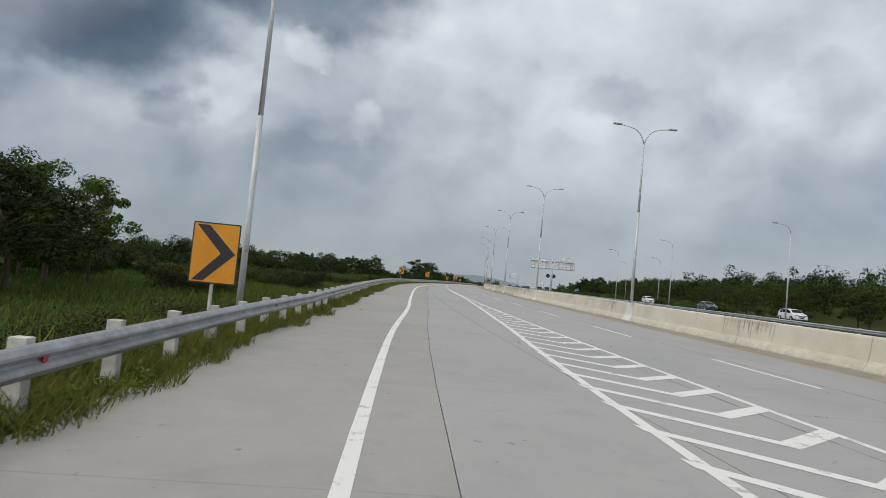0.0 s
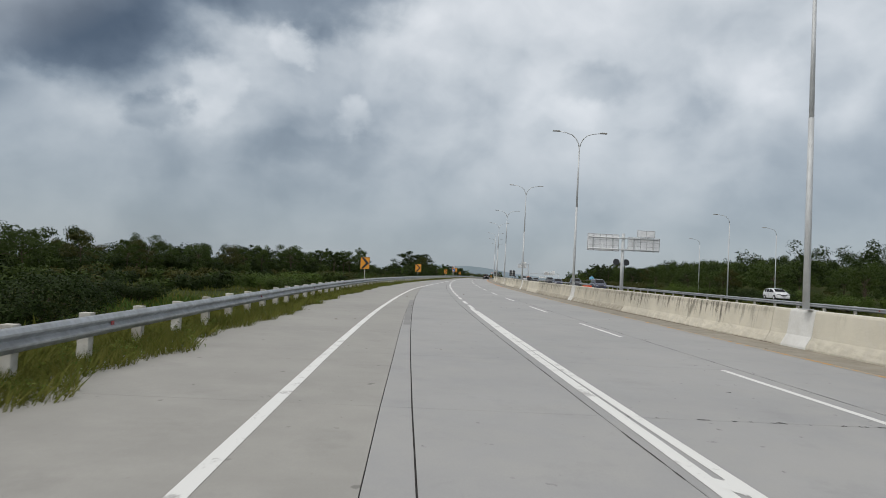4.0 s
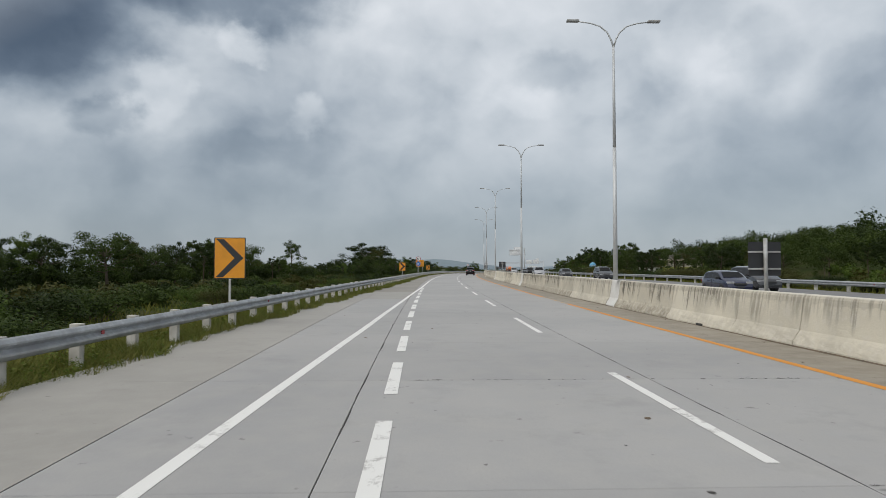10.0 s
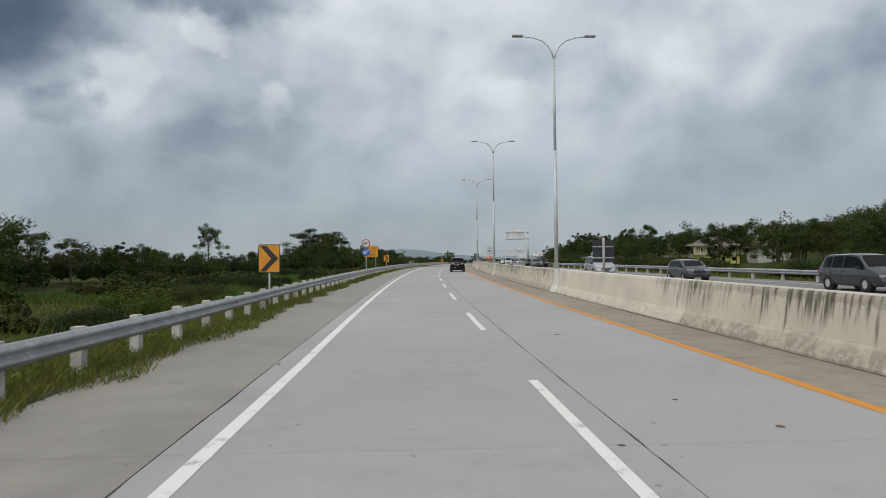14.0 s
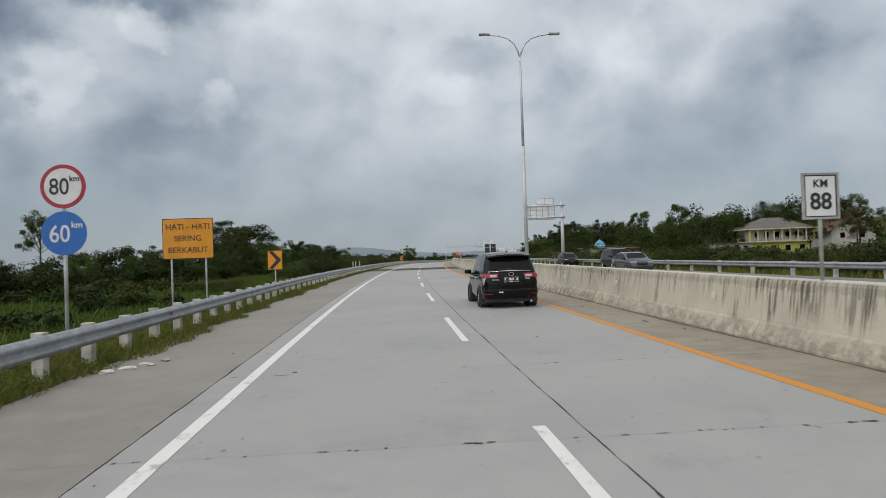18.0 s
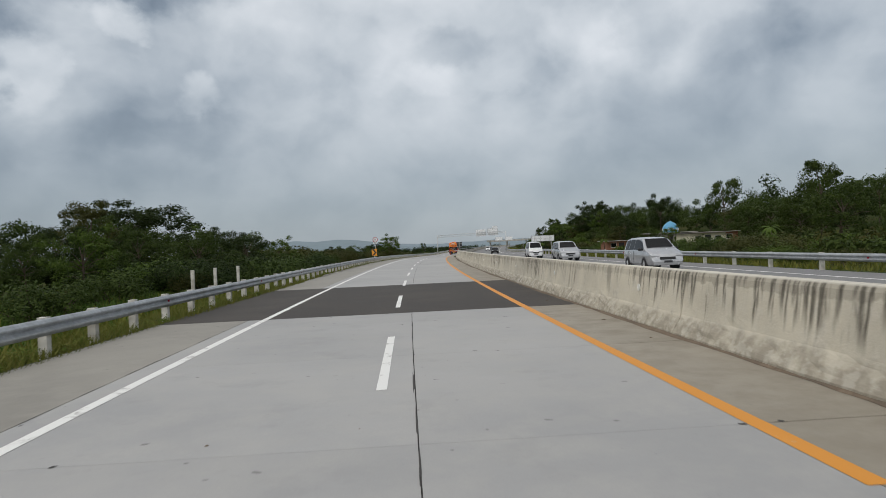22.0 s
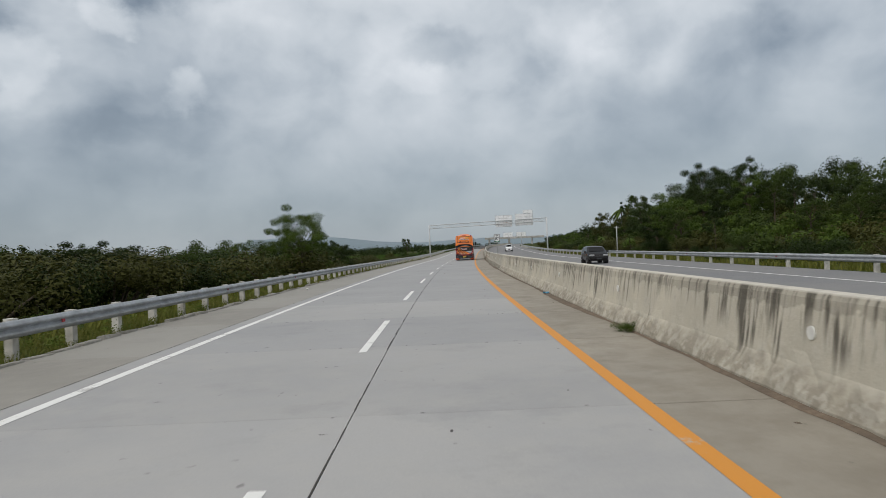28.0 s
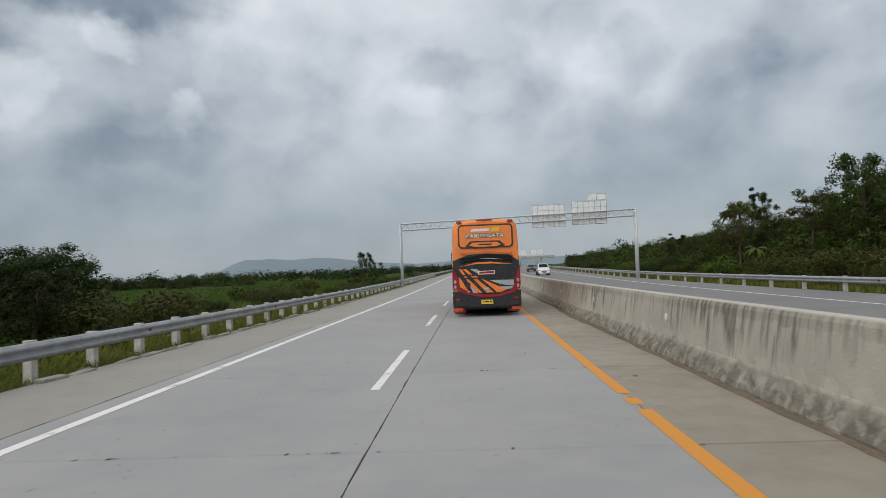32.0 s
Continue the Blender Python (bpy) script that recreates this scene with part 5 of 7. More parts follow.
def plant_joined(kind, s, u, top, spread, mat):
    """A tree or bush of the wood behind, kept for the joined woods."""
    z = float(land(np.array([s]), np.array([u]))[0])
    h = max(top - z, 0.8)
    rs = joined.setdefault(mat.name, ([], [], np.random.RandomState(len(joined) + 5)))
    p = spot(s, u, z)
    for k in range(9 if kind == "tree" else 4):
        f = 0.25 + 0.65 * rs[2].rand() if kind == "tree" else 0.3 + 0.4 * rs[2].rand()
        w = spread * (1.05 - abs(f - 0.5)) * rs[2].rand() ** 0.5
        a = rs[2].rand() * math.tau
        rs[0].append(p + np.array((math.cos(a) * w, math.sin(a) * w, h * f)))
        rs[1].append(spread * (0.30 + 0.25 * rs[2].rand()))


rng = random.Random(11)
# trees on the left, behind the fields
left_top = along((-40, 5.5), (62, 5.8), (74, 5.6), (84, 4.9), (104, 4.6), (110, 2.5), (124, 2.3), (134, 2.9), (150, 4.6), (175, 4.9), (200, 4.6), (220, 5.0), (246, 6.6), (292, 7.2), (305, 5.0), (320, 3.6), (345, 2.8), (363, 2.9), (372, 3.8), (394, 4.4), (410, 5.4), (425, 7.2), (436, 8.0), (448, 7.0), (460, 6.4), (477, 4.8), (490, 3.3), (520, 3.3), (560, 2.4), (660, 2.4), (760, 3.5))
left_u = along((-40, -38), (75, -38), (92, -52), (180, -56), (265, -52), (300, -48), (380, -38), (405, -37), (440, -40), (450, -38), (520, -36), (700, -40))
s = 44.0
while s < 700:
    for row in range(2):
        u = left_u(s) - row * 9 + rng.uniform(-4, 4)
        top = left_top(s) * rng.uniform(0.72, 1.04) + row * 0.5
        if s > 562:
            u, top = u - rng.uniform(10, 60), rng.uniform(0.6, 2.2)
        if row == 0:
            plant(TREES[rng.choice([0, 1, 2, 2, 3, 4, 5] if s < 380 or s > 446 else [0, 0, 1, 2])], s + rng.uniform(-2, 2), u, top, group="field edge trees", squeeze=rng.uniform(0.95, 1.35))
        else:
            plant_joined("tree", s + rng.uniform(-2, 2), u, top, 3.2, rng.choice([LEAF_DARK, LEAF_MID]))
            for _ in range(5):
                plant_joined("bush", s + rng.uniform(-3, 3), u + rng.uniform(-4, 13), min(top * 0.62, rng.uniform(1.2, 3.2)) - (0.9 if s > 562 else 0.0), 2.8, rng.choice([LEAF_DARK, LEAF_DARK, LEAF_MID]))
    s += rng.uniform(5.0, 8.0)
for s, u, top, k, q in ((60, -33, 6.4, 1, 1.3), (66, -34, 6.9, 4, 1.2), (72, -34, 6.9, 1, 0.7), (55, -31, 5.6, 0, 1.4), (266, -40, 6.4, 1, 1.3), (271, -39, 6.2, 2, 1.2), (262, -42, 5.8, 3, 1.3), (435, -44, 9.7, 5, 1.2), (442, -47, 9.0, 1, 1.2), (485, -62, 14.3, 0, 1.9), (474, -61, 13.2, 0, 1.7),
                      (400, -26, 4.3, 4, 1.2), (416, -23, 4.3, 2, 1.2), (425, -26, 5.2, 0, 1.4), (432, -22, 4.5, 0, 1.3), (439, -25, 4.8, 2, 1.3), (454, -33, 6.4, 0, 1.5), (447, -22, 4.0, 4, 1.2),
                      (608, -14, 4.6, 1, 0.8), (526, -20, 3.7, 0, 1.5), (533, -20.5, 3.9, 0, 1.4), (539, -19, 3.6, 0, 1.4), (516, -21, 3.2, 2, 1.4), (529, -17.5, 2.6, 0, 1.3), (536, -16.8, 2.7, 2, 1.3), (522, -18, 2.7, 0, 1.4), (551, -20, 3.6, 0, 1.3), (556, -24, 3.8, 2, 1.1), (544.5, -16.8, 3.2, 0, 1.2), (541.5, -16.0, 2.9, 0, 1.2), (547, -21, 3.9, 0, 1.3), (520, -26, 3.6, 2, 1.3), (530, -27, 3.4, 4, 1.2), (488, -22, 2.9, 0, 1.4), (495, -23, 3.1, 0, 1.4), (502, -21, 2.8, 2, 1.3)):
    plant(TREES[k], s, u, top, group="field edge trees", squeeze=q)
lone = make_tree(31, 6.2, 2.75, 0.13, 17, 620, 0.068, LEAF_LIGHT, "fresh green roadside tree with a broad feathery crown", 0.52, 0.6)
lone.matrix_world = at(500.6, -10.7, -1.1) @ Matrix.Diagonal((0.85, 0.85, 0.95, 1))
lone2 = make_tree(32, 13.2, 3.4, 0.22, 13, 260, 0.17, LEAF_MID, "solitary slim tree with a small layered crown over the field", 0.55)
lone2.matrix_world = at(404.0, -70.0, -1.8)

# bushes on the left
s = 40.0
while s < 660:
    dens = 2 if 95 < s < 230 or 380 < s < 640 else 1
    for row in range(dens + 1):
        if (s < 95 and rng.random() < 0.92) or (s > 515 and rng.random() < (0.5 if s < 556 else 0.55)):
            continue
        if 366 < s < 403 and rng.random() < 0.85:
            continue
        near = 17 if s < 380 else (12.5 if s < 445 else (20 if s < 500 else 12))
        u = guard_u(s) + 6.5 - near - rng.uniform(0, 22 if s < 380 else 14)
        top = rng.uniform(-0.3, 0.9) if s < 200 else (rng.uniform(-0.9, 0.35) if s < 380 else (rng.uniform(0.4, 2.0) if s < 445 else (rng.uniform(1.3, 2.9) if s < 500 else rng.uniform(0.5, 2.3) if s < 520 else (rng.uniform(-0.1, 1.5) if s < 556 else rng.uniform(-0.7, 0.6)))))
        if u > guard_u(s) - (17 if s < 445 or s > 500 else 26) and (380 < s or rng.random() < 0.8):
            plant(BUSHES[rng.randrange(4)], s + rng.uniform(-1.5, 1.5), u, top, group="field edge bushes", squeeze=rng.uniform(1.1, 1.7))
        else:
            plant_joined("bush", s, u, top, 2.2, rng.choice([LEAF_DARK, LEAF_MID, LEAF_DRY]))
    s += rng.uniform(2.8, 4.2)
for s, u, top, k in ((73.5, -26.5, 0.75, 3), (76.5, -28.5, 0.5, 1), (78, -26, 0.1, 0), (88, -29, 0.55, 3), (90.5, -31, 0.3, 0), (86, -41, 0.5, 1), (89, -43, 0.6, 1)):
    plant(BUSHES[k], s, u, top, group="field edge bushes", squeeze=1.3)
s = 26.0
while s < 50:
    plant(BUSHES[rng.choice([1, 1, 0, 3])], s, guard_u(s) - rng.uniform(3.2, 6.0), rng.uniform(-0.7, -0.1), group="field edge bushes", squeeze=rng.uniform(1.0, 1.6))
    s += rng.uniform(1.6, 3.0)
s = 447.0
while s < 500:
    plant(BUSHES[rng.choice([0, 2, 2, 3])], s, guard_u(s) - rng.uniform(3.5, 11.5), rng.uniform(-0.85, -0.15), group="field edge bushes", squeeze=rng.uniform(1.2, 2.0))
    s += rng.uniform(1.4, 2.6)
for s, u, k in ((134, -15.0, 0.7), (330, -12, 0.5)):
    c = plant((BANANA, 2.5), s, u, scale=k, group="banana plants")
weed = copy_thing(BUSHES[2][0], at(460.7, 5.0, 0.0) @ Matrix.Scale(0.085, 4))
tagged(weed, "small green weed growing at the barrier's foot", "weed")
weed = copy_thing(BUSHES[3][0], at(429.5, 5.03, 0.0) @ Matrix.Scale(0.06, 4))
tagged(weed, "small dry weed growing at the barrier's foot", "weed")
# trees on the right slope
right_top = along((-40, 9), (124, 9.0), (226, 8.4), (264, 9.0), (335, 10.6), (380, 13.5), (405, 14.0), (438, 11.8), (470, 11.4), (505, 9.5), (528, 9.8), (558, 13.6), (580, 14.8), (600, 11.5), (616, 9.5), (660, 7.0), (760, 6.0), (900, 6))
s = 60.0
while s < 800:
    base_u = float(np.interp(s, [0, 300, 338, 345, 432, 438, 500, 508, 530, 580, 700], [52, 50, 50, 92, 96, 62, 62, 42, 34, 36, 36]))
    for row in range(4):
        u = base_u + row * 11 + rng.uniform(-4, 4)
        far = 1.22 if base_u > 80 else (1.1 if base_u > 55 else 1.0)
        top = right_top(s) * far * (0.62, 0.82, 1.0, 1.08)[row] * rng.uniform(0.85, 1.05)
        if row == 0 or (row == 1 and s > 430):
            plant(TREES[rng.choice([0, 1, 2, 2, 3, 5] if s < 500 else [0, 1, 2, 4, 5, 3])], s + rng.uniform(-2.5, 2.5), u, top, group="slope trees", squeeze=rng.uniform(1.0, 1.5))
        else:
            plant_joined("tree", s + rng.uniform(-2.5, 2.5), u, top, 3.6, rng.choice([LEAF_DARK, LEAF_MID, LEAF_MID]))
    s += rng.uniform(5.0, 7.5)
for s, u, top, k, q in ((470, 40.5, 3.6, 2, 1.3), (481, 41, 4.0, 0, 1.2), (463, 43, 3.4, 4, 1.3), (482, 60, 13.6, 1, 0.9), (449, 62, 13.2, 1, 0.9), (500, 52, 11.6, 0, 0.9), (558, 49, 14.2, 0, 1.0), (573, 47, 15.2, 0, 1.0), (581, 52, 15.6, 0, 1.2), (577, 36, 11.0, 1, 0.9), (607, 40, 10.6, 3, 1.0)):
    plant(TREES[k], s, u, top, group="slope trees", squeeze=q)
for s, u, k in ((616, 41, 1.55), (560, 30, 0.5), (470, 33, 0.5), (420, 40, 0.6), (585, 30, 0.6)):
    plant((PALM, 6), s, u, scale=k, group="palms")
s = 150.0
while s < 720:
    for _ in range(2):
        u = right_u(s) + rng.uniform(7, 16) + (6 if s < 300 else 0)
        top = (rng.uniform(-0.5, 0.3) if 432 < s < 486 else rng.uniform(0.3, 1.9)) + float(hill_height(s, u))
        if _ == 0:
            plant(BUSHES[rng.choice([0, 1, 2, 3, 3])], s, u, top, group="slope bushes", squeeze=rng.uniform(1.1, 1.8))
        else:
            if 340 < s < 505:
                plant_joined("bush", s, u + rng.uniform(8, 24), top + 0.2, 2.8, rng.choice([LEAF_DARK, LEAF_MID]))
            for _k in range(5 if s > 505 else 0):
                v = u + rng.uniform(0, 24)
                plant_joined("bush", s + rng.uniform(-2, 2), v, float(hill_height(s, v)) + rng.uniform(1.2, 3.0), 2.6, rng.choice([LEAF_MID, LEAF_LIGHT, LEAF_DRY]))
            plant_joined("bush", s, u + 5, top + 0.3, 2.4, rng.choice([LEAF_LIGHT, LEAF_MID, LEAF_DRY]))
    s += rng.uniform(3.5, 5.5)


# far woods, all round
def far_woods():
    rs = np.random.RandomState(8)
    cs, ra = [], []
    for s in np.arange(-60, 1240, 9):
        for side in (-1, 1):
            for k in range(2):
                u = side * (rs.uniform(85, 180) if s < 700 else rs.uniform(18 if side < 0 else 45, 150))
                h = ((6 if s < 560 else 3.2) if side < 0 else 8) * (0.6 + 0.6 * rs.rand()) * (0.7 if s > 700 else 1)
                g = float(land(np.array([s]), np.array([u]))[0])
                p = spot(s + rs.uniform(-5, 5), u, g)
                for z in (0.25, 0.6, 0.9):
                    cs.append(p + np.array((rs.normal() * 2.0, rs.normal() * 2.0, h * z)))
                    ra.append(2.2 + 1.6 * rs.rand())
    v, n = leaf_cloud(rs, cs, ra, 90, 0.52, 0.9)
    ob = new("far_woods", leaf_mesh("far_woods", v, n, LEAF_DARK))
    tagged(ob, "distant dark green woods closing off the fields", "woods", kind="stuff")


far_woods()
for name, (cs, ra, rs) in joined.items():
    v, n = leaf_cloud(rs, cs, ra, 150, 0.235, 0.85)
    tagged(new("woods", leaf_mesh("woods", v, n, bpy.data.materials[name])), "tangled woods and scrub behind the nearer trees", "woods", kind="stuff")


# grass and crop blades
def blades(name, s_rng, u_of, count, height, width, mat, label, category, seed, lifted=False):
    rs = np.random.RandomState(seed)
    s = rs.uniform(*s_rng, count)
    u = u_of(rs, s)
    p = spot(s, u, np.maximum(land(s, u), -0.06 if lifted else -9) - 0.02)
    clump = np.array([noise.noise(Vector((a * 0.45, b * 0.9, 2))) for a, b in zip(s, u)])
    h = height * (0.45 + 0.75 * rs.rand(count)) * (1 + 0.7 * clump)
    a = rs.rand(count) * math.tau
    side = np.stack([np.cos(a), np.sin(a), 0 * a], -1) * (width * (0.6 + 0.8 * rs.rand(count)))[:, None]
    bend = np.stack([np.sin(a) * 0.4, -np.cos(a) * 0.4, 0 * a + 1], -1) + rs.normal(size=(count, 3)) * np.array((0.25, 0.25, 0))
    tip = p + bend * h[:, None]
    midp = p + bend * h[:, None] * 0.5 + np.array((0, 0, 1)) * (h * 0.08)[:, None]
    v = np.stack([p - side, p + side, midp + side * 0.7, tip], 1).reshape(-1, 3)
    ob = new(name, leaf_mesh(name, v, count, mat, 4))
    tagged(ob, label, category, kind="stuff")


g_arr = np.vectorize(guard_u)
r_arr = np.vectorize(right_u)
def verge_edge(s):
    return 0.52 + np.interp(s, (40, 60, 75, 130, 160, 180, 192, 235, 250), (-0.12, 0, 0.28, 0.28, 0, 0, 0.22, 0.22, 0)) + 0.20 * np.sin(s * 0.9 + 2 * np.sin(s * 0.31)) + 0.10 * np.sin(s * 2.7)


blades("roadside_grass", (12, 140), lambda rs, s: g_arr(s) + verge_edge(s) - rs.rand(len(s)) ** 0.8 * 2.1, 160000, 0.31, 0.0095, GRASS, "tall unkempt yellow green grass half hiding the guard rail's posts", "grass", 40, True)
blades("roadside_grass", (140, 330), lambda rs, s: g_arr(s) + verge_edge(s) - rs.rand(len(s)) ** 0.8 * 1.9, 190000, 0.25, 0.0095, GRASS, "unkempt yellow green grass growing under the guard rail", "grass", 41, True)
blades("roadside_grass", (330, 640), lambda rs, s: g_arr(s) + np.where(s < 388, 0.45, 0.15) - rs.rand(len(s)) * 1.6, 130000, 0.22, 0.010, GRASS, "short rough grass behind the kerb and guard rail", "grass", 42, True)


def verge_weeds(name, s0, s1, count, shift, deep, size, label, seed):
    """Low leafy weeds among the grass: small leaf clumps that hug the ground."""
    rs = np.random.RandomState(seed)
    s = rs.uniform(s0, s1, count)
    u = g_arr(s) + shift(s) - rs.rand(count) * deep
    h = 0.10 + 0.20 * rs.rand(count) ** 2
    c = spot(s, u, np.maximum(land(s, u), -0.06) + h * 0.7)
    v, n = leaf_cloud(rs, c, h * 1.1, 55, size, 0.8)
    tagged(new(name, leaf_mesh(name, v, n, WEED)), label, "weeds", kind="stuff")


verge_weeds("verge_weeds", 14, 330, 2300, lambda s: verge_edge(s) - 0.10, 1.7, 0.036, "low leafy green weeds among the grass below the guard rail", 51)
verge_weeds("verge_weeds", 330, 640, 1100, lambda s: np.where(s < 388, 0.35, 0.05), 1.3, 0.036, "low leafy weeds behind the kerb", 52)
blades("field_grass", (0, 640), lambda rs, s: g_arr(s) - 1.0 - rs.rand(len(s)) ** 1.5 * 26, 70000, 0.55, 0.035, GRASS, "tall tangled field grass beyond the guard rail", "grass", 43)
blades("paddy", (10, 125), lambda rs, s: g_arr(s) - 3.5 - rs.rand(len(s)) * 42, 70000, 0.42, 0.035, PADDY, "bright green paddy field beside the motorway", "crop", 44)
blades("paddy", (545, 720), lambda rs, s: g_arr(s) - 14 - rs.rand(len(s)) * 60, 45000, 0.6, 0.06, PADDY, "green fields stretching away beside the motorway", "crop", 47)
blades("paddy", (362, 408), lambda rs, s: g_arr(s) - 4 - rs.rand(len(s)) * 18, 22000, 0.5, 0.04, PADDY, "light green rough meadow below the trees", "crop", 48)
blades("paddy", (265, 350), lambda rs, s: g_arr(s) - 7 - rs.rand(len(s)) * 22, 30000, 0.5, 0.045, PADDY, "bright green paddy field beside the motorway", "crop", 45)
blades("verge_grass", (90, 700), lambda rs, s: r_arr(s) + 0.3 + rs.rand(len(s)) * 12, 50000, 0.4, 0.04, GRASS, "green verge grass along the opposite carriageway", "grass", 46)


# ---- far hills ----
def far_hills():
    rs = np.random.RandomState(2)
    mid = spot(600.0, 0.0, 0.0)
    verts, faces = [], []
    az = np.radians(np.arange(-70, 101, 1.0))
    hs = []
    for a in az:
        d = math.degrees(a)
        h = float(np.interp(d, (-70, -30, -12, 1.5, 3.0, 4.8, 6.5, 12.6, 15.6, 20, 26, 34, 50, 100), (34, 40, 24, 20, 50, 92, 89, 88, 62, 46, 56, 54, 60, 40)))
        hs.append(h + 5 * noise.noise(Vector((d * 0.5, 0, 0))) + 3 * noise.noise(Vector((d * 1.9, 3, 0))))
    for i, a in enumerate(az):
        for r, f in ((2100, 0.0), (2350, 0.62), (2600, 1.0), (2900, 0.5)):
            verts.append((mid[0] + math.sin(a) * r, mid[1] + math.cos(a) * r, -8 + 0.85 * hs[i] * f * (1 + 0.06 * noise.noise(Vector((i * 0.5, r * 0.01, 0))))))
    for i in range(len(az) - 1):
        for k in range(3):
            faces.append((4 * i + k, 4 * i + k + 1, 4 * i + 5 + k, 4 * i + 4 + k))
    ob = mesh_of("backdrop", verts, faces, HAZED_HILL, smooth=True)
    tagged(ob, "low hills on the horizon, painted blue grey with haze", "hills", kind="structure")


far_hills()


# ---- vehicles ----
def wheel(parent, x, y, r, width, side, spokes=5):
    w = new("wheel")
    w.parent = parent
    w.location = (x, y, r)
    bm = bmesh.new()
    n = 28
    prof = [(r * 0.62, -width / 2), (r * 0.90, -width / 2), (r, -width / 2 + 0.03), (r, width / 2 - 0.03), (r * 0.90, width / 2), (r * 0.62, width / 2)]
    rings = [[bm.verts.new((b, a * math.cos(i * math.tau / n), a * math.sin(i * math.tau / n))) for i in range(n)] for a, b in prof]
    for a, b in zip(rings, rings[1:] + rings[:1]):
        for i in range(n):
            bm.faces.new((a[i], a[(i + 1) % n], b[(i + 1) % n], b[i]))
    part("tyre", bm, TYRE, w)
    bm = bmesh.new()
    xo = side * (width / 2 - 0.03)
    for k in range(spokes):
        m = Matrix.Rotation(k * math.tau / spokes, 4, "X")
        box(bm, min(xo, xo - side * 0.04), max(xo, xo - side * 0.04), -r * 1.0 / spokes, r * 1.0 / spokes, r * 0.08, r * 0.60, 0.0, m)
    tube(bm, (xo - side * 0.05, 0, 0), (xo + side * 0.012, 0, 0), r * 0.17, r * 0.14, 14)
    a = [bm.verts.new((xo, r * 0.63 * math.cos(i * math.tau / n), r * 0.63 * math.sin(i * math.tau / n))) for i in range(n)]
    b = [bm.verts.new((xo, r * 0.55 * math.cos(i * math.tau / n), r * 0.55 * math.sin(i * math.tau / n))) for i in range(n)]
    for i in range(n):
        bm.faces.new((a[i], a[(i + 1) % n], b[(i + 1) % n], b[i]))
    part("rim", bm, ALLOY, w, "silver alloy rim")
    bm = bmesh.new()
    tube(bm, (xo - side * 0.07, 0, 0), (xo - side * 0.06, 0, 0), r * 0.60, r * 0.60, 24)
    part("brake_disc", bm, PLASTIC, w)


STYLES = {  # y from the tail, height of the top; then belt height, length, width, wheel radius, axle places
    "mpv": ([(0.0, 0.62), (0.05, 1.06), (0.16, 1.22), (0.42, 1.70), (0.75, 1.765), (1.6, 1.79), (2.5, 1.775), (3.0, 1.70), (3.72, 1.16), (4.25, 1.02), (4.60, 0.84), (4.73, 0.55)], 1.04, 1.83, 0.335, (0.92, 3.67)),
    "hatch": ([(0.0, 0.60), (0.05, 0.95), (0.14, 1.06), (0.50, 1.42), (0.9, 1.47), (1.6, 1.50), (2.1, 1.48), (2.5, 1.40), (3.15, 1.02), (3.6, 0.92), (3.88, 0.76), (3.98, 0.50)], 0.94, 1.69, 0.30, (0.62, 3.15)),
    "sedan": ([(0.0, 0.60), (0.05, 0.94), (0.25, 1.04), (0.55, 1.12), (1.15, 1.43), (1.7, 1.47), (2.3, 1.46), (2.75, 1.38), (3.4, 1.02), (3.95, 0.92), (4.30, 0.76), (4.42, 0.50)], 0.94, 1.72, 0.31, (0.85, 3.45)),
    "van": ([(0.0, 0.60), (0.04, 1.05), (0.08, 1.30), (0.20, 1.78), (0.55, 1.85), (1.6, 1.88), (2.6, 1.86), (2.95, 1.78), (3.42, 1.12), (3.52, 0.98), (3.62, 0.80), (3.66, 0.52)], 1.12, 1.60, 0.29, (0.75, 2.75)),
}


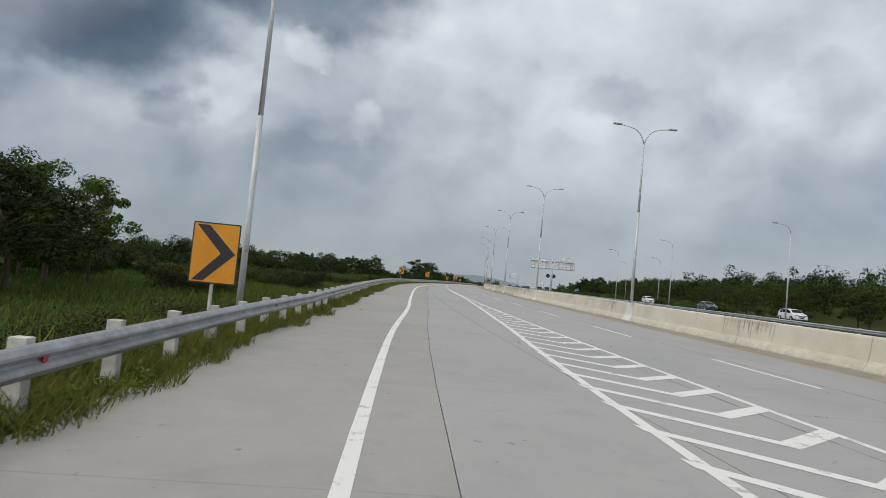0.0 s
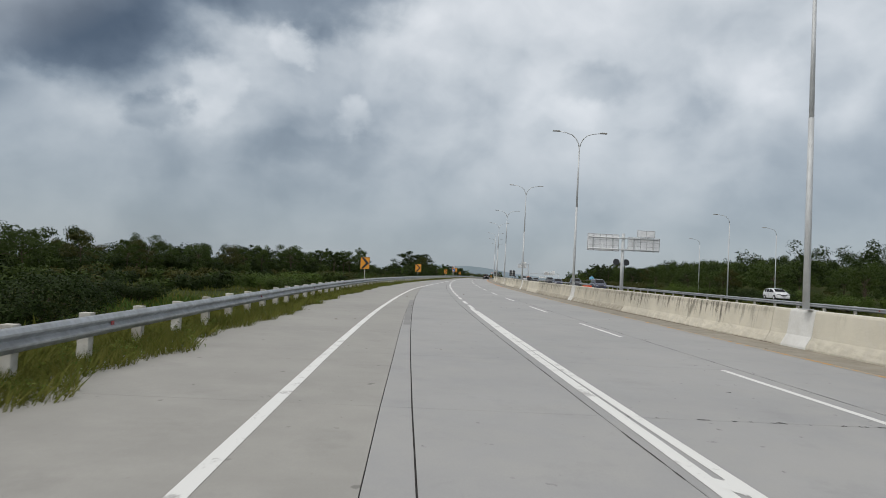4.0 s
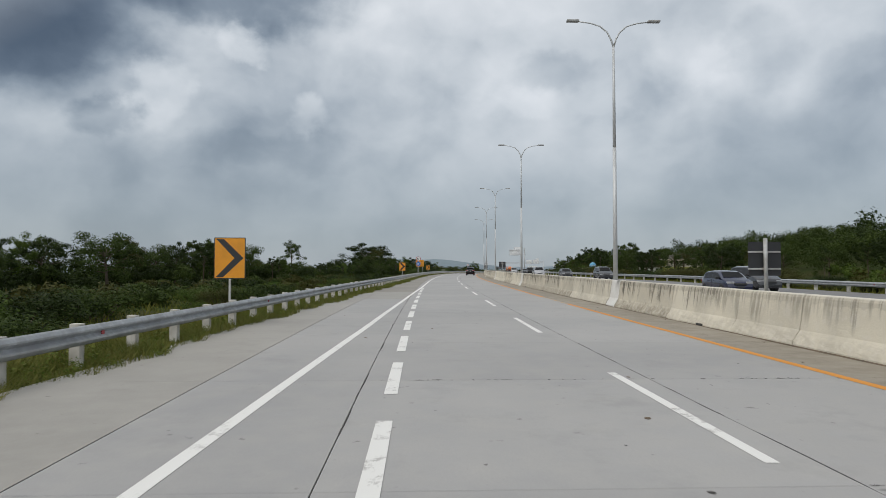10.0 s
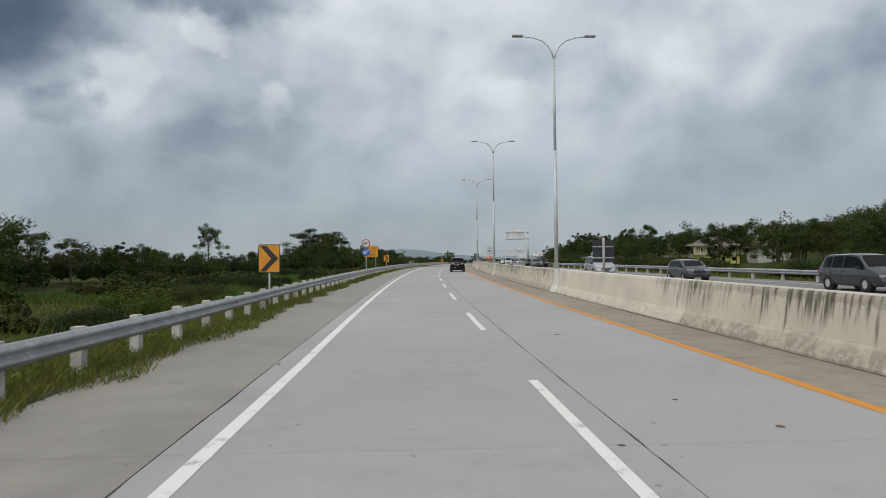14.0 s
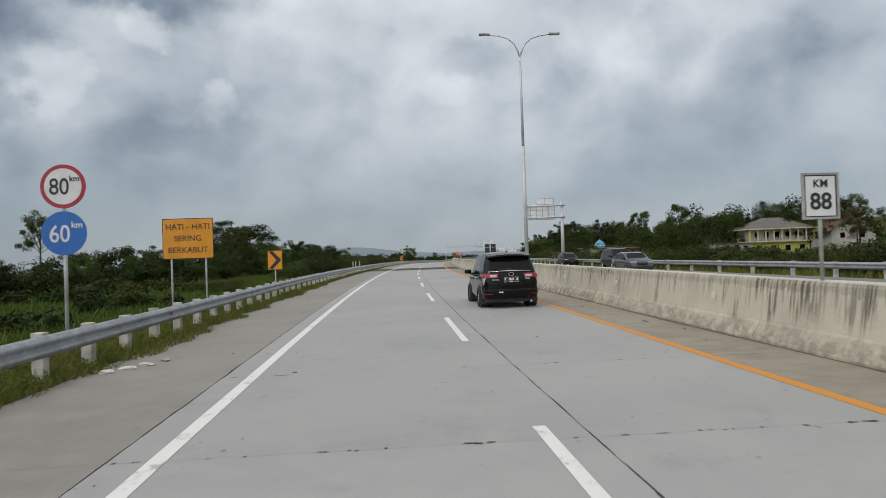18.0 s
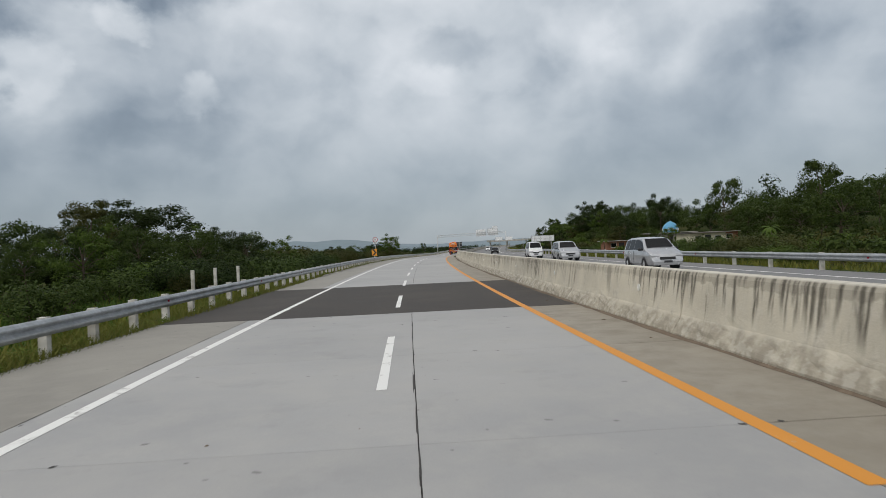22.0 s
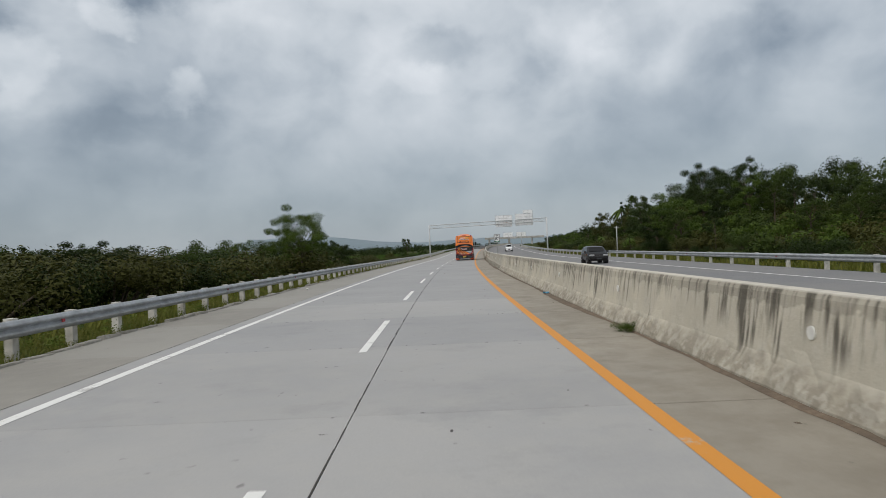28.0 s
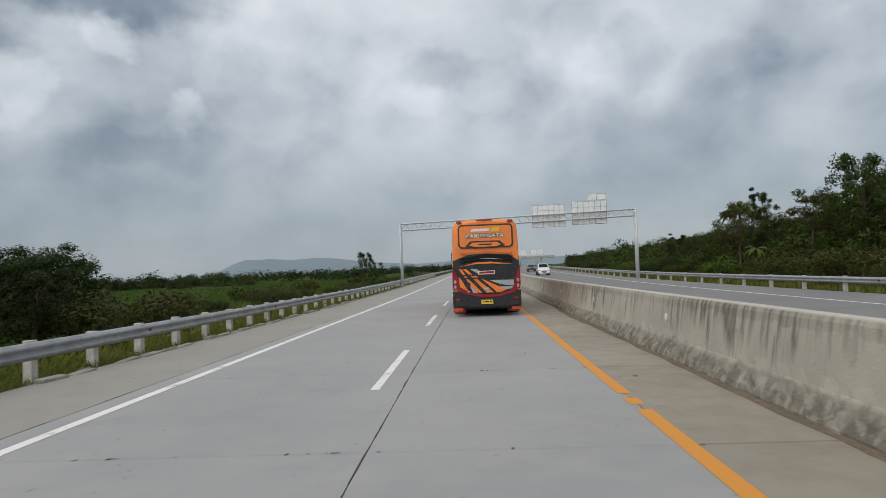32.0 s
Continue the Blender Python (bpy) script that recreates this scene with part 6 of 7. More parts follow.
def car(style, paint, m, label):
    top, belt, width, r, axles = STYLES[style]
    length, w = top[-1][0], width / 2
    c = empty("car", m, label, "car" if style != "van" else "van", "oncoming cars")

    def ring(y, zt):
        f = min(y, length - y) / 0.5
        ww = w * (0.90 + 0.10 * min(f, 1) ** 0.6)
        b = min(belt, zt - 0.06)
        wt = ww * 0.975 - max(zt - b - 0.06, 0) * 0.30
        zb = 0.24 + 0.10 * max(0, 1 - f)
        return [(ww * 0.90, zb), (ww * 0.99, zb + 0.14), (ww, 0.5 * (zb + b) + 0.06), (ww * 0.985, b), (wt, zt - 0.05), (wt * 0.82, zt), (0.0, zt + 0.012)]

    rings = [(y, ring(y, z)) for y, z in top]
    bm = bmesh.new()
    rows = []
    for y, p in rings:
        pts = p + [(-x, z) for x, z in p[-2::-1]]
        rows.append([bm.verts.new((x, y, z)) for x, z in pts])
    for a, b in zip(rows[:-1], rows[1:]):
        for i in range(len(a)):
            bm.faces.new((a[i], a[(i + 1) % len(a)], b[(i + 1) % len(a)], b[i]))
    bm.faces.new(rows[0][::-1])
    bm.faces.new(rows[-1])
    body = part("body", bm, paint, c, smooth=False)
    me = body.data
    me.shade_smooth()
    me.set_sharp_from_angle(angle=radians(28))

    def surf(y, i, f):
        ys = [q[0] for q in rings]
        a = [np.interp(y, ys, [q[1][i][k] for q in rings]) for k in (0, 1)]
        b = [np.interp(y, ys, [q[1][i + 1][k] for q in rings]) for k in (0, 1)]
        return a[0] + (b[0] - a[0]) * f, a[1] + (b[1] - a[1]) * f

    tops = [y for y, z in top]
    roof_a, roof_b = tops[3], tops[7]
    glass_a, glass_b = roof_a + 0.02, tops[8] - 0.18
    cuts = [glass_a, glass_a + (roof_b - roof_a) * 0.27, roof_a + (roof_b - roof_a) * 0.60, glass_b]
    for side in (-1, 1):
        for a, b in zip(cuts[:-1], cuts[1:]):
            bm = bmesh.new()
            grid = []
            for y in np.linspace(a + 0.035, b - 0.035, 5):
                zc = np.interp(y, tops, [q[1] for q in top])
                hi = 0.90 if zc - belt > 0.3 else 0.7
                grid.append([bm.verts.new((side * (surf(y, 3, f)[0] + 0.008), y, surf(y, 3, f)[1])) for f in (0.10, 0.5, hi)])
            for p, q in zip(grid[:-1], grid[1:]):
                for k in range(2):
                    bm.faces.new((p[k], p[k + 1], q[k + 1], q[k]))
            part("side_window", bm, BLACK_GLASS, c, "dark tinted side window")
        bm = bmesh.new()
        mx, my, mz = side * (w + 0.10), glass_b - 0.20, belt + 0.08
        box(bm, mx - 0.11, mx + 0.09, my - 0.06, my + 0.06, mz - 0.07, mz + 0.08, 0.03)
        part("mirror", bm, PLASTIC, c)
        for y in axles:
            bm = bmesh.new()
            tube(bm, (side * (w - 0.30), y, r), (side * (w + 0.004), y, r), r * 1.07, r * 1.17, 26)
            part("wheel_arch", bm, PLASTIC, c)
            wheel(c, side * (w - 0.062), y, r, 0.21, side)
        for y in (cuts[1] + 0.10, cuts[2] + 0.10):
            bm = bmesh.new()
            box(bm, min(side * (w - 0.01), side * (w + 0.03)), max(side * (w - 0.01), side * (w + 0.03)), y, y + 0.19, belt - 0.12, belt - 0.085, 0.01)
            part("door_handle", bm, paint, c)
        for y in (cuts[1], cuts[2]):
            bm = bmesh.new()
            box(bm, min(side * (w - 0.02), side * (w + 0.004)), max(side * (w - 0.02), side * (w + 0.004)), y - 0.005, y + 0.005, 0.42, belt - 0.02)
            part("door_seam", bm, PLASTIC, c)
        bm = bmesh.new()
        yh = tops[-2] - 0.10
        box(bm, min(side * (w - 0.48), side * (w - 0.05)), max(side * (w - 0.48), side * (w - 0.05)), yh - 0.05, yh + 0.16, 0.66, 0.80, 0.03)
        part("headlamp", bm, CLEAR_LAMP, c)
        zl = belt - 0.10
        bm = bmesh.new()
        box(bm, min(side * (w - 0.06), side * (w - 0.3)), max(side * (w - 0.06), side * (w - 0.3)), -0.015, 0.20, zl - 0.08, zl + 0.07, 0.02)
        part("tail_lamp", bm, RED_LAMP, c, "red tail lamp")

    def glazing(name, ya, za, yb, zb, wa, wb, lift):
        bm = bmesh.new()
        rows = []
        for f in (0.06, 0.5, 0.94):
            y, z, hw = ya + (yb - ya) * f, za + (zb - za) * f, wa + (wb - wa) * f
            rows.append([bm.verts.new((hw * g, y + lift[0], z + lift[1] + 0.012 * (1 - abs(g)))) for g in (-1, -0.5, 0, 0.5, 1)])
        for p, q in zip(rows[:-1], rows[1:]):
            for k in range(4):
                bm.faces.new((p[k], p[k + 1], q[k + 1], q[k]))
        part(name, bm, BLACK_GLASS, c, "dark tinted glass")

    glazing("rear_window", tops[2], top[2][1], tops[3], top[3][1], w * 0.80, w * 0.66, (-0.022, 0.012))
    glazing("windscreen", tops[8], top[8][1], tops[7], top[7][1], w * 0.80, w * 0.66, (0.014, 0.022))
    bm = bmesh.new()
    box(bm, -w * 0.86, w * 0.86, -0.06, 0.14, 0.30, 0.60, 0.05)
    part("bumper", bm, paint, c, "rear bumper")
    bm = bmesh.new()
    box(bm, -w * 0.84, w * 0.84, length - 0.14, length + 0.05, 0.26, 0.50, 0.04)
    part("bumper", bm, paint, c, "front bumper")
    bm = bmesh.new()
    box(bm, -w * 0.45, w * 0.45, length - 0.06, length + 0.03, 0.56, 0.70, 0.02)
    part("grille", bm, PLASTIC, c, "dark grille")
    bm = bmesh.new()
    box(bm, -0.22, 0.22, length + 0.05, length + 0.065, 0.40, 0.51)
    part("number_plate", bm, SIGN_BLACK, c)
    return c


def people_carrier(paint, m, label):
    """The car that overtakes close by: a lofted lower body, a glazed cabin on it, and patches that follow the body's skin."""
    c = empty("car", m, label, "car")
    # the skirt line in plan, from the middle of the tail round to the middle of the nose
    plan = np.array([(0, 0.0), (0.30, 0.004), (0.55, 0.015), (0.72, 0.045), (0.82, 0.10), (0.875, 0.19), (0.90, 0.34), (0.912, 0.60), (0.915, 0.92), (0.915, 1.5),
                     (0.915, 2.1), (0.915, 2.8), (0.912, 3.4), (0.905, 3.75), (0.89, 4.05), (0.86, 4.3), (0.80, 4.48), (0.68, 4.62), (0.45, 4.70), (0.2, 4.728), (0, 4.735)])
    run = np.concatenate([[0], np.cumsum(np.linalg.norm(np.diff(plan, axis=0), axis=1))])

    def belt(y):
        return np.interp(y, (0, 0.3, 1.0, 2.5, 3.4, 3.8, 4.3, 4.6, 4.735), (1.13, 1.13, 1.10, 1.06, 1.03, 1.0, 0.93, 0.84, 0.74))

    def skin(d, f, lift=0.0):
        """A point of the body's side, d metres round the plan and f of the way from sill to belt."""
        x, y = np.interp(d, run, plan[:, 0]), np.interp(d, run, plan[:, 1])
        z0 = 0.25 + 0.06 * smooth01((0.5 - min(y, 4.735 - y)) / 0.5)
        z = z0 + (belt(y) - z0) * f
        k = np.interp(f, (0, 0.10, 0.25, 0.42, 0.50, 0.66, 0.85, 0.93, 1.0), (0.93, 0.975, 1.0, 0.995, 0.985, 0.995, 0.985, 0.965, 0.925))
        tail = float(smooth01((0.45 - y) / 0.45))
        dy = np.interp(f, (0, 0.10, 0.30, 0.345, 0.36, 0.60, 0.85, 1.0), (0.03, -0.035, -0.06, -0.05, -0.005, 0.0, 0.025, 0.06)) * tail
        nose = float(smooth01((y - 4.25) / 0.45))
        dy = dy + np.interp(f, (0, 0.3, 0.6, 1.0), (-0.04, 0.03, 0.02, -0.14)) * nose
        out = np.array((math.copysign(1, x) if x > 0.2 else x / 0.2, -tail if x < 0.8 else 0.0))
        return (x * k + lift * out[0] * (0.3 if x < 0.7 and y < 0.3 else 1), y + dy + lift * out[1], z)

    def skin_part(name, mat, d0, d1, f0, f1, side, lift=0.0, nd=8, nf=4, text="", parent=None, taper=None):
        bm = bmesh.new()
        rows = []
        for i in range(nd + 1):
            g = i / nd
            hi = f1 if taper is None else f0 + (f1 - f0) * taper(g)
            lo = f0
            if taper is not None and f1 < f0:
                lo, hi = f0, f0 + (f1 - f0) * taper(g)
            rows.append([bm.verts.new((side * p[0], p[1], p[2])) for p in (skin(d0 + (d1 - d0) * g, lo + (hi - lo) * k / nf, lift) for k in range(nf + 1))])
        for p, q in zip(rows[:-1], rows[1:]):
            for k in range(nf):
                bm.faces.new((p[k], p[k + 1], q[k + 1], q[k]))
        bmesh.ops.remove_doubles(bm, verts=bm.verts, dist=1e-5)
        ob = part(name, bm, mat, parent or c, text, smooth=True)
        return ob

    full = float(run[-1])
    bm = bmesh.new()
    rows = []
    fs = (0, 0.05, 0.10, 0.18, 0.25, 0.30, 0.345, 0.36, 0.42, 0.50, 0.58, 0.66, 0.76, 0.85, 0.93, 0.97, 1.0)
    ds = np.concatenate([np.linspace(0, 1.3, 18), np.linspace(1.5, full - 1.3, 22), np.linspace(full - 1.15, full, 14)])
    for d in ds:
        left = [skin(d, f) for f in fs]
        edge = left[-1]
        deck = [(edge[0] * g, edge[1], edge[2] + 0.05 * (1 - g * g)) for g in (0.8, 0.5, 0.25)]
        half = left + deck + [(0.0, edge[1], edge[2] + 0.05)]
        pts = half + [(-x, y, z) for x, y, z in half[-2::-1]]
        rows.append([bm.verts.new(p) for p in pts])
    for p, q in zip(rows[:-1], rows[1:]):
        for i in range(len(p)):
            bm.faces.new((p[i], p[(i + 1) % len(p)], q[(i + 1) % len(p)], q[i]))
    bmesh.ops.remove_doubles(bm, verts=bm.verts, dist=1e-4)
    body = part("body", bm, paint, c, "glossy black bodywork", smooth=True)
    body.data.set_sharp_from_angle(angle=radians(42))

    # the cabin: half width at the belt, y at the belt, y at the roof
    cab = np.array([(0, 0.06, 0.40), (0.35, 0.065, 0.40), (0.62, 0.085, 0.405), (0.70, 0.105, 0.41), (0.78, 0.17, 0.45), (0.835, 0.30, 0.52), (0.852, 0.42, 0.62), (0.862, 1.30, 1.38), (0.862, 1.42, 1.46),
                    (0.862, 2.38, 2.30), (0.862, 2.47, 2.38), (0.855, 3.28, 2.70), (0.845, 3.45, 2.76), (0.79, 3.62, 2.82), (0.72, 3.70, 2.85), (0.4, 3.82, 2.90), (0, 3.86, 2.92)])
    roof_z = lambda y: np.interp(y, (0.40, 0.8, 1.4, 2.1, 2.6, 2.92), (1.70, 1.742, 1.762, 1.758, 1.725, 1.675))
    levels = (0.0, 0.13, 0.5, 0.84, 0.94, 1.0)

    def cabin(i, g):
        x, y0, y1 = cab[i]
        y = y0 + (y1 - y0) * g
        zb = belt(y0) - 0.01
        z = zb + (roof_z(y1) - zb) * g
        k = np.interp(g, (0, 0.5, 0.84, 0.94, 1.0), (1.0, 0.925, 0.845, 0.81, 0.77))
        return (x * k, y, z)

    PANES = {"rear_window": range(0, 3), "quarter_window": range(6, 7), "rear_side_window": range(8, 9), "front_side_window": range(10, 11), "windscreen": range(14, 16)}
    glass_of = {i: n for n, r in PANES.items() for i in r}
    shells = {}
    for side in (-1, 1):
        for i in range(len(cab) - 1):
            for k in range(len(levels) - 1):
                name = glass_of.get(i) if 0 < k < 4 else None
                if name and "side" not in name and "quarter" not in name:
                    tag = (name, 0)
                else:
                    tag = (name, side if name else 0)
                q = [cabin(i, levels[k]), cabin(i + 1, levels[k]), cabin(i + 1, levels[k + 1]), cabin(i, levels[k + 1])]
                shells.setdefault(tag, []).append([(side * x, y, z) for x, y, z in q])
    rim = [cabin(i, 1.0) for i in range(len(cab))]
    for a, b in zip(rim[:-1], rim[1:]):
        across = (-1, -0.8, -0.5, 0, 0.5, 0.8, 1)
        for g, h in zip(across[:-1], across[1:]):
            shells.setdefault((None, 0), []).append([(a[0] * g, a[1], a[2] + 0.045 * (1 - g * g)), (a[0] * h, a[1], a[2] + 0.045 * (1 - h * h)), (b[0] * h, b[1], b[2] + 0.045 * (1 - h * h)), (b[0] * g, b[1], b[2] + 0.045 * (1 - g * g))])
    for (name, _), quads in shells.items():
        bm = bmesh.new()
        for q in quads:
            bm.faces.new([bm.verts.new(p) for p in q])
        bmesh.ops.remove_doubles(bm, verts=bm.verts, dist=1e-4)
        ob = part(name or "cabin_shell", bm, BLACK_GLASS if name else paint, c, "dark tinted glass" if name else "black roof and pillars", smooth=True)
        ob.data.set_sharp_from_angle(angle=radians(35))

    for side in (-1, 1):
        for y in (0.94, 3.69):
            bm = bmesh.new()
            tube(bm, (side * 0.60, y, 0.335), (side * 0.917, y, 0.335), 0.39, 0.405, 32)
            part("wheel_arch", bm, PLASTIC, c, "dark wheel arch")
            wheel(c, side * 0.849, y, 0.335, 0.215, side, 10)
            bm = bmesh.new()
            box(bm, side * 0.80 - 0.10, side * 0.80 + 0.10, y - 0.45, y - 0.43, 0.14, 0.34, 0.005)
            part("mud_flap", bm, PLASTIC, c)
        # mirror on its stalk
        bm = bmesh.new()
        box(bm, side * 1.02 - 0.12, side * 1.02 + 0.12, 3.05, 3.20, 1.06, 1.21, 0.05)
        mirror = part("mirror", bm, paint, c, "rounded black door mirror", smooth=True)
        bm = bmesh.new()
        box(bm, side * 0.90 - 0.07, side * 0.90 + 0.07, 3.10, 3.16, 1.03, 1.09, 0.015)
        part("stalk", bm, PLASTIC, mirror)
        for y in (1.55, 2.52):
            bm = bmesh.new()
            pipe(bm, [(side * 0.90, y, 0.945), (side * 0.935, y + 0.02, 0.95), (side * 0.94, y + 0.10, 0.952), (side * 0.935, y + 0.18, 0.95), (side * 0.90, y + 0.20, 0.945)], [0.016, 0.019, 0.019, 0.019, 0.016], 8)
            part("door_handle", bm, CHROME, c, "chrome door handle", smooth=True)
        for y in (1.36, 2.42, 3.38):
            d = float(np.interp(y, plan[:, 1], run))
            skin_part("door_seam", TYRE, d - 0.005, d + 0.005, 0.12, 0.99, side, 0.002, 1, 8)
        d = [float(np.interp(y, plan[:, 1], run)) for y in (0.42, 3.4)]
        skin_part("waist_strip", PLASTIC, d[0], d[1], 0.955, 0.985, side, 0.004, 14, 1)
        # tail lamps wrap the corner
        lamp = skin_part("tail_lamp", RED_LAMP, 0.42, 1.16, 0.80, 0.965, side, 0.014, 14, 3, "red tail lamp wrapping the corner")
        skin_part("lamp_insert", CLEAR_LAMP, 0.46, 0.68, 0.83, 0.92, side, 0.019, 4, 2, "clear lamp insert", lamp)
        skin_part("lamp_rib", SIGN_RED, 0.80, 0.815, 0.80, 0.965, side, 0.019, 1, 2, "", lamp)
        skin_part("reversing_lamp", CLEAR_LAMP, 0.80, 1.06, 0.795, 0.50, side, 0.012, 10, 3, "clear pointed lamp", None, lambda g: max(0.03, 1 - abs(g - 0.35) / (0.35 if g < 0.35 else 0.65)))
        skin_part("reflector", RED_LENS, 0.62, 0.94, 0.165, 0.195, side, 0.008, 6, 1, "red bumper reflector")
        skin_part("headlamp", CLEAR_LAMP, full - 1.0, full - 0.42, 0.72, 0.90, side, 0.010, 10, 3, "clear headlamp")
    skin_part("bumper_seam", TYRE, 0.0, 1.0, 0.346, 0.356, 1, 0.003, 14, 1)
    skin_part("bumper_seam", TYRE, 0.0, 1.0, 0.346, 0.356, -1, 0.003, 14, 1)
    # spoiler over the rear window
    bm = bmesh.new()
    prof = [(0.17, 1.655), (0.18, 1.705), (0.42, 1.752), (0.66, 1.778), (0.66, 1.74), (0.40, 1.69), (0.28, 1.635)]
    rows = []
    for x, dy in ((-0.70, 0.16), (-0.66, 0.05), (-0.4, 0.0), (0, -0.02), (0.4, 0.0), (0.66, 0.05), (0.70, 0.16)):
        rows.append([bm.verts.new((x, y + dy * (0.66 - y) / 0.42, z - 0.06 * (x / 0.68) ** 2)) for y, z in prof])
    for p, q in zip(rows[:-1], rows[1:]):
        for i in range(len(p)):
            bm.faces.new((p[i], p[(i + 1) % len(p)], q[(i + 1) % len(p)], q[i]))
    bm.faces.new(rows[0])
    bm.faces.new(rows[-1][::-1])
    sp = part("roof_spoiler", bm, paint, c, "black roof spoiler", smooth=True)
    sp.data.set_sharp_from_angle(angle=radians(40))
    bm = bmesh.new()
    box(bm, -0.14, 0.14, 0.145, 0.20, 1.675, 1.69, 0.003)
    part("brake_lamp", bm, RED_LAMP, sp)
    bm = bmesh.new()
    pipe(bm, [(-0.66, 0.065, 1.165), (-0.3, 0.035, 1.178), (0, 0.028, 1.182), (0.3, 0.035, 1.178), (0.66, 0.065, 1.165)], [0.009, 0.015, 0.018, 0.015, 0.009], 8)
    part("chrome_strip", bm, CHROME, c, "chrome strip across the tailgate", smooth=True)
    bm = bmesh.new()
    ring = [bm.verts.new((math.cos(a) * 0.088 * r, -0.018, 1.075 + math.sin(a) * 0.062 * r)) for r in (1.0, 0.80) for a in np.linspace(0, math.tau, 28, endpoint=False)]
    for i in range(28):
        bm.faces.new((ring[i], ring[(i + 1) % 28], ring[28 + (i + 1) % 28], ring[28 + i]))
    part("emblem", bm, CHROME, c, "plain oval chrome ring")
    p = finish("number_plate", plate(bmesh.new(), rounded(0.47, 0.175, 0.012, 3, 0, 0.905), -0.028, 0.0), SIGN_BLACK, c, "black number plate in a thin pale rim")
    bm = bmesh.new()
    for x0, x1, z0, z1 in ((-0.225, 0.225, 0.979, 0.984), (-0.225, 0.225, 0.826, 0.831), (-0.227, -0.222, 0.831, 0.979), (0.222, 0.227, 0.831, 0.979)):
        box(bm, x0, x1, -0.031, -0.0282, z0, z1)
    part("plate_rim", bm, SIGN_WHITE, p)
    for x, ww, z, h in ((-0.185, 0.028, 0.92, 0.075), (-0.065, 0.022, 0.92, 0.075), (-0.025, 0.032, 0.92, 0.075), (0.018, 0.032, 0.92, 0.075), (0.060, 0.032, 0.92, 0.075), (0.155, 0.018, 0.92, 0.075), (0.190, 0.03, 0.92, 0.075), (0.0, 0.12, 0.85, 0.022)):
        bm = bmesh.new()
        plate(bm, rounded(ww, h, 0.006, 2, x, z), -0.031, -0.0282)
        part("plate_bar", bm, SIGN_WHITE, p)
    for x, z, ww, hh, y in ((-0.50, 0.905, 0.22, 0.032, -0.008), (0.52, 0.955, 0.16, 0.018, -0.008), (0.52, 0.915, 0.15, 0.030, -0.008), (-0.34, 0.515, 0.13, 0.042, -0.062)):
        bm = bmesh.new()
        plate(bm, rounded(ww, hh, 0.008, 2, x, z), y - 0.012, y + 0.03)
        part("badge", bm, SIGN_WHITE if z < 0.6 else CHROME, c, "plain bright badge")
    bm = bmesh.new()
    pipe(bm, [(0.0, 0.055, 1.225), (-0.12, 0.065, 1.25), (-0.45, 0.09, 1.275)], [0.022, 0.014, 0.007], 8)
    part("wiper", bm, PLASTIC, c, "black rear wiper")
    bm = bmesh.new()
    tube(bm, (0.60, -0.09, 0.22), (0.60, 0.3, 0.22), 0.038, 0.038, 14)
    part("exhaust", bm, CHROME, c)
    bm = bmesh.new()
    vs = [bm.verts.new(q) for q in ((-0.03, 0, -0.01), (0.03, 0, -0.01), (0.02, 0.22, -0.01), (-0.02, 0.22, -0.01), (-0.006, 0.02, 0.055), (0.006, 0.02, 0.055))]
    for q in ((0, 1, 2, 3), (0, 4, 5, 1), (1, 5, 2), (0, 3, 4), (3, 2, 5, 4)):
        bm.faces.new([vs[i] for i in q])
    fin = part("aerial", bm, PLASTIC, c, "shark fin aerial")
    fin.location = (0, 0.75, 1.785)
    bm = bmesh.new()
    box(bm, -0.40, 0.40, 4.70, 4.745, 0.60, 0.76, 0.02)
    part("grille", bm, PLASTIC, c, "dark grille")
    bm = bmesh.new()
    box(bm, -0.80, 0.80, 0.15, 4.5, 0.20, 0.34)
    part("underbody", bm, PLASTIC, c)
    bm = bmesh.new()
    plate(bm, rounded(0.06, 0.11, 0.004, 2, 0, 0), -0.004, 0.0)
    sticker = part("window_sticker", bm, SIGN_WHITE, c, "small pale sticker")
    sticker.matrix_basis = pose(-0.832, 1.62, 1.33, 0, 11, -90)
    return c


people_carrier(PAINTS["black"], at(302.6, 2.25, 0.0, 0), "glossy black people carrier with alloy wheels in the fast lane")
ONCOMING = ((100, 38.5, "hatch", "white"), (126, 38.5, "sedan", "grey"), (158, 38.5, "hatch", "white"), (204, 20.5, "mpv", "grey"), (180, 20.2, "mpv", "blue"), (198.5, 16.2, "hatch", "blue"),
            (279, 14.6, "mpv", "silver"), (262, 17.3, "hatch", "grey"), (247, 20.0, "mpv", "grey"), (335, 15.4, "sedan", "grey"), (345, 17.4, "mpv", "black"), (363, 17.2, "hatch", "black"),
            (386, 13.9, "mpv", "silver"), (410, 14.2, "mpv", "silver"), (424.5, 13.6, "van", "white"), (507, 13.8, "hatch", "black"), (622, 11.7, "mpv", "white"), (660, 12.5, "sedan", "grey"))
WORDS = {"white": "white", "silver": "silver", "blue": "dark blue", "grey": "dark grey", "black": "black"}
KINDS = {"mpv": "people carrier", "hatch": "hatchback", "sedan": "saloon car", "van": "minivan"}
for s, u, style, tone in ONCOMING:
    car(style, PAINTS[tone], at(s, u, 0.31 if u > 30 else 0.0, 180), f"{WORDS[tone]} {KINDS[style]} facing traffic on the opposite carriageway")


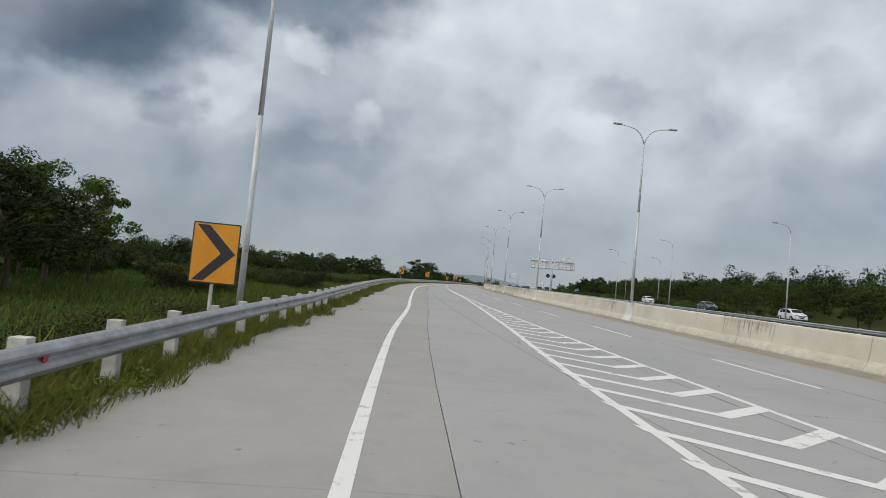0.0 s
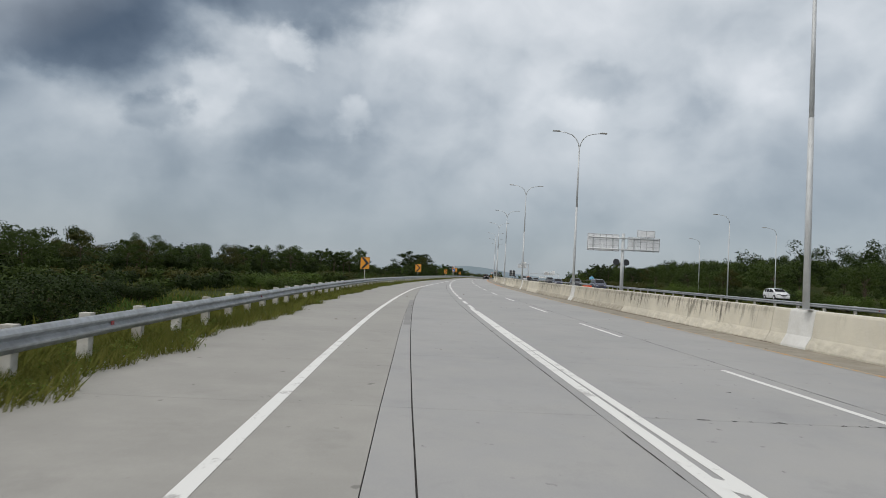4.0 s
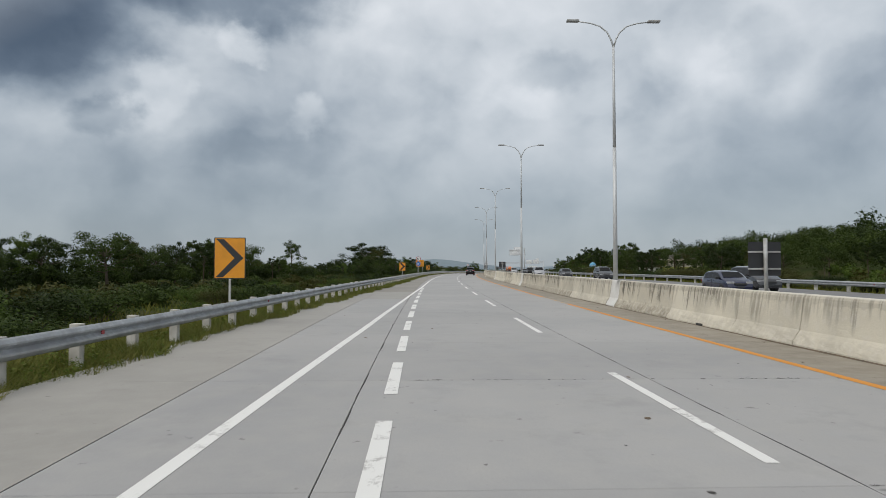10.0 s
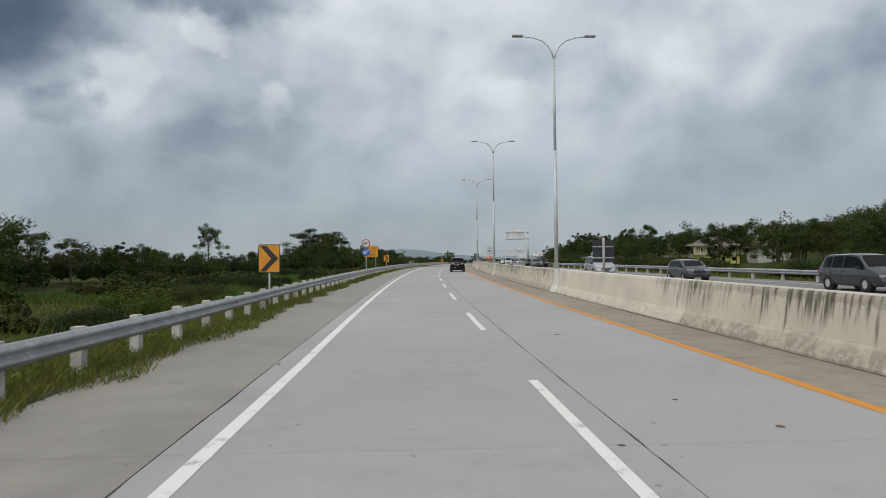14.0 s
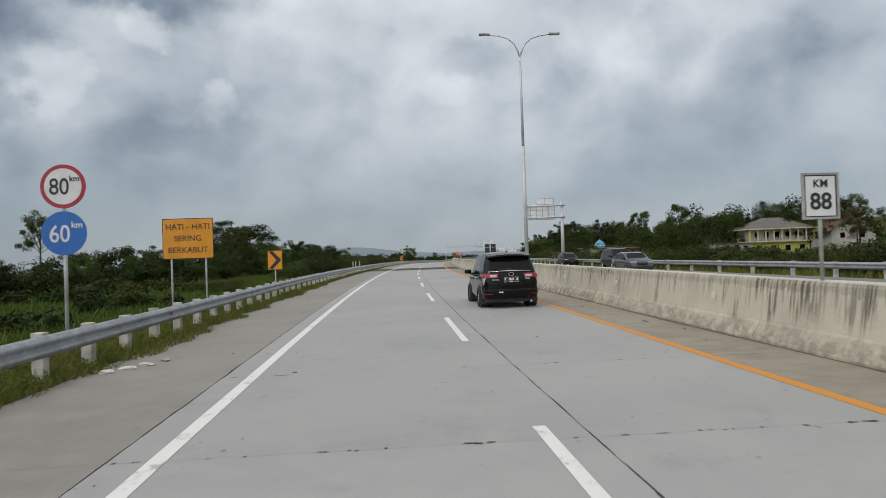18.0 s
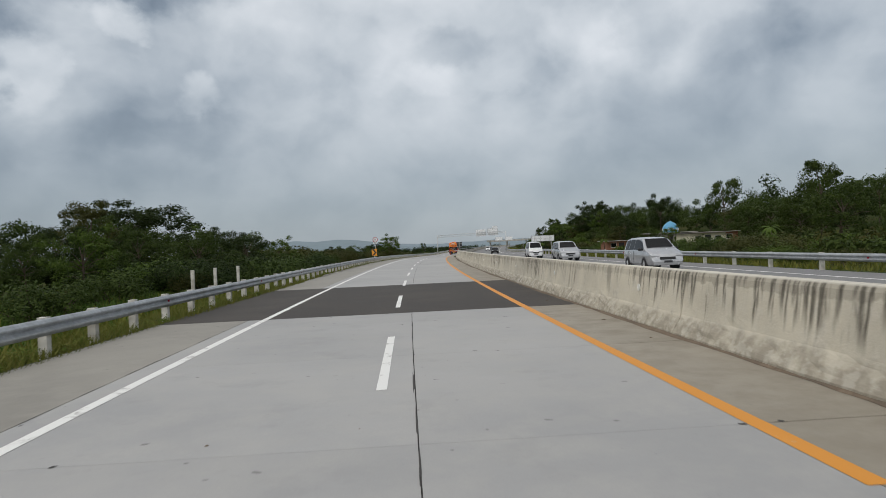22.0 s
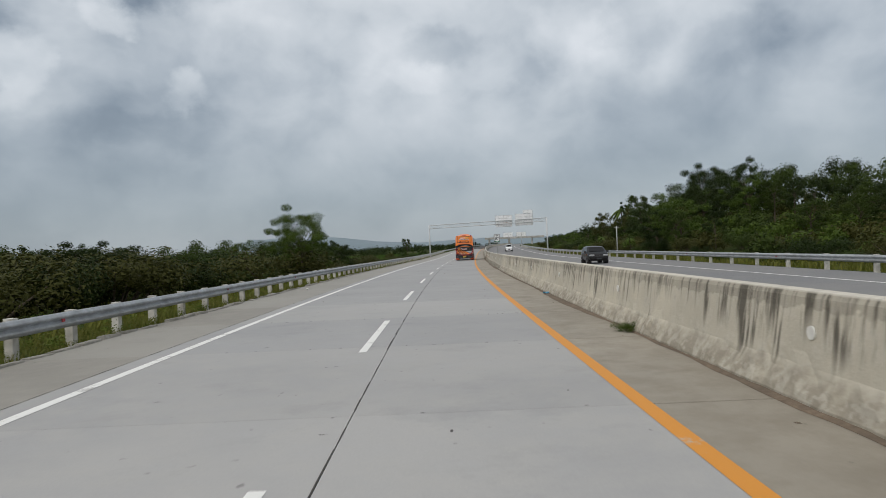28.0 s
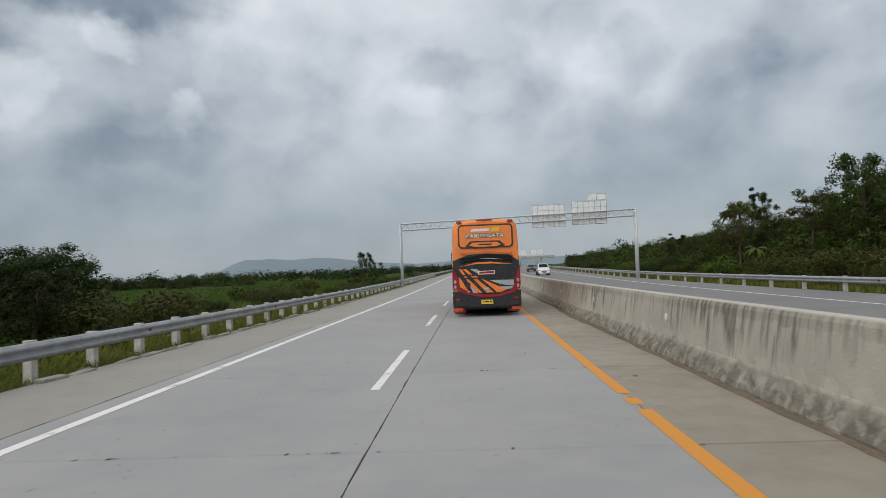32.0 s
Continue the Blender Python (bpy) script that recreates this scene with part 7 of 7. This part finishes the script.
def bus(m):
    b = empty("bus", m, "orange touring coach with dark grey and orange slash graphics", "bus")
    W2, L, H = 1.30, 12.0, 3.72
    stations = [(0.0, 0.90, 0.16), (0.10, 0.975, 0.05), (0.6, 1.0, 0.0), (6.0, 1.0, 0.0), (11.0, 1.0, 0.0), (11.7, 0.98, 0.10), (12.0, 0.92, 0.35)]
    half = [(1.0, 0.42), (1.0, 1.3), (0.995, 2.2), (0.975, 3.2), (0.95, 3.48), (0.86, 3.66), (0.5, 3.72), (0, 3.735)]
    bm = bmesh.new()
    rows = []
    for y, k, dz in stations:
        pts = [(x * W2 * (k if z > 3.3 or k > 0.95 else 0.5 + k / 2), z - (dz if z > 3.3 else 0)) for x, z in half]
        pts = pts + [(-x, z) for x, z in pts[-2::-1]]
        rows.append([bm.verts.new((x, y, z)) for x, z in pts])
    for p, q in zip(rows[:-1], rows[1:]):
        for i in range(len(p)):
            bm.faces.new((p[i], p[(i + 1) % len(p)], q[(i + 1) % len(p)], q[i]))
    bm.faces.new(rows[0][::-1])
    bm.faces.new(rows[-1])
    body = part("body", bm, ORANGE, b, "glossy orange bodywork")
    body.data.shade_smooth()
    body.data.set_sharp_from_angle(angle=radians(40))
    for side in (-1, 1):
        bm = bmesh.new()
        box(bm, min(side * (W2 - 0.02), side * (W2 + 0.012)), max(side * (W2 - 0.02), side * (W2 + 0.012)), 1.6, 11.2, 1.75, 3.05, 0.004)
        glass = part("side_glass", bm, BLACK_GLASS, b, "long band of dark side glass")
        for y in np.arange(3.0, 11, 1.55):
            bm = bmesh.new()
            box(bm, min(side * W2, side * (W2 + 0.018)), max(side * W2, side * (W2 + 0.018)), y, y + 0.04, 1.76, 3.04)
            part("pillar", bm, PLASTIC, glass)
        bm = bmesh.new()
        box(bm, min(side * (W2 - 0.02), side * (W2 + 0.010)), max(side * (W2 - 0.02), side * (W2 + 0.010)), 0.5, 11.6, 0.42, 0.95, 0.004)
        part("skirt", bm, CHARCOAL, b, "dark grey lower skirt")
        for y in (2.6, 3.9, 9.6):
            bm = bmesh.new()
            tube(bm, (side * (W2 - 0.4), y, 0.52), (side * (W2 + 0.016), y, 0.52), 0.62, 0.62, 28)
            part("wheel_arch", bm, PLASTIC, b)
            wheel(b, side * (W2 - 0.085), y, 0.50, 0.30, side, 8)
        bm = bmesh.new()
        box(bm, side * (W2 - 0.25) - 0.24, side * (W2 - 0.25) + 0.24, 1.75, 1.80, 0.06, 0.50, 0.01)
        part("mud_flap", bm, ORANGE_PLASTIC, b, "orange mud flap")
        bm = bmesh.new()
        box(bm, side * (W2 - 0.20) - 0.18, side * (W2 - 0.20) + 0.18, 0.02, 0.06, 0.24, 0.46, 0.01)
        part("mud_flap", bm, ORANGE_PLASTIC, b, "orange mud flap")
        bm = bmesh.new()
        pipe(bm, [(side * 1.2, 11.9, 3.3), (side * 1.55, 12.2, 3.2), (side * 1.6, 12.15, 2.7)], [0.04, 0.04, 0.03], 8)
        box(bm, side * 1.6 - 0.13, side * 1.6 + 0.13, 12.05, 12.2, 2.25, 2.75, 0.04)
        part("mirror", bm, CHARCOAL, b)
        # lamps at the tail
        bm = bmesh.new()
        plate(bm, [(side * 1.275, 1.92), (side * 1.17, 1.66), (side * 1.12, 1.40), (side * 1.09, 1.12), (side * 1.24, 1.02), (side * 1.29, 1.2)], -0.078, 0.25)
        lamp = part("tail_lamp", bm, RED_LAMP, b, "tall red tail lamp cluster")
        for z in (1.15, 1.35):
            bm = bmesh.new()
            plate(bm, rounded(0.085, 0.12, 0.03, 3, side * 1.185, z), -0.09, -0.0782)
            part("lamp_insert", bm, CLEAR_LAMP, lamp, "clear lamp insert")
        bm = bmesh.new()
        plate(bm, rounded(0.20, 0.10, 0.04, 4, side * 0.97, 3.60), -0.02, 0.3)
        part("marker_lamp", bm, RED_LAMP, b, "dark red marker lamp")
        bm = bmesh.new()
        plate(bm, rounded(0.16, 0.08, 0.02, 3, side * 1.10, 0.68), -0.075, -0.03)
        part("reflector", bm, RED_LENS, b)
        bm = bmesh.new()
        plate(bm, rounded(0.36, 0.14, 0.03, 3, side * 1.02, 0.50), -0.075, -0.03)
        part("vent", bm, PLASTIC, b, "black bumper vent")

    def flat(name, outline, mat, y, label="", thick=0.02):
        bm = bmesh.new()
        plate(bm, outline, -y - thick, -y)
        return part(name, bm, mat, b, label)

    outer = rounded(2.08, 0.90, 0.15, 5, 0.02, 3.05)
    flat("rear_window", outer, CHARCOAL, 0.0, "dark frame round an orange rear panel", 0.035)
    flat("rear_panel", rounded(1.97, 0.79, 0.12, 5, 0.02, 3.05), ORANGE, 0.035, "orange rear window panel", 0.008)
    flat("badge_frame", [(-0.76, 2.68), (-0.45, 2.59), (0.45, 2.59), (0.76, 2.68), (0.55, 2.87), (-0.55, 2.87)], CHARCOAL, 0.043, "", 0.008)
    flat("badge_panel", [(-0.60, 2.71), (-0.40, 2.65), (0.40, 2.65), (0.60, 2.71), (0.48, 2.815), (-0.48, 2.815)], ORANGE, 0.051, "", 0.006)
    flat("badge_bar", rounded(0.52, 0.05, 0.02, 3, 0, 2.735), CHARCOAL, 0.057, "", 0.004)
    lettering("lettering", "PARIWISATA", 0.20, CHARCOAL, b, 0.0, -0.048, 3.06, "dark outlined lettering", 0.12, 1.26, 0.095)
    lettering("lettering", "PARIWISATA", 0.20, SIGN_WHITE, b, 0.0, -0.053, 3.06, "white lettering", 0.12, 1.26, 0.012)
    flat("logo_bar", [(-0.55, 3.235), (0.16, 3.235), (0.21, 3.335), (-0.48, 3.335)], SIGN_WHITE, 0.043, "plain white slanted logo bar", 0.006)
    flat("logo_bar", [(0.22, 3.215), (0.52, 3.215), (0.58, 3.365), (0.29, 3.365)], PLATE_YELLOW, 0.043, "plain yellow slanted logo bar", 0.006)
    flat("brake_lamp", rounded(0.60, 0.06, 0.02, 3, 0, 3.66), RED_LAMP, -0.02, "dark high brake lamp", 0.03)
    flat("tail_band", [(-1.24, 2.14), (-0.94, 2.26), (-0.57, 2.38), (0.11, 2.42), (0.8, 2.36), (1.01, 2.24), (1.26, 2.07), (1.26, 1.58), (1.08, 1.0), (0.45, 0.81), (-0.15, 0.79), (-0.81, 0.94), (-1.21, 1.21), (-1.24, 1.77)], CHARCOAL, 0.0, "charcoal lower tail with louvres", 0.03)
    flat("louvre", [(-0.96, 2.45), (-0.92, 2.35), (-0.01, 2.39), (0.97, 2.34), (0.99, 2.41), (-0.01, 2.47)], ORANGE_DEEP, 0.0, "orange lip over the louvres", 0.07)
    flat("louvre", [(-1.0, 2.22), (-0.93, 2.13), (0.01, 2.24), (0.98, 2.15), (1.03, 2.27), (-0.0, 2.36)], BLACK_GLASS, 0.03, "glossy dark louvre", 0.05)
    flat("louvre", [(-0.99, 2.09), (-0.92, 2.02), (0.02, 2.13), (0.99, 2.04), (1.04, 2.13), (0.01, 2.23)], BLACK_GLASS, 0.03, "glossy dark louvre", 0.05)
    # no graphic: a pale plate that paints a sky reflection on the louvre
    flat("slash", [(-0.29, 2.21), (0.25, 2.2), (0.66, 2.15), (0.3, 2.16)], SILVER_GRAPHIC_AND_GLINT, 0.082, "pale streak painted as a reflection on the louvre", 0.004)
    flat("slash", [(-1.01, 1.91), (-0.38, 2.06), (0.22, 2.07), (1.06, 1.95), (0.23, 2.0), (-0.38, 2.0)], ORANGE, 0.082, "thin orange slash", 0.006)
    flat("engine_lid", [(-1.04, 1.83), (1.06, 1.85), (1.05, 1.2), (0.76, 0.98), (0.44, 0.9), (-0.16, 0.89), (-0.69, 0.98), (-1.02, 1.14)], CHARCOAL, 0.03, "engine lid with slash graphics", 0.03)
    flat("slash", [(-1.03, 1.82), (-0.92, 1.82), (-0.57, 1.26), (-0.71, 1.33)], ORANGE, 0.061, "orange slash", 0.005)
    flat("slash", [(-1.05, 1.54), (-0.93, 1.39), (-0.69, 0.96), (-1.01, 1.14)], ORANGE, 0.061, "orange slash", 0.005)
    flat("slash", [(-0.88, 1.82), (-0.74, 1.82), (-0.19, 1.29), (-0.31, 1.28)], ORANGE, 0.061, "orange slash", 0.005)
    flat("slash", [(-0.67, 1.42), (-0.51, 1.27), (-0.16, 0.9), (-0.3, 0.91), (-0.56, 1.1)], ORANGE, 0.061, "orange slash", 0.005)
    flat("slash", [(-0.48, 1.43), (-0.19, 1.29), (0.27, 0.91), (-0.01, 0.9)], ORANGE, 0.061, "orange slash", 0.005)
    flat("slash", [(-0.21, 1.45), (0.05, 1.33), (0.76, 0.99), (0.4, 0.91)], ORANGE, 0.061, "orange slash", 0.005)
    flat("slash", [(-0.6, 1.64), (-0.33, 1.52), (-0.21, 1.47), (-0.48, 1.47)], ORANGE, 0.061, "orange slash", 0.005)
    flat("slash", [(-0.6, 1.81), (-0.36, 1.81), (-0.05, 1.59), (-0.22, 1.58)], SILVER_GRAPHIC_AND_GLINT, 0.061, "silver slash", 0.0045)
    flat("slash", [(0.12, 1.37), (1.03, 1.37), (1.03, 1.14), (0.74, 1.17), (0.41, 1.25)], SILVER_GRAPHIC_AND_GLINT, 0.061, "silver slash", 0.0045)
    flat("slash", [(0.39, 1.12), (1.02, 1.12), (0.96, 1.05), (0.74, 1.0)], SILVER_GRAPHIC_AND_GLINT, 0.061, "silver slash", 0.0045)
    flat("slash", [(-0.65, 1.22), (-0.32, 0.89), (-0.52, 0.91)], SILVER_GRAPHIC_AND_GLINT, 0.061, "silver slash", 0.0045)
    flat("slash", [(-0.75, 1.01), (-0.63, 0.97), (-0.64, 0.93), (-0.72, 0.95)], SILVER_GRAPHIC_AND_GLINT, 0.061, "silver slash", 0.0045)
    flat("slash", [(0.3, 0.99), (0.66, 0.95), (0.4, 0.9)], SILVER_GRAPHIC_AND_GLINT, 0.061, "silver slash", 0.0045)
    flat("louvre", [(-0.96, 1.6), (-0.94, 1.55), (0.06, 1.57), (0.98, 1.56), (1.0, 1.61), (0.06, 1.62)], CHARCOAL, 0.067, "", 0.014)
    flat("louvre", [(-0.95, 1.48), (-0.93, 1.43), (0.07, 1.45), (0.99, 1.44), (1.01, 1.49), (0.07, 1.5)], CHARCOAL, 0.067, "", 0.014)
    flat("logo_bar", [(-0.29, 1.73), (0.33, 1.74), (0.32, 1.6), (-0.31, 1.6)], SIGN_WHITE, 0.082, "plain white logo bar", 0.004)
    flat("logo_bar", [(-0.25, 1.7), (0.3, 1.72), (0.29, 1.63), (-0.27, 1.63)], RED_LENS, 0.087, "plain red logo bar", 0.004)
    flat("red_garnish", [(-1.26, 1.82), (-1.12, 1.64), (-1.06, 1.38), (-1.04, 1.11), (-0.69, 0.94), (-0.16, 0.85), (0.45, 0.85), (0.91, 0.97), (1.05, 1.2), (1.1, 1.49), (1.22, 1.64), (1.27, 1.76), (1.28, 1.22), (1.05, 0.9), (0.46, 0.75), (-0.15, 0.73), (-0.89, 0.9), (-1.28, 1.14), (-1.28, 1.4)], RED_LAMP, 0.03, "curved red garnish running into the tail lamps", 0.045)
    flat("emblem", [(x, z * 0.62 + 0.42) for x, z in disc(0.11, 20, 0, 1.02)], CHROME, 0.072, "oval chrome emblem", 0.008)
    bm = bmesh.new()
    box(bm, -1.29, 1.29, -0.03, 0.5, 0.36, 0.98, 0.03)
    part("bumper", bm, CHARCOAL, b, "dark grey rear bumper")
    bar = flat("number_plate", rounded(0.44, 0.16, 0.01, 2, 0, 0.56), PLATE_YELLOW, 0.075, "yellow number plate", 0.006)
    for x, w in ((-0.14, 0.05), (-0.01, 0.14), (0.14, 0.07)):
        bm = bmesh.new()
        plate(bm, rounded(w, 0.06, 0.01, 2, x, 0.57), -0.084, -0.0812)
        part("plate_bar", bm, SIGN_BLACK, bar)
    bm = bmesh.new()
    box(bm, -0.7, 0.7, 4.5, 8.0, 3.70, 3.90, 0.08)
    part("roof_unit", bm, ORANGE, b, "roof air conditioning unit")
    bm = bmesh.new()
    box(bm, -1.15, 1.15, 0.3, 11.5, 0.28, 0.45)
    part("underbody", bm, PLASTIC, b)


bus(at(543.0, 2.07, 0.0, 0))


# ---- houses on the slope ----
def hip_roof(bm, x0, x1, y0, y1, z, h, over=0.6):
    x0, x1, y0, y1 = x0 - over, x1 + over, y0 - over, y1 + over
    r = min(x1 - x0, y1 - y0) / 2
    v = [bm.verts.new(p) for p in ((x0, y0, z), (x1, y0, z), (x1, y1, z), (x0, y1, z))]
    if x1 - x0 > y1 - y0:
        t = [bm.verts.new((x0 + r, (y0 + y1) / 2, z + h)), bm.verts.new((x1 - r, (y0 + y1) / 2, z + h))]
        fs = [(v[0], v[1], t[1], t[0]), (v[1], v[2], t[1]), (v[2], v[3], t[0], t[1]), (v[3], v[0], t[0])]
    else:
        t = [bm.verts.new(((x0 + x1) / 2, y0 + r, z + h)), bm.verts.new(((x0 + x1) / 2, y1 - r, z + h))]
        fs = [(v[0], v[1], t[0]), (v[1], v[2], t[1], t[0]), (v[2], v[3], t[1]), (v[3], v[0], t[0], t[1])]
    for f in fs:
        bm.faces.new(f)
    bm.faces.new(v[::-1])


def window_at(parent, x, z, w, h, y, frame_mat=WALL_WHITE):
    win = new("window")
    win.parent = parent
    bm = bmesh.new()
    for x0, x1, z0, z1 in ((x - w / 2, x + w / 2, z + h / 2 - 0.06, z + h / 2), (x - w / 2, x + w / 2, z - h / 2, z - h / 2 + 0.06), (x - w / 2, x - w / 2 + 0.06, z - h / 2 + 0.06, z + h / 2 - 0.06), (x + w / 2 - 0.06, x + w / 2, z - h / 2 + 0.06, z + h / 2 - 0.06)):
        box(bm, x0, x1, y - 0.06, y, z0, z1)
    part("frame", bm, frame_mat, win)
    bm = bmesh.new()
    box(bm, x - w / 2 + 0.05, x + w / 2 - 0.05, y - 0.025, y - 0.005, z - h / 2 + 0.05, z + h / 2 - 0.05)
    part("pane", bm, BLACK_GLASS, win)


villa = empty("house", at(434.0, 80.0, 0.6), "two storey cream house with a balcony and grey hipped roof", "house")
bm = bmesh.new()
box(bm, -6.5, 6.5, 0, 9, -2.0, 1.9)
part("lower_wall", bm, WALL_YELLOW, villa, "lime yellow ground floor")
bm = bmesh.new()
box(bm, -6.0, 6.0, 1.6, 9, 1.9, 4.6)
part("upper_wall", bm, WALL_CREAM, villa)
bm = bmesh.new()
box(bm, -7.4, 7.4, -1.0, 9.4, 1.75, 2.0)
part("balcony", bm, WALL_CREAM, villa)
for x in np.linspace(-7.2, 7.2, 9):
    bm = bmesh.new()
    box(bm, x - 0.12, x + 0.12, -0.85, -0.6, 2.0, 4.6)
    part("column", bm, WALL_CREAM if abs(x) < 6 else WALL_YELLOW, villa)
bm = bmesh.new()
box(bm, -7.3, 7.3, -0.8, -0.68, 2.75, 2.87)
for x in np.linspace(-7.1, 7.1, 40):
    box(bm, x - 0.04, x + 0.04, -0.78, -0.70, 2.0, 2.75)
part("balustrade", bm, CONCRETE_LIGHT, villa)
bm = bmesh.new()
box(bm, -7.8, 7.8, -1.4, 9.8, 4.6, 4.85)
part("eaves", bm, WALL_CREAM, villa)
bm = bmesh.new()
hip_roof(bm, -7.0, 7.0, -0.8, 9.2, 4.86, 2.6)
part("roof", bm, ROOF_GREY, villa, "grey tiled hipped roof")
for x in (-4.6, -2.4, 0.0, 2.4, 4.6):
    window_at(villa, x, 3.3, 1.1, 1.7, 1.6)
for x in (-4.8, -1.6, 1.6, 4.8):
    window_at(villa, x, 0.4, 1.3, 1.3, 0.0)

gable = empty("house", at(436.0, 97.5, 1.4), "white gabled house with a red brown tiled roof", "house")
bm = bmesh.new()
plate(bm, [(-5, -2.5), (5, -2.5), (5, 3.4), (0, 7.0), (-5, 3.4)], 0, 9)
part("wall", bm, WALL_WHITE, gable)
bm = bmesh.new()
for sx in (-1, 1):
    vs = [bm.verts.new(p) for p in ((0, -0.7, 7.25), (0, 9.7, 7.25), (sx * 6.0, 9.7, 2.95), (sx * 6.0, -0.7, 2.95), (0, -0.7, 7.05), (0, 9.7, 7.05), (sx * 6.0, 9.7, 2.75), (sx * 6.0, -0.7, 2.75))]
    for f in ((0, 1, 2, 3), (7, 6, 5, 4), (0, 3, 7, 4), (3, 2, 6, 7), (2, 1, 5, 6)):
        bm.faces.new([vs[i] for i in f])
part("roof", bm, ROOF_TILE, gable, "red brown tiled roof")
for x in (-2.5, 2.0):
    window_at(gable, x, 2.0, 1.2, 1.3, 0.0)


def shed(s, u, z, w, d, h, wall, roof, label, turn=0.0):
    g = empty("shed", at(s, u, z, turn), label, "building", "roadside sheds")
    bm = bmesh.new()
    box(bm, -w / 2, w / 2, 0, d, -2.0, h)
    part("wall", bm, wall, g)
    bm = bmesh.new()
    box(bm, -w / 2 - 0.5, w / 2 + 0.5, -0.7, d + 0.5, h + 0.01, h + 0.13, 0.02)
    part("roof", bm, roof, g)
    bm = bmesh.new()
    box(bm, -0.5, 0.5, -0.04, 0.0, -0.4, min(h - 0.3, 1.9))
    part("door", bm, PLASTIC, g, "dark doorway")
    if w > 5:
        window_at(g, -w * 0.28, h * 0.55, 1.1, 0.9, 0.0)
        window_at(g, w * 0.28, h * 0.55, 1.1, 0.9, 0.0)


shed(474, 46.5, 0.6, 9.0, 6, 2.0, KERB, TIN, "unfinished concrete building with a flat roof below the dome")
shed(472, 36.6, -0.2, 5.5, 4, 1.7, BRICK_RED, TIN, "low red brick shed with a tin roof", 6)
shed(466, 52.5, 0.5, 7.0, 4, 1.8, BRICK_RED, TIN, "red brick shed with a pale tin roof", -5)
shed(448, 44.0, 0.2, 6.0, 4, 1.9, WALL_CREAM, ROOF_GREY, "low cream hut with a grey roof", 10)
shed(424, 66.0, 0.2, 7.0, 5, 2.0, WALL_WHITE, ROOF_TILE, "small white house with a brown roof", 4)
mosque = empty("mosque_dome", at(477.5, 47.6, 2.70) @ Matrix.Scale(0.82, 4), "pale blue tiled dome with white bands on a concrete roof", "dome")
bm = bmesh.new()
n = 24
prof_d = [(1.75, 0.0), (1.75, 0.5), (1.85, 0.9), (1.7, 1.5), (1.25, 2.1), (0.6, 2.55), (0.08, 2.8)]
rows = [[bm.verts.new((r * math.cos(i * math.tau / n), r * math.sin(i * math.tau / n), z)) for i in range(n)] for r, z in prof_d]
for a, b in zip(rows[:-1], rows[1:]):
    for i in range(n):
        bm.faces.new((a[i], a[(i + 1) % n], b[(i + 1) % n], b[i]))
bm.faces.new(rows[-1])
bm.faces.new(rows[0][::-1])
part("dome", bm, DOME_BLUE, mosque, "pale blue dome", True)
bm = bmesh.new()
for k in range(12):
    a = k * math.tau / 12
    box(bm, 1.76, 1.90, -0.22, 0.22, 0.55, 1.0, 0.0, Matrix.Rotation(a, 4, "Z"))
part("band", bm, WALL_WHITE, mosque, "white patterned band")
bm = bmesh.new()
tube(bm, (0, 0, 2.75), (0, 0, 3.6), 0.05, 0.02, 8)
part("finial", bm, CHROME, mosque)


# ---- small litter on the road ----
rng = random.Random(77)
bm = bmesh.new()
bmesh.ops.create_icosphere(bm, subdivisions=1, radius=0.032)
for v in bm.verts:
    v.co.z = max(v.co.z * 0.35, -0.004)
    v.co.x *= 1.5
crumb = finish("road_debris", bm, SOIL)
for i in range(180):
    s = rng.uniform(25, 560)
    u = rng.choice([rng.uniform(-3.4, 3.4), rng.uniform(3.7, 5.0), rng.uniform(guard_u(s) + 0.9, -4)])
    k = rng.uniform(0.3, 1.3)
    o = crumb if i == 0 else crumb.copy()
    if i:
        scene.collection.objects.link(o)
    o.matrix_world = at(s, u, 0.004, rng.uniform(0, 360)) @ Matrix.Diagonal((k, k * rng.uniform(0.5, 1.5), k, 1))
    tagged(o, "small dark lump of dirt lying on the concrete", "debris", "road debris")


# ---- litter ----
bottle = empty("plastic_bottle", at(471.2, 5.05, 0.045, 70) @ pose(0, 0, 0, 90, 0, 0), "crushed blue plastic bottle lying at the barrier's foot", "bottle")
bm = bmesh.new()
pipe(bm, [(0, 0, -0.12), (0, 0, -0.10), (0.006, 0, 0.0), (-0.004, 0.004, 0.07), (0, 0, 0.11), (0, 0, 0.14)], [0.032, 0.040, 0.036, 0.041, 0.02, 0.015], 12)
part("body", bm, DOME_BLUE, bottle, "blue crushed body", True)
bm = bmesh.new()
tube(bm, (0, 0, 0.14), (0, 0, 0.165), 0.017, 0.017, 12)
part("cap", bm, SIGN_WHITE, bottle, "white cap")
rng = random.Random(9)
for s, u in ((213.3, -6.5), (220.8, -6.4), (291.6, -5.95), (292.0, -5.75), (292.6, -5.6), (291.2, -6.15), (402.0, -6.2), (480.5, -5.6), (330.4, -6.1)):
    g = empty("litter", at(s, u, 0.02, rng.uniform(0, 180)), "crumpled pale scrap of litter at the edge of the shoulder", "litter", "roadside litter")
    bm = bmesh.new()
    bmesh.ops.create_icosphere(bm, subdivisions=2, radius=0.09)
    for v in bm.verts:
        q = 1 + 0.7 * noise.noise(v.co * 17 + Vector((s, 0, 0)))
        v.co = Vector((v.co.x * q * 1.6, v.co.y * q * 0.8, max(v.co.z * q * 0.4, -0.02)))
    part("scrap", bm, WALL_WHITE if rng.random() < 0.6 else CONCRETE_LIGHT, g)
